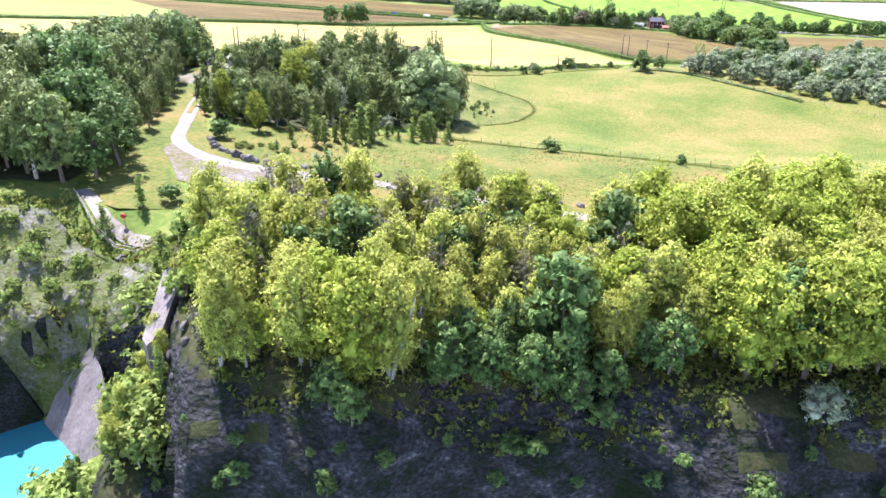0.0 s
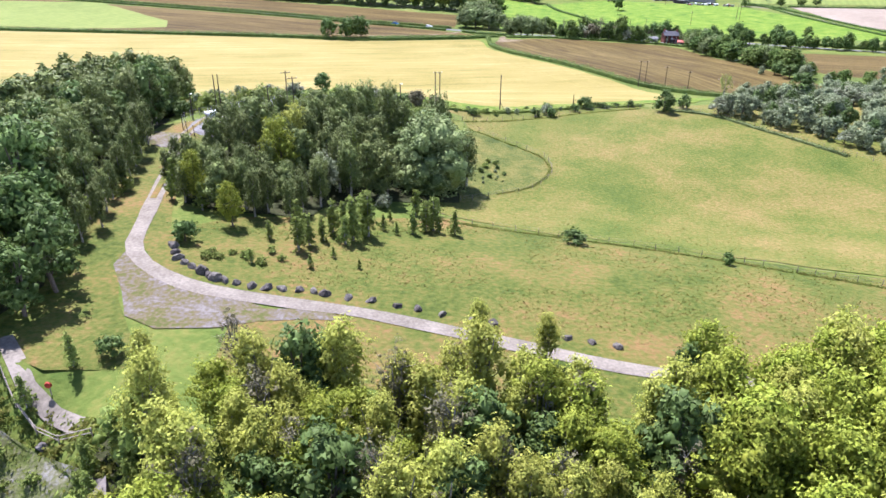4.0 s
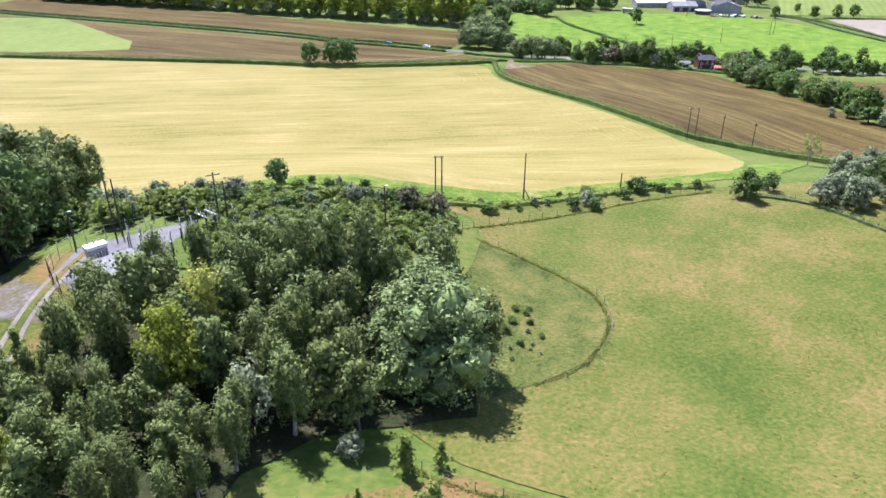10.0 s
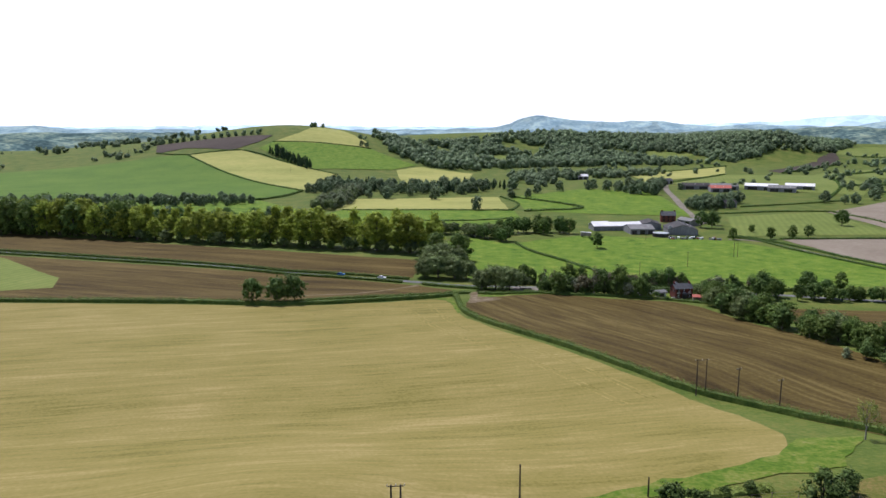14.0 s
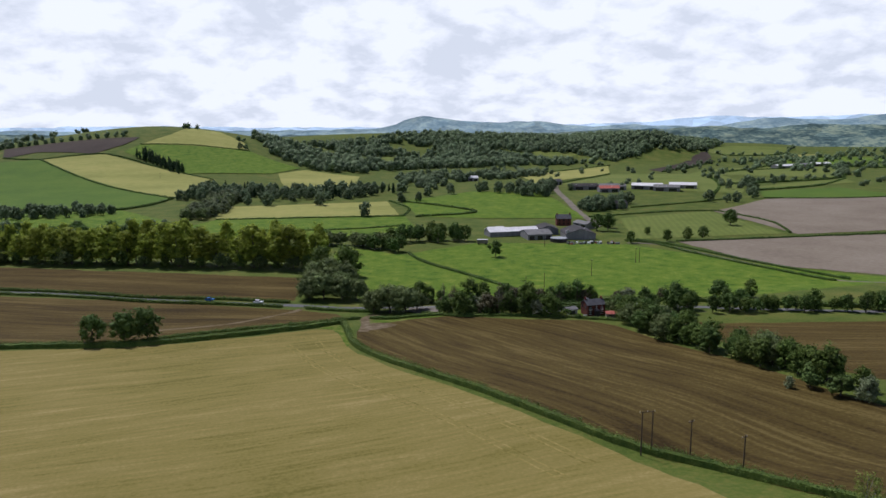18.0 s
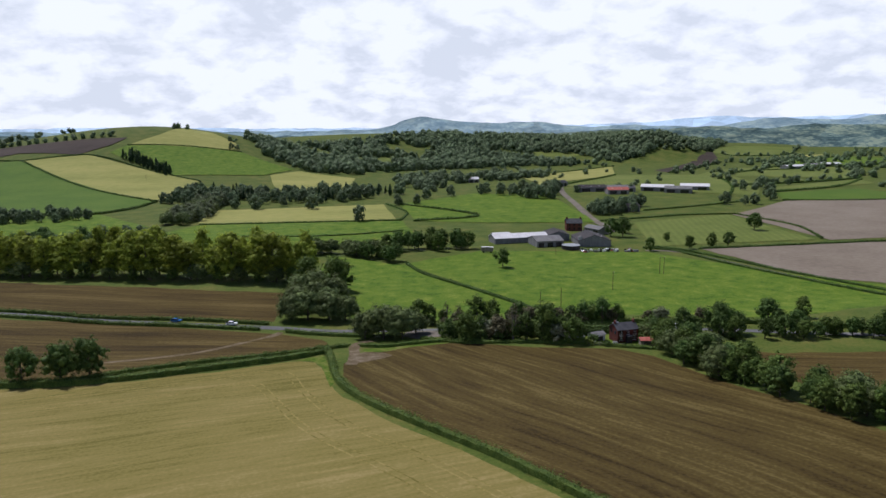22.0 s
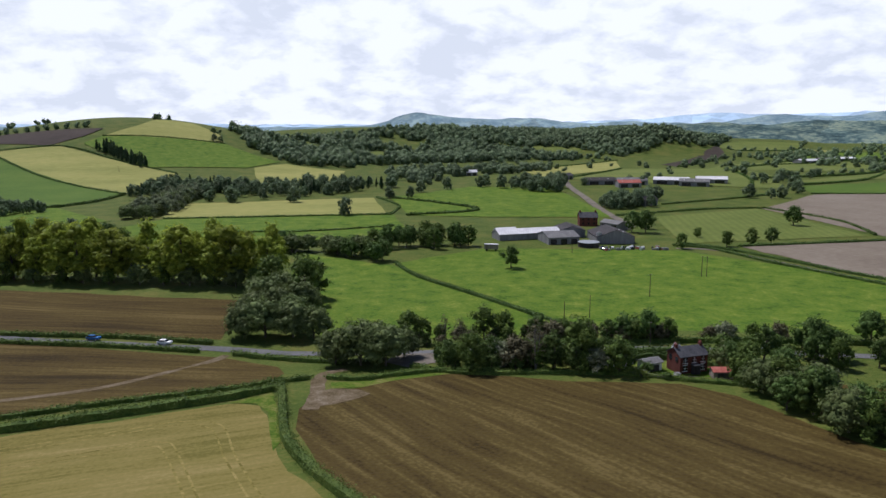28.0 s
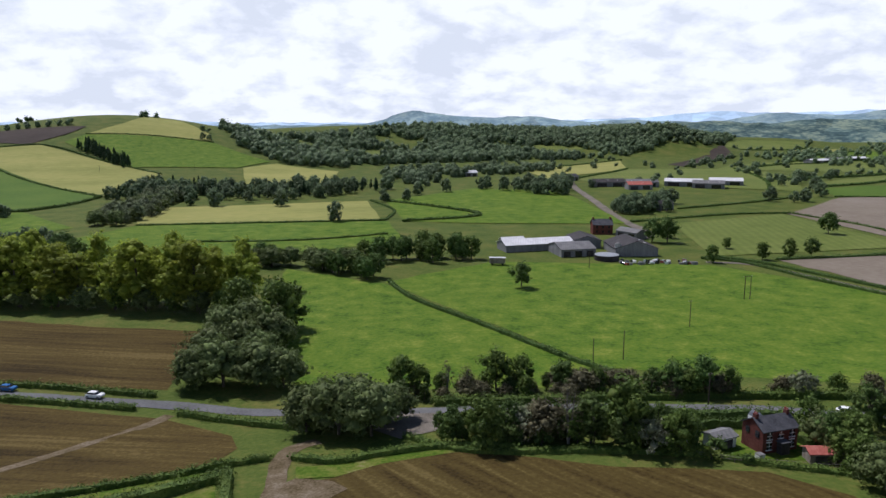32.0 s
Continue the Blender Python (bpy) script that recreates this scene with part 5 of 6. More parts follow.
# ---- boulders along the track ----
def boulder_mesh(seed):
    bm = bmesh.new()
    bmesh.ops.create_icosphere(bm, subdivisions=2, radius=1)
    rng = random.Random(seed)
    cuts = [(Vector((rng.uniform(-1, 1), rng.uniform(-1, 1), rng.uniform(-0.3, 1))).normalized(), rng.uniform(0.5, 0.8)) for _ in range(9)]
    for v in bm.verts:
        d = 1 + 0.34 * noise.noise(v.co * 1.3 + Vector((seed * 5, 0, 0))) + 0.12 * noise.noise(v.co * 3.4 + Vector((seed, 2, 0)))
        v.co *= d
        for way, far in cuts:
            over = v.co.dot(way) - far
            if over > 0:
                v.co -= way * over
        v.co = Vector((v.co.x * 1.15, v.co.y * 0.95, max(-0.45, v.co.z * 0.9)))
    me = bpy.data.meshes.new("boulder")
    bm.to_mesh(me)
    bm.free()
    me.materials.append(STONE)
    return me


boulders = [boulder_mesh(i) for i in range(6)]
ROCKS_A = [(-36, 105.5), (-35.4, 103.6), (-34.4, 102.3), (-33.2, 101.2), (-32, 100.2), (-30.6, 99.4), (-29.4, 98.6), (-28.6, 98.1), (-27.2, 97.6), (-25.7, 97.2), (-23.7, 96.8), (-22, 96.5), (-20.1, 96.6), (-18, 96.7), (-16.4, 96.5)]
ROCKS_B = [(-15, 96.1), (-12.2, 95.5), (-9.4, 95.2), (-6.3, 94.3), (-3.8, 93.8), (-1, 93.2), (2.6, 92.4), (4.8, 91.8), (10.4, 90.2), (13, 89.6), (15.8, 89), (18.4, 88.4)]
for i, (x, y) in enumerate(ROCKS_A + ROCKS_B):
    s = planted.uniform(0.55, 0.85) * (1.35 if i in (0, 5, 7) else 1)
    ob = new("boulder", boulders[i % 6])
    ob.matrix_basis = Matrix.Translation((x, y, ground_z(x, y) + 0.28 * s)) @ Matrix.Rotation(planted.uniform(0, 6), 4, "Z") @ Matrix.Diagonal((s, s, s * planted.uniform(0.8, 1.1), 1))
    tagged(ob, "rough grey limestone boulder beside the track", "boulder", "row of boulders along the track")
for i in range(110):
    x, y = planted.uniform(-62, -22), planted.uniform(48, 76)
    d = rim(x) - y
    if -3 < d < 11 and ground_z(x, y) > -7:
        s = planted.uniform(0.25, 0.7)
        ob = new("fallen_rock", boulders[i % 6])
        ob.matrix_basis = Matrix.Translation((x, y, ground_z(x, y) + 0.15 * s)) @ Matrix.Rotation(planted.uniform(0, 6), 4, "Z") @ Matrix.Diagonal((s, s, s, 1))
        tagged(ob, "fallen grey rock on the quarry bank", "rock", "rocks on the quarry bank")

# ---- pasture fences ----
fence("pasture_fence", [(-4, 130), (1, 127.5), (17, 123.2), (28, 120), (40, 115.5), (49, 111.5), (75, 102), (110, 92)], 3.0, 1.15, 2, "old post and wire fence across the pasture", 0.055, rail_thick=0.012)
fence("pasture_fence", [(1, 185), (13, 193), (34, 204), (51, 210), (66, 206), (75, 193), (88, 175), (110, 150)], 3.2, 1.2, 2, "post and wire fence along the field edge", 0.06, rail_thick=0.012)
fence("pasture_fence", [(1, 185), (10, 179), (17, 173), (20.5, 169), (21, 160), (16, 151), (10, 147), (2, 141)], 3.0, 1.1, 2, "leaning post and wire fence round the mound", 0.055, rail_thick=0.012)
for line, wd in (([(-6, 130.5), (1, 127), (17, 122.7), (28, 119.5), (40, 115), (49, 111), (75, 101.5), (110, 91.5)], 1.1), ([(1, 184.4), (13, 192.4), (34, 203.4), (51, 209.4)], 1.4), ([(3, 182), (10, 178), (16.5, 172.5), (20, 168), (20.4, 160), (15.5, 151.4), (9, 147)], 1.5)):
    hedge(line, 0.8, 0.3, 0.12, 40, TUSSOCK, "strip of long rank grass under the fence", "grass_strip", False)


# ---- poles ----
def pole(x, y, height, arm=1.6, label="tall wooden electricity pole with a crossarm", turn=0.3, lamp=False):
    root = root_at("electricity_pole", x, y, turn)
    part("post", rod(((0, 0, -0.5), (0, 0, height), 0.15, 0.10)), POLE_WOOD, root)
    if arm:
        part("crossarm", block((0, 0.12, height - 0.5, arm, 0.1, 0.12)), POLE_WOOD, root)
        for k in (-1, 0, 1):
            part("insulator", rod(((k * arm * 0.44, 0.12, height - 0.4), (k * arm * 0.44, 0.12, height - 0.14), 0.06, 0.04), sides=6), CERAMIC, root)
    if lamp:
        part("lamp_head", block((0.25, 0, height - 0.12, 0.6, 0.2, 0.12), bevel=0.02), PAINT, root)
    return tagged(root, label, "pole", "electricity poles")


def twin_pole(x, y, height, gap=2.0, turn=0.3):
    root = root_at("twin_electricity_pole", x, y, turn)
    for s in (-1, 1):
        part("post", rod(((s * gap / 2, 0, -0.5), (s * gap / 2, 0, height), 0.15, 0.11)), POLE_WOOD, root)
    part("crossarm", block((0, 0.14, height - 0.3, gap + 0.7, 0.08, 0.09)), POLE_WOOD, root)
    for k in (-1, 0, 1):
        part("insulator", rod(((k * (gap / 2 + 0.45), 0.14, height - 0.25), (k * (gap / 2 + 0.45), 0.14, height + 0.05), 0.07, 0.05), sides=6), CERAMIC, root)
    return tagged(root, "pair of wooden electricity poles with a crossarm", "pole", "electricity poles")


twin_pole(-3, 194, 8.4, 1.1, 0)
twin_pole(68, 273, 9, 2.2, 0)
twin_pole(190, 508, 8.5, 2.0, -0.25)
pole(13, 203, 9.2, 0, "tall plain wooden electricity pole")
stay = root_at("leaning_pole", 14.6, 201.5)
part("post", rod(((0, 0, -0.3), (-1.6, 0.6, 2.6), 0.09, 0.08)), POLE_WOOD, stay)
tagged(stay, "short leaning wooden stay post in grass", "pole")
pole(-11, 178, 7.6, 0, "wooden pole with a small lamp", 0.1, True)
for x, y, h, a in ((75, 269, 8, 1.4), (80, 260, 7.5, 1.4), (33.5, 212, 3.2, 0), (151, 482, 8.5, 1.4), (117, 459, 8, 0), (107, 456, 7.5, 0), (160, 573, 7, 0), (117.5, 422, 7, 1.2), (150, 404, 8, 1.2), (-63, 1180, 8, 0), (-160, 1150, 8, 0)):
    pole(x, y, h, a)

# ---- the electricity compound ----
patch("compound_yard", [(-52, 159), (-53, 167), (-45, 173), (-37, 178), (-33, 174), (-34, 167), (-38, 158), (-43, 152), (-48, 155)], CONCRETE, "pale gravelled compound yard", lift=0.14, category="yard")
hut = root_at("switch_house", -42.2, 155.4, radians(46))
part("wall", block((0, 0, -0.6, 5.8, 5.2, 3.8)), CLAD, hut)
part("roof", block((0, 0, 3.2, 6.4, 5.8, 0.22), bevel=0.03), SHEET, hut)
part("door", block((-2.95, 0.6, 0, 0.12, 1.1, 2.05)), DARK_SHEET, hut)
part("window", block((0.8, -2.64, 1.2, 1.2, 0.1, 0.9)), DARK_GLASS, hut)
tagged(hut, "low grey switch house with a flat sheet roof", "building")
tr = root_at("transformer", -47.6, 161.5, radians(46))
part("tank", block((0, 0, 0.3, 2.4, 1.6, 2.0), bevel=0.06), STEEL, tr)
part("base", block((0, 0, 0, 3.0, 2.2, 0.3)), CONCRETE, tr)
for k in range(6):
    part("cooling_fin", block((-1.0 + k * 0.4, -1.0, 0.6, 0.08, 0.4, 1.4)), STEEL, tr)
part("top_cover", block((0, 0, 2.35, 2.8, 1.4, 0.5), bevel=0.05), PAINT, tr)
for k in (-0.7, 0, 0.7):
    part("bushing", rod(((k, 0.3, 2.8), (k, 0.3, 3.4), 0.09, 0.06)), CERAMIC, tr)
tagged(tr, "grey electricity transformer with cooling fins", "transformer")


def gantry(x, y, turn, bays=3):
    root = root_at("busbar_gantry", x, y, turn)
    for k in range(bays):
        for s in (-1, 1):
            part("leg", rod(((k * 1.5, s * 1.3, 0), (k * 1.5, s * 1.0, 3.1), 0.09, 0.08), sides=6), POLE_WOOD, root)
        part("beam", block((k * 1.5, 0, 3.05, 0.16, 2.8, 0.16)), STEEL, root)
        for s in (-0.9, 0, 0.9):
            part("insulator", rod(((k * 1.5, s, 3.2), (k * 1.5, s, 3.75), 0.10, 0.07), sides=7), CERAMIC, root)
    return tagged(root, "row of busbar posts carrying ribbed insulators", "switchgear", "switchgear in the compound")


gantry(-44.5, 164.5, 0.35, 3)
gantry(-41, 162, 0.35, 3)
gantry(-38.5, 167.5, 0.35, 2)
gantry(-36.5, 170.5, 0.9, 2)
fence("compound_fence", [(-53, 159), (-54, 167), (-46, 173.5), (-37, 178.5), (-32.5, 174), (-33, 167)], 2.4, 2.3, 3, "tall steel mesh fence round the compound", 0.05, STEEL, STEEL, 0.014)
fence("compound_fence", [(-53, 159), (-49, 154), (-44, 150.5)], 2.4, 2.3, 3, "dark palisade fence beside the switch house", 0.07, POLE_WOOD, POLE_WOOD, 0.03)
pole(-35, 173.5, 8.5, 2.0, "wooden pole with insulators beside the compound", 0.5)
pole(-33.5, 172.8, 7.5, 2.2, "wooden pole with insulators beside the compound", 0.5)
pole(-50, 172, 8.5, 0, "dark wooden pole behind the compound")
pole(-49.2, 172.4, 8.5, 0, "dark wooden pole behind the compound")
pole(-54, 168, 5.5, 0, "slim lamp post at the compound", 0.5, True)
pole(-38, 169, 6.5, 1.4, "wooden pole with insulators beside the compound", 0.8)


# ---- buildings ----
def gable(bm, length, depth, eave, ridge):
    """Walls with two gable ends, length along x."""
    a, b = length / 2, depth / 2
    pts = [(-a, -b, -0.8), (a, -b, -0.8), (a, b, -0.8), (-a, b, -0.8), (-a, -b, eave), (a, -b, eave), (a, b, eave), (-a, b, eave), (-a, 0, ridge), (a, 0, ridge)]
    v = [bm.verts.new(p) for p in pts]
    for f in ((0, 1, 5, 4), (2, 3, 7, 6), (1, 2, 6, 9, 5), (3, 0, 4, 8, 7), (3, 2, 1, 0)):
        bm.faces.new([v[i] for i in f])
    return bm


def slope(length, depth, eave, ridge, side, over=0.35, thick=0.16):
    """One slope of a gable roof as a slab."""
    bm = bmesh.new()
    a, b = length / 2 + over, depth / 2 + over
    drop = (ridge - eave) * over / (depth / 2)
    low, high = Vector((0, side * b, eave - drop)), Vector((0, 0, ridge))
    v = []
    for up in (0.04, 0.04 + thick):
        for x in (-a, a):
            v.append(bm.verts.new((x, low.y, low.z + up)))
            v.append(bm.verts.new((x, high.y, high.z + up)))
    for f in ((0, 1, 3, 2), (4, 6, 7, 5), (0, 2, 6, 4), (1, 5, 7, 3), (0, 4, 5, 1), (2, 3, 7, 6)):
        bm.faces.new([v[i] for i in f])
    bmesh.ops.recalc_face_normals(bm, faces=bm.faces)
    return bm


def shed(x, y, turn, length, depth, eave, ridge, roof, wall, label, bays=0, name="barn"):
    root = root_at(name, x, y, radians(turn))
    part("wall", gable(bmesh.new(), length, depth, eave, ridge), wall, root)
    for s in (-1, 1):
        part("roof", slope(length, depth, eave, ridge, s), roof, root)
    for k in range(bays):
        w = length / bays
        part("door", block((-length / 2 + w * (k + 0.5), -depth / 2 - 0.03, 0, w * 0.6, 0.12, eave * 0.78)), DARK_GLASS if k % 2 else DARK_SHEET, root)
    if length > 20:
        for k in range(int(length / 9)):
            part("rooflight", block((-length / 2 + 5 + 9 * k, -depth / 4, (eave + ridge) / 2 + 0.2, 1.2, 0.9, 0.1)), PAINT, root)
    return tagged(root, label, "barn" if name == "barn" else "building")


house = root_at("brick_house", 113.9, 398.6, radians(4))
part("wall", gable(bmesh.new(), 7.4, 5.2, 4.2, 5.8), BRICK, house)
for s in (-1, 1):
    part("roof", slope(7.4, 5.2, 4.2, 5.8, s, 0.25), SLATE, house)
for s in (-1, 1):
    ch = part("chimney", block((s * 3.3, 0, 5.2, 0.6, 0.9, 1.4), bevel=0.03), BRICK, house)
    for k in (-0.25, 0.25):
        part("chimney_pot", rod(((s * 3.3, k, 6.6), (s * 3.3, k, 6.95), 0.13, 0.1)), RUST, ch)
part("dormer", gable(bmesh.new(), 1.6, 1.9, 5.3, 6.2), PAINT, house, "white painted rear gable").matrix_basis = Matrix.Translation((-1.6, 1.9, 0)) @ Matrix.Rotation(radians(90), 4, "Z")
for wx in (-2.4, 0, 2.4):
    for wz in (0.8, 2.7):
        if wx == 0 and wz == 0.8:
            continue
        win = part("window", block((wx, -2.64, wz, 1.05, 0.1, 1.35)), DARK_GLASS, house)
        part("frame", block((wx, -2.68, wz - 0.1, 1.35, 0.16, 0.12), (wx, -2.68, wz + 1.35, 1.25, 0.12, 0.14), (wx, -2.7, wz + 0.64, 1.05, 0.06, 0.06), (wx, -2.7, wz, 0.06, 0.06, 1.35)), PAINT, win)
porch = part("porch", block((0, -3.4, 0, 1.7, 1.2, 2.3)), DARK_SHEET, house, "dark glazed porch with a small roof")
part("porch_roof", block((0, -3.45, 2.3, 2.1, 1.5, 0.16), bevel=0.03), SLATE, porch)
for wy in (-1.2, 1.2):
    part("window", block((-3.74, wy, 2.7, 0.1, 0.9, 1.2)), DARK_GLASS, house)
tagged(house, "two-storey red brick house with a slate roof", "house")
shed(105.6, 401.0, 12, 4.4, 3.4, 2.1, 2.7, SHEET, PAINT, "pale garden outbuilding with a grey roof", 1, "outbuilding")
shed(118.3, 391.5, -14, 4.4, 2.8, 1.8, 2.4, RUST, WOOD, "small garden shed with a faded red roof", 1, "garden_shed")
for x, y, w, d, h, t in ((103, 406, 1.6, 1.1, 0.8, 0.2), (100.5, 404, 1.0, 1.4, 0.7, 1.0), (98, 405.5, 1.8, 0.8, 0.6, 0.6), (109, 394.5, 1.2, 1.2, 0.9, 0.1)):
    box = root_at("garden_crate", x, y, t)
    part("side", block((0, 0, 0, w, d, h), bevel=0.04), PAINT, box)
    part("lid", block((0, 0, h, w * 1.06, d * 1.06, 0.08), bevel=0.02), SHEET, box)
    tagged(box, "pale crate standing in the cottage garden", "crate", "garden clutter")
patch("garden_lawn", [(99, 401), (104, 407), (120, 408), (124, 396), (118, 391), (106, 395)], BRIGHT, "small green cottage garden lawn", category="lawn")
fence("garden_fence", [(99, 398), (104, 394.4), (110, 391.5), (117, 388), (124, 386)], 2.4, 1.1, 2, "low wooden garden fence beside the field", 0.05)

hedge([(119, 403), (121, 396), (123, 391)], 1.4, 2.0, 0.2, 50, DARK_LEAF, "dark clipped hedge beside the house")
hedge([(96, 412), (104, 410), (112, 408), (119, 405)], 1.6, 2.4, 0.22, 50, DARK_LEAF, "dark clipped garden hedge behind the house")


def car(x, y, turn, paint, text):
    root = root_at("car", x, y, turn, ground_z(x, y) + 0.16)
    bm = bmesh.new()
    rows_ = [(-2.05, 0.5, 0.78, 0.72), (-1.95, 0.32, 0.9, 0.8), (-0.9, 0.25, 0.95, 0.86), (0.9, 0.25, 0.98, 0.86), (1.95, 0.32, 0.95, 0.82), (2.08, 0.5, 0.8, 0.72)]
    rings = [[bm.verts.new((px_, sy * w, z)) for sy, z in ((-1, lo), (1, lo), (1, hi), (-1, hi))] for px_, lo, hi, w in rows_]
    for a_, b_ in zip(rings, rings[1:]):
        for k in range(4):
            bm.faces.new((a_[k], b_[k], b_[(k + 1) % 4], a_[(k + 1) % 4]))
    bm.faces.new(rings[0])
    bm.faces.new(rings[-1][::-1])
    bmesh.ops.recalc_face_normals(bm, faces=bm.faces)
    part("body", bm, paint, root)
    for nm, mat, lo, hi, grow in (("windows", DARK_GLASS, 0.94, 1.36, 0.0), ("roof", paint, 1.36, 1.44, 0.03)):
        bm = bmesh.new()
        x0, x1, x2, x3 = (-1.75, 1.05, -1.3, 0.45) if nm == "windows" else (-1.32, 0.47, -1.2, 0.35)
        base = [bm.verts.new((px_, sy * (0.76 if nm == "windows" else 0.64), lo)) for px_, sy in ((x0, -1), (x1, -1), (x1, 1), (x0, 1))]
        top_ = [bm.verts.new((px_, sy * (0.62 if nm == "windows" else 0.56), hi)) for px_, sy in ((x2, -1), (x3, -1), (x3, 1), (x2, 1))]
        bm.faces.new(base[::-1])
        bm.faces.new(top_)
        for k in range(4):
            bm.faces.new((base[k], base[(k + 1) % 4], top_[(k + 1) % 4], top_[k]))
        part(nm, bm, mat, root)
    for wx in (-1.3, 1.3):
        for sy in (-1, 1):
            wheel = part("wheel", rod(((wx, sy * 0.66, 0.31), (wx, sy * 0.87, 0.31), 0.31, 0.31), sides=14), DARK_GLASS, root)
            part("rim", rod(((wx, sy * 0.86, 0.31), (wx, sy * 0.89, 0.31), 0.18, 0.17), sides=10), STEEL, wheel)
    return tagged(root, text, "car", "cars on the road")


BLUE_PAINT = material("blue_car_paint", [(0.012, 0.08, 0.22), (0.02, 0.11, 0.28), (0.03, 0.14, 0.32)], scale=1, fine=0.2, rough=0.25, spec=0.5)
car(-33, 473.4, radians(-23.5), BLUE_PAINT, "bright blue hatchback on the country road")
car(-12, 463.6, radians(-24.5), PAINT, "white car on the country road")
car(139, 407.5, radians(-31), PAINT, "white car on the road beyond the house")

# the farm
shed(155, 625, 2, 36, 13, 3.4, 5.4, WHITE_SHEET, CLAD, "long white-roofed farm shed with grey walls", 0)
shed(167, 608, -2, 17, 18, 3.6, 5.8, SHEET, CLAD, "pale-roofed barn at the meadow's edge", 3)
shed(195.5, 604, 78, 23, 20, 3.8, 7.2, DARK_SHEET, CLAD, "large barn with a dark sheeted roof", 0)
shed(182, 628, 78, 18, 14, 4.0, 6.2, DARK_SHEET, CLAD, "grey-roofed cattle barn in the yard", 2)
shed(218, 645, -72, 15, 8, 3.6, 5.2, SHEET, CLAD, "grey-roofed shed by the farm road", 2)
shed(148, 641, 4, 12, 6, 2.6, 3.8, WHITE_SHEET, CLAD, "small pale lean-to behind the long shed", 0)
tank = root_at("slurry_tank", 176, 589)
part("drum", rod(((0, 0, -0.3), (0, 0, 2.4), 5.5, 5.5), sides=28), DARK_SHEET, tank)
part("lip", rod(((0, 0, 2.4), (0, 0, 2.55), 5.6, 5.6), sides=28), STEEL, tank)
tagged(tank, "low round dark slurry tank beside the barn", "tank")
farm_house = shed(209, 663, -14, 11, 8, 5.4, 8.2, SLATE, BRICK, "red brick farmhouse with a slate roof", 0, "farmhouse")
for s in (-1, 1):
    part("chimney", block((s * 4.8, 0, 7.4, 0.9, 1.1, 2.0), bevel=0.03), BRICK, farm_house)
for wx in (-3.4, 0, 3.4):
    for wz in (1.0, 3.6):
        part("window", block((wx, -4.04, wz, 1.1, 0.1, 1.3)), DARK_GLASS, farm_house)
silo = root_at("silo", 185, 596)
part("drum", rod(((0, 0, -0.3), (0, 0, 6.0), 1.4, 1.4), sides=18), STEEL, silo)
part("dome", rod(((0, 0, 6.0), (0, 0, 6.8), 1.4, 0.3), sides=18), SHEET, silo)
tagged(silo, "grey cylindrical grain silo by the barn", "silo")
trailer = root_at("livestock_trailer", 124, 590, -0.35)
part("body", block((0, 0, 0.8, 7, 2.4, 2.5), bevel=0.08), WOOD, trailer)
part("roof", block((0, 0, 3.3, 7.2, 2.5, 0.12), bevel=0.03), WHITE_SHEET, trailer)
for s in (-1, 1):
    for k in (-2.2, 2.2):
        part("wheel", rod(((k, s * 1.05, 0.5), (k, s * 1.3, 0.5), 0.5, 0.5), sides=14), DARK_GLASS, trailer)
tagged(trailer, "old pale livestock trailer parked in the meadow", "trailer")
for i in range(46):
    x, y = 178 + 32 * planted.random(), 575 + 8 * planted.random()
    y -= (x - 178) * 0.2
    s = planted.uniform(0.6, 1.5)
    if i % 2:
        ob = root_at("wrapped_bale", x, y, planted.uniform(0, 3))
        part("wrap", rod(((0, -s * 0.5, s * 0.55), (0, s * 0.5, s * 0.55), s * 0.55, s * 0.55), sides=14), PAINT if i % 4 == 1 else DARK_GLASS, ob)
        tagged(ob, "plastic-wrapped round bale in the farmyard", "bale", "bales in the farmyard")
    else:
        ob = root_at("farm_crate", x, y, planted.uniform(0, 3))
        part("side", block((0, 0, 0, s * 1.6, s, s * 0.8), bevel=0.05), RUST if i % 6 == 0 else CLAD, ob)
        part("lid", block((0, 0, s * 0.8, s * 1.66, s * 1.06, 0.08), bevel=0.02), SHEET, ob)
        tagged(ob, "weathered crate among farmyard clutter", "crate", "crates in the farmyard")
# the upper farms
for x, y, t, ln, dp, roof, text in ((338, 918, -10, 30, 16, DARK_SHEET, "dark-roofed barn at the upper farm"), (366, 905, -12, 30, 14, SHEET, "grey-roofed barn at the upper farm"), (352, 884, -10, 22, 12, RUST, "reddish-roofed barn at the upper farm"), (408, 900, -35, 34, 16, WHITE_SHEET, "white-roofed barn at the upper farm"), (420, 878, -35, 28, 14, SHEET, "grey-roofed barn at the upper farm"), (452, 898, -30, 30, 15, WHITE_SHEET, "white-roofed barn at the upper farm"), (300, 752, 10, 12, 8, DARK_SHEET, "small dark-roofed field barn"),
                                (860, 1250, 10, 40, 18, WHITE_SHEET, "white-roofed shed on a distant farm"), (915, 1275, 10, 36, 16, SHEET, "grey shed on a distant farm"), (970, 1295, 5, 44, 18, WHITE_SHEET, "white-roofed shed on a distant farm"), (330, 985, 20, 12, 9, SLATE, "distant farmhouse among trees"), (250, 1090, 0, 14, 10, WHITE_SHEET, "pale building in the valley trees")):
    shed(x, y, t, ln, dp, 4.5, 7.0, roof, CLAD, text, 2)

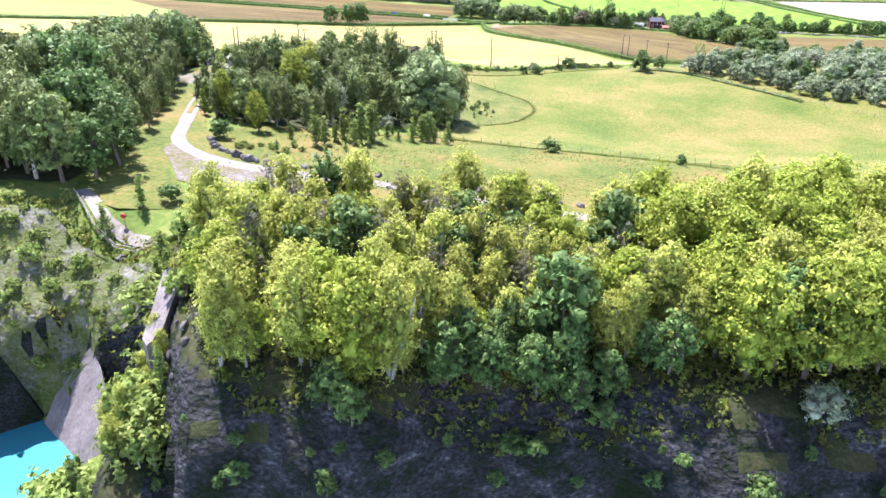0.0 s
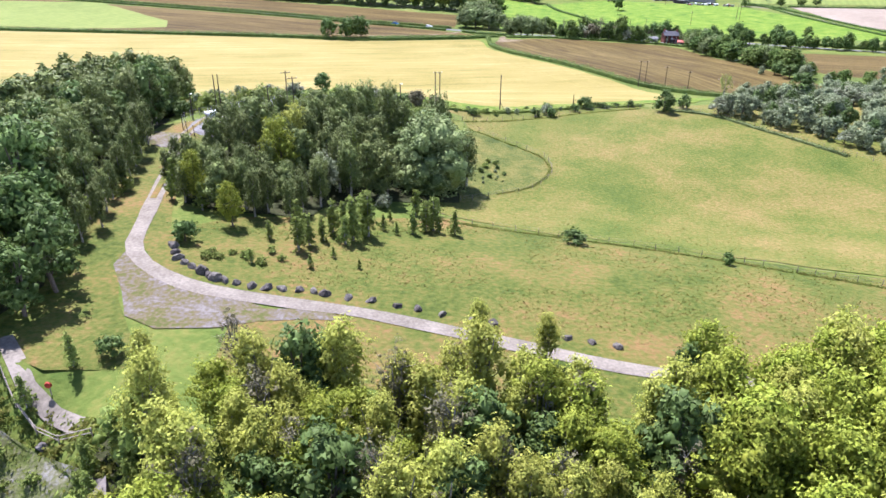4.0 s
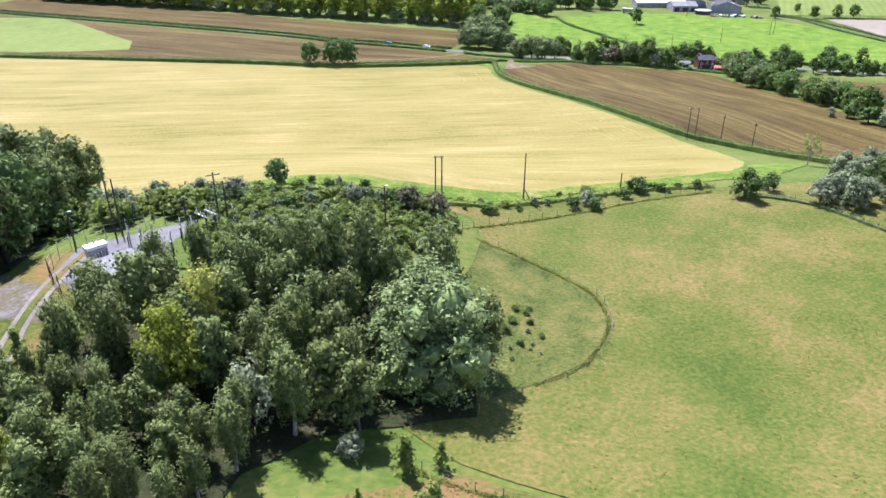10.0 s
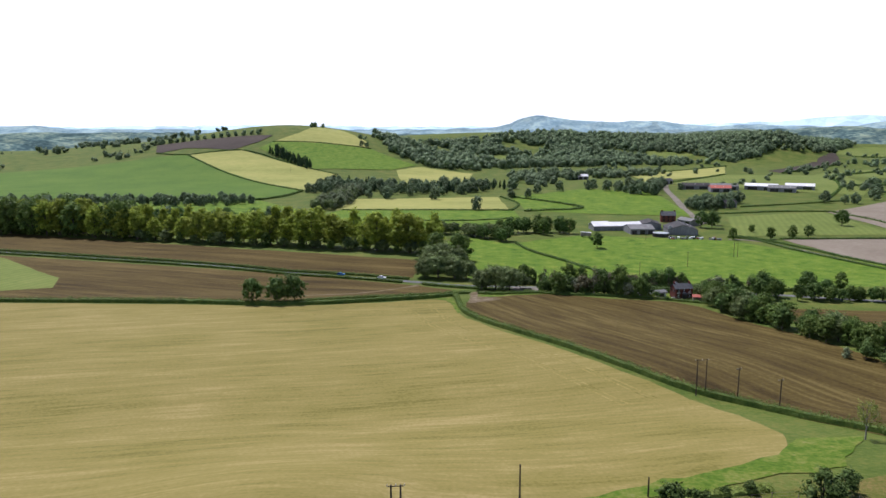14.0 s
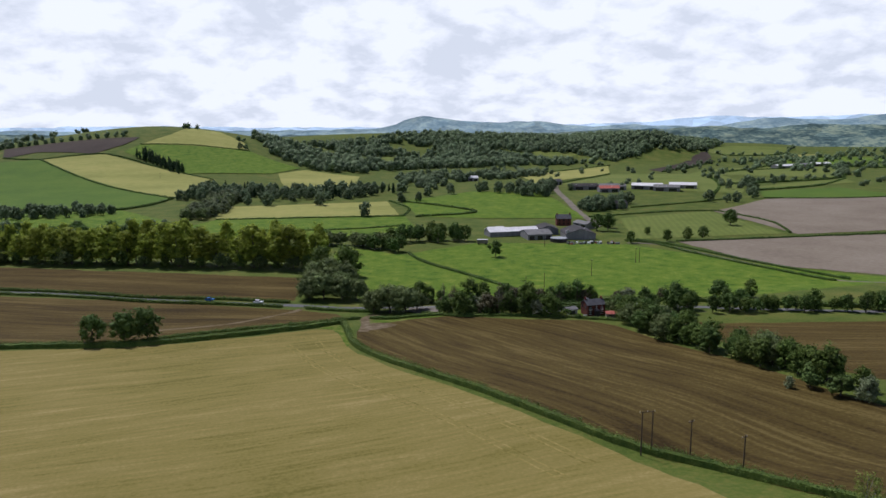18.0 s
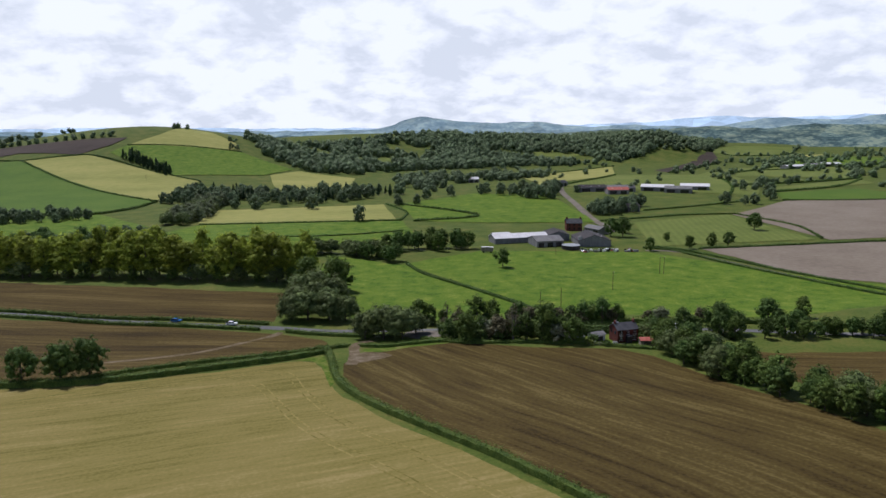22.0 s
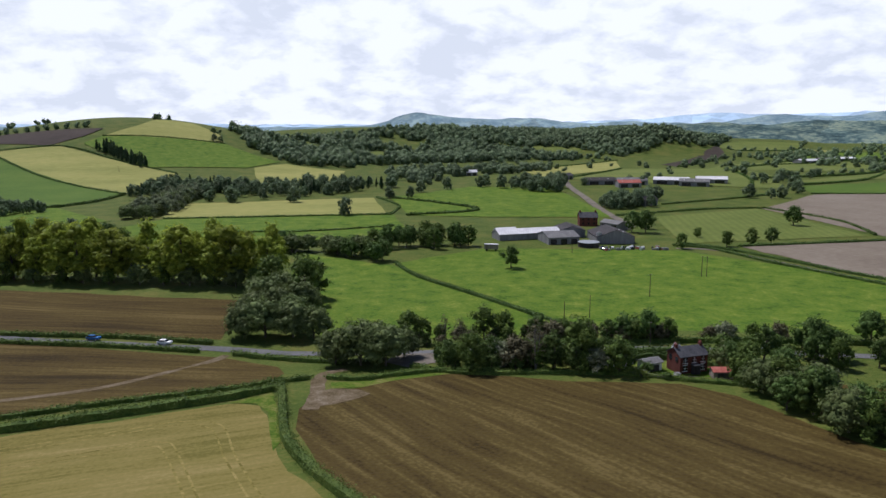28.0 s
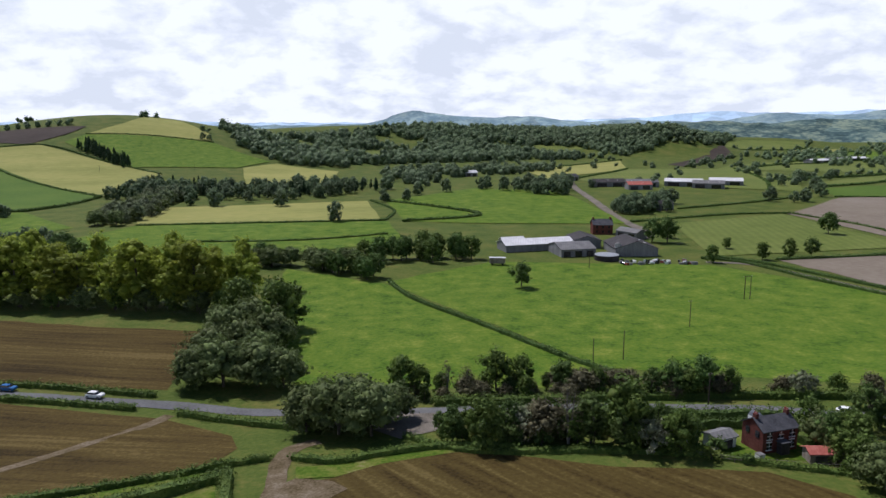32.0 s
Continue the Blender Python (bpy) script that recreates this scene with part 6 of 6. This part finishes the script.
# ---- hedges ----
hedge([(20.5, 411), (20.6, 395), (21.2, 380), (24.8, 366), (30.5, 352), (39, 335), (47, 319), (57, 296.5), (66, 278), (78, 262), (88, 243), (96, 224)], 2.6, 2.0, 0.2, 60, None, "thick green hedge between barley and ploughland")
hedge([(-330, 446), (-178, 418), (-91, 405), (-54, 397.8), (-31, 398.8), (-12, 402), (8, 406), (19, 410)], 3.2, 2.2, 0.24, 60, None, "long thick green hedge along the barley")
hedge([(-91, 407.6), (-56, 400.8), (-35, 405.6), (-14, 410), (8, 412.8), (18, 415.6), (27, 417)], 1.8, 1.4, 0.24, 44, None, "low clipped hedge beside the stubble")
hedge([(31, 416), (38, 412), (46, 413), (58, 413.5), (70, 409)], 2.0, 1.5, 0.24, 40, None, "low hedge above the ploughed field")
ribbon("grass_lane", [(-40, 401.5), (-20, 404.5), (0, 409), (16, 412.6)], 2.2, BRIGHT, "narrow grassy lane between two hedges", category="track")
for o in (6.5, 8.3, 15.0, 16.8):
    ribbon("tramline", [(-53, 394.5 - o), (-31, 395.6 - o), (-12, 399 - o), (5 - o * 0.6, 402 - o * 1.05), (15.5 - o, 396 - o * 0.75), (19.4 - o * 0.98, 374 - o * 0.15), (27.5 - o * 0.95, 349.5 - o * 0.35), (45 - o * 0.9, 316 - o * 0.45), (63 - o * 0.9, 275 - o * 0.45)], 0.4, TRODDEN, "pale wheel line through the barley", lift=0.1, category="wheel track")
hedge([(-330, 594), (-123, 516), (-63, 486.5), (-29, 475), (1, 461)], 2.0, 1.6, 0.32, 30, None, "clipped hedge on the far side of the road")
hedge([(-330, 585.5), (-123, 507.6), (-60, 477.6), (-28, 465.5), (-2, 454)], 2.0, 1.6, 0.32, 30, None, "clipped hedge on the near side of the road")
hedge([(8, 449), (24, 438), (36, 431)], 2.4, 1.7, 0.28, 34, None, "hedge below the road junction")
hedge([(52, 421), (62, 410), (80, 405), (98, 399), (110, 391), (118, 386), (126, 380)], 2.0, 1.2, 0.26, 36, None, "low hedge below the cottage garden")
hedge([(62, 440), (88, 434), (112, 428), (134, 421), (160, 410), (220, 378)], 2.6, 2.2, 0.30, 34, None, "tall dark roadside hedge")
hedge([(66, 424), (90, 420), (112, 413), (126, 408)], 3.0, 3.0, 0.30, 40, DARK_LEAF, "tall clipped garden hedge beside the road")
hedge([(72, 567), (76, 537), (90, 500), (103, 464), (111, 447)], 1.8, 1.5, 0.32, 30, OAK_LEAF, "dark hedge dividing the meadows")
hedge([(219, 580), (231, 566), (236, 529), (243, 497), (258, 440)], 1.8, 1.4, 0.34, 24, OAK_LEAF, "dark hedge beside the farm track")
hedge([(225, 584), (237, 566), (246, 529), (253, 495), (268, 442)], 1.8, 1.4, 0.34, 24, OAK_LEAF, "dark hedge beside the farm track")
hedge([(-56, 199), (-40, 192), (-26, 189), (-12, 190), (4, 196), (18, 203), (36, 210), (52, 213)], 2.2, 0.9, 0.22, 40, YOUNG_LEAF, "ragged low hedge on the barley's edge")
hedge([(57, 208), (68, 203), (76, 191), (88, 173)], 1.6, 0.8, 0.22, 30, WILLOW_LEAF, "low ragged hedge beside the pasture")


# ---- tussocks of the rough grass ----
def tussocks(name, outline, count, size, mat, label, seed):
    rng = np.random.default_rng(seed)
    xs, ys = [p[0] for p in outline], [p[1] for p in outline]
    lobes = []
    while len(lobes) < count:
        x, y = rng.uniform(min(xs), max(xs)), rng.uniform(min(ys), max(ys))
        hit = False
        for (ax, ay), (bx, by) in zip(outline, outline[1:] + outline[:1]):
            if (ay > y) != (by > y) and x < (bx - ax) * (y - ay) / (by - ay) + ax:
                hit = not hit
        if hit and noise.noise(Vector((x * 0.09, y * 0.09, seed))) > -0.15:
            lobes.append((x, y, ground_z(x, y) + 0.12, size * rng.uniform(0.5, 1.4), 0.6))
    v, f = leaf_sprays(rng, lobes, count * 6, size * 0.6, shell=0.4, flat=0.0)
    return tagged(new(name, foliage_mesh(name, v, f, [mat])), label, "grass", kind="stuff")


tussocks("grass_tussocks", [(0, 131), (60, 113), (100, 100), (110, 180), (60, 208), (25, 203), (0, 190), (-30, 186), (-10, 150)], 8000, 0.10, DRY_BLADE, "tussocks of coarse pasture grass", 5)
tussocks("rough_tussocks", [(-38, 110), (-20, 98), (12, 92), (60, 87), (100, 84), (100, 98), (16, 123), (0, 129), (-30, 118)], 5000, 0.11, DRY_BLADE, "tussocks of brown and green rough grass", 6)
tussocks("bank_tussocks", [(-75, 66), (-75, 82), (-46, 80), (-30, 72), (-22, 60), (20, 60), (75, 58), (75, 46), (-20, 46), (-36, 64)], 5000, 0.4, TUSSOCK, "grass and weeds on the quarry bank", 7)


# ---- woods and hedges of the far valley ----
def clumps(name, spots, sprays, size, leaf, label, radius=(4, 7)):
    """Far-off woodland: one mesh of many leafy crowns."""
    rng = np.random.default_rng(len(spots))
    lobes = []
    for x, y in spots:
        r = rng.uniform(*radius)
        lobes += [(x + rng.normal() * r * 0.4, y + rng.normal() * r * 0.4, ground_z(x, y) + r * q, r * (0.95 - 0.2 * q), 1.0) for q in (0.5, 1.1)]
    v, f = leaf_sprays(rng, lobes, len(lobes) * sprays, size * 0.7, shell=0.7)
    core_v, core_f = lumps(rng, lobes, 0.86, 0.16)
    ob = new(name, foliage_mesh(name, np.concatenate([v, core_v]), np.concatenate([f, core_f + len(v)]), [leaf]))
    return tagged(ob, label, "woodland", kind="stuff")


def within(outline, x, y):
    hit = False
    for (ax, ay), (bx, by) in zip(outline, outline[1:] + outline[:1]):
        if (ay > y) != (by > y) and x < (bx - ax) * (y - ay) / (by - ay) + ax:
            hit = not hit
    return hit


def spread(outline, spacing, seed, gaps=0.0):
    rnd = random.Random(seed)
    xs, ys = [p[0] for p in outline], [p[1] for p in outline]
    out = []
    for _ in range(int((max(xs) - min(xs)) * (max(ys) - min(ys)) / spacing ** 2)):
        x, y = rnd.uniform(min(xs), max(xs)), rnd.uniform(min(ys), max(ys))
        if within(outline, x, y) and noise.noise(Vector((x * 0.006, y * 0.006, seed))) > gaps - 0.5:
            out.append((x, y))
    return out


ridge_wood = spread([(-60, 1530), (-18, 1363), (49, 1243), (115, 1228), (225, 1362), (440, 1424), (627, 1458), (915, 1640), (1250, 1990), (1150, 2150), (600, 1950), (250, 1800), (60, 1640)], 12, 3, 0.3)
ridge_wood = [p for p in ridge_wood if not within([(60, 1480), (220, 1560), (330, 1540), (180, 1450)], *p) and not within([(430, 1560), (560, 1640), (680, 1620), (540, 1530)], *p)]
clumps("ridge_woodland", ridge_wood, 34, 1.9, HAZED_RIDGE_LEAF, "dense dark green woodland covering the ridge", (4.5, 9.5))
clumps("knoll_woodland", spread([(500, 1640), (600, 1590), (690, 1560), (760, 1530), (860, 1530), (930, 1590), (960, 1680), (760, 1720), (800, 1780), (960, 1770), (1080, 1860), (1080, 2000), (800, 2000), (540, 1840)], 13, 8, 0.12), 30, 1.9, HAZED_RIDGE_LEAF, "dark wooded knolls beyond the valley", (5, 9))
clumps("valley_woodland", spread([(60, 900), (110, 1010), (95, 1190), (260, 1240), (420, 1210), (345, 1120), (250, 1090), (190, 1000), (150, 930)], 15, 4, 0.4), 40, 1.4, HAZED_RIDGE_LEAF, "mixed green woodland along the valley")
clumps("hill_woodland", spread([(-1500, 1250), (-1500, 1900), (-500, 1700), (-330, 1560), (-520, 1260)], 34, 5, 0.45), 22, 2.3, HAZED_RIDGE_LEAF, "dark woodland and hedgerow trees on far slopes")
clumps("east_woodland", spread([(700, 1000), (900, 1500), (1900, 2100), (2300, 1500), (1200, 950)], 30, 6, 0.5), 20, 2.3, HAZED_RIDGE_LEAF, "scattered woods across the eastern valley")
clumps("crest_trees", [(-449 + 14 * i, 1456 - 40 * math.sin(i * 0.13)) for i in range(15)] + [(-170, 1500), (-163, 1503), (-150, 1506), (-75, 1440), (-66, 1436)] + [(-40 + 26 * i, 1620 + 20 * math.sin(i * 2)) for i in range(22)], 45, 1.5, HAZED_RIDGE_LEAF, "dark trees along the hill's skyline", (4, 6))

# hedges across the middle distance
for line in ([(-56, 765), (20, 757), (98, 748)], [(-118, 959), (-225, 1110), (-350, 1305)], [(-149, 867), (-130, 900), (-118, 959)], [(-330, 860), (-220, 868), (-148, 866)], [(-218, 1352), (-140, 1358), (-54, 1360)], [(-413, 1348), (-350, 1305), (-261, 1305), (-170, 1218), (-95, 1140)],
             [(98, 748), (112, 800), (104, 868)], [(247, 700), (330, 716), (372, 710)], [(346, 582), (372, 640), (372, 708)], [(312, 752), (380, 770), (437, 790)], [(437, 816), (520, 930), (628, 1131)], [(478, 788), (560, 770), (700, 775)], [(521, 857), (640, 900), (760, 995)],
             [(330, 985), (420, 1080), (487, 1163)], [(250, 568), (300, 566), (430, 562)], [(-20, 690), (40, 680), (90, 690)], [(115, 862), (165, 760), (108, 740)], [(350, 1190), (470, 1290), (600, 1400)], [(640, 1130), (760, 1210), (900, 1240)]):
    hedge(line, 3.0 if line[0][1] > 800 else 2.2, 2.2 if line[0][1] > 800 else 1.6, 0.9 if line[0][1] > 800 else 0.55, 7, OAK_LEAF, "dark boundary hedge between far fields")

# hedgerows of the eastern valley
for line in ([(600, 1203), (720, 1320), (849, 1440)], [(640, 1128), (900, 1335), (1010, 1500)], [(520, 930), (760, 1008), (985, 1240), (1300, 1430)], [(900, 1338), (1000, 1250), (1150, 1080)], [(1010, 1502), (1160, 1560), (1300, 1602)], [(980, 1640), (1200, 1702), (1350, 1850)]):
    hedge(line, 3.4, 2.6, 0.9, 7, OAK_LEAF, "dark boundary hedge between far fields")
    spots = [(q.x + planted.uniform(-6, 6), q.y + planted.uniform(-6, 6)) for q in along(line, 30)[1:]]
    clumps("hedgerow_trees", spots, 60, 1.2, HAZED_RIDGE_LEAF, "dark green hedgerow trees in distant farmland", (3.5, 6.5))

# single trees of the middle distance
rnd = random.Random(21)
for x, y, h in ((66, 754, 13), (33, 850, 14), (-17, 864, 15), (8, 885, 10), (114, 858, 11), (133, 862, 10), (179, 914, 12), (215, 928, 12), (257, 865, 14), (270, 861, 13), (249, 872, 11), (281, 745, 9), (297, 741, 9), (262, 736, 8), (44, 900, 9), (-36, 880, 10), (-70, 1372, 11), (-60, 1370, 9), (150, 900, 12)):
    plant("far", x, y, h, "trees of the middle distance")
for x, y in ((504, 875), (508, 848), (587, 923), (436, 776), (406, 783), (425, 770), (530, 900), (560, 930), (470, 800), (490, 830)):
    plant("far", x + rnd.uniform(-8, 8), y + rnd.uniform(-8, 8), rnd.uniform(9, 13), "trees of the middle distance")
clumps("scattered_trees", [(300 + 700 * rnd.random(), 860 + 560 * rnd.random()) for _ in range(85)], 60, 1.2, HAZED_RIDGE_LEAF, "scattered dark green trees of the eastern farmland", (3, 5.5))
stand(["willow", "bigwillow"], [(-84, 770), (-70, 765), (-52, 800), (-52, 890), (-42, 950), (-62, 950), (-74, 880), (-84, 800)], 9, (8, 12), "willows along the brook", 26)
stand(["far", "conifer", "far"], [(-111, 930), (-106, 1010), (-90, 1080), (-60, 1030), (-1, 986), (-12, 900)], 13, (9, 14), "copse at the hill's foot", 27)
stand(["conifer"], [(-213, 1282), (-140, 1176), (-130, 1186), (-202, 1296)], 7, (12, 16), "conifer belt on the hill", 28)
stand(["far", "far", "conifer"], [(-10, 905), (60, 895), (140, 950), (100, 1010), (10, 985)], 14, (9, 14), "trees of the valley bottom", 32)
stand(["far"], [(212, 935), (330, 992), (296, 905), (262, 858)], 17, (8, 13), "trees beside the farm road", 33)
stand(["far"], [(255, 742), (265, 760), (330, 792), (325, 778), (270, 730)], 8, (8, 12), "trees below the upper farm", 29)
stand(["far"], [(-420, 800), (-420, 850), (-150, 850), (-150, 815)], 13, (8, 12), "trees along the hill's foot", 30)
stand(["far", "oak"], [(-330, 690), (-330, 730), (-70, 680), (-60, 650), (-120, 650)], 11, (8, 13), "trees behind the poplars", 31)


# ---- the distant hills ----
def far_hills(name, distance, base_z, bumps, colours, label):
    """A skyline of hills: bumps are rows of bearing to the right of north, width in degrees, height in metres."""
    verts, faces = [], []
    rng = random.Random(len(name))
    for i in range(0, 241):
        b = -60 + i * 0.5
        h = sum(hh * math.exp(-((b - c) / wd) ** 2) for c, wd, hh in bumps) + 10 * noise.noise(Vector((b * 0.33, distance, 0))) + 6 * noise.noise(Vector((b * 1.0, distance, 3))) + 3 * noise.noise(Vector((b * 2.3, distance, 5)))
        s, c_ = math.sin(radians(b)), math.cos(radians(b))
        for q, zz in ((0.88, -60), (0.93, base_z * 0.2), (0.97, base_z * 0.6 + h * 0.6), (1.0, base_z + h)):
            verts.append((s * distance * q, c_ * distance * q, zz))
    for i in range(240):
        for k in range(3):
            a = i * 4 + k
            faces.append((a, a + 4, a + 5, a + 1))
    # aerial haze is put into these base colours
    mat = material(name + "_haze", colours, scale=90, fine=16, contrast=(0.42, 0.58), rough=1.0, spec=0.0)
    nt = mat.node_tree
    p = nt.nodes["Principled BSDF"]
    src = p.inputs["Base Color"].links[0].from_socket
    co = nt.nodes.new("ShaderNodeTexCoord")  # a patchwork of hazy fields between the woods
    cells = nt.nodes.new("ShaderNodeTexVoronoi")
    cells.inputs["Scale"].default_value = 1 / 95
    nt.links.new(co.outputs["Object"], cells.inputs["Vector"])
    tone = nt.nodes.new("ShaderNodeSeparateColor")
    nt.links.new(cells.outputs["Color"], tone.inputs[0])
    pick = nt.nodes.new("ShaderNodeMapRange")
    pick.inputs[3].default_value, pick.inputs[4].default_value = 0.82, 1.22
    nt.links.new(tone.outputs[0], pick.inputs[0])
    hue = nt.nodes.new("ShaderNodeHueSaturation")
    nt.links.new(src, hue.inputs["Color"])
    nt.links.new(pick.outputs[0], hue.inputs["Value"])
    nt.links.new(hue.outputs[0], p.inputs["Base Color"])
    src = hue.outputs[0]
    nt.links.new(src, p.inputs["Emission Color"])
    # the hills glow a little to stand for haze in the air
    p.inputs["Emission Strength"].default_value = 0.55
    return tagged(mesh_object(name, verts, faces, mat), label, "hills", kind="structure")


# each farther layer is painted paler and bluer as haze
far_hills("backdrop_hills_near", 3300, 26, [(-22, 10, 16), (14, 8, 6), (24, 3, 14), (31, 5, 26), (38, 3, 18), (44, 6, 30)], [(0.03, 0.05, 0.052), (0.06, 0.09, 0.085), (0.13, 0.16, 0.12)], "green wooded hills in the distance with painted haze")
far_hills("backdrop_hills_middle", 3900, 48, [(-30, 9, 22), (10.5, 2.6, 58), (17, 5, 40), (27, 4, 14), (36, 3, 42), (43, 4, 50), (50, 6, 40)], [(0.10, 0.15, 0.175), (0.14, 0.195, 0.215), (0.19, 0.245, 0.24)], "hills on the horizon painted blue-grey with haze")
far_hills("backdrop_hills_far", 4500, 62, [(-38, 12, 18), (-12, 8, 12), (24, 6, 12), (32, 4, 40), (41, 7, 42), (52, 8, 40)], [(0.26, 0.35, 0.44), (0.29, 0.38, 0.47), (0.32, 0.41, 0.50)], "mountains on the horizon painted pale blue with haze")
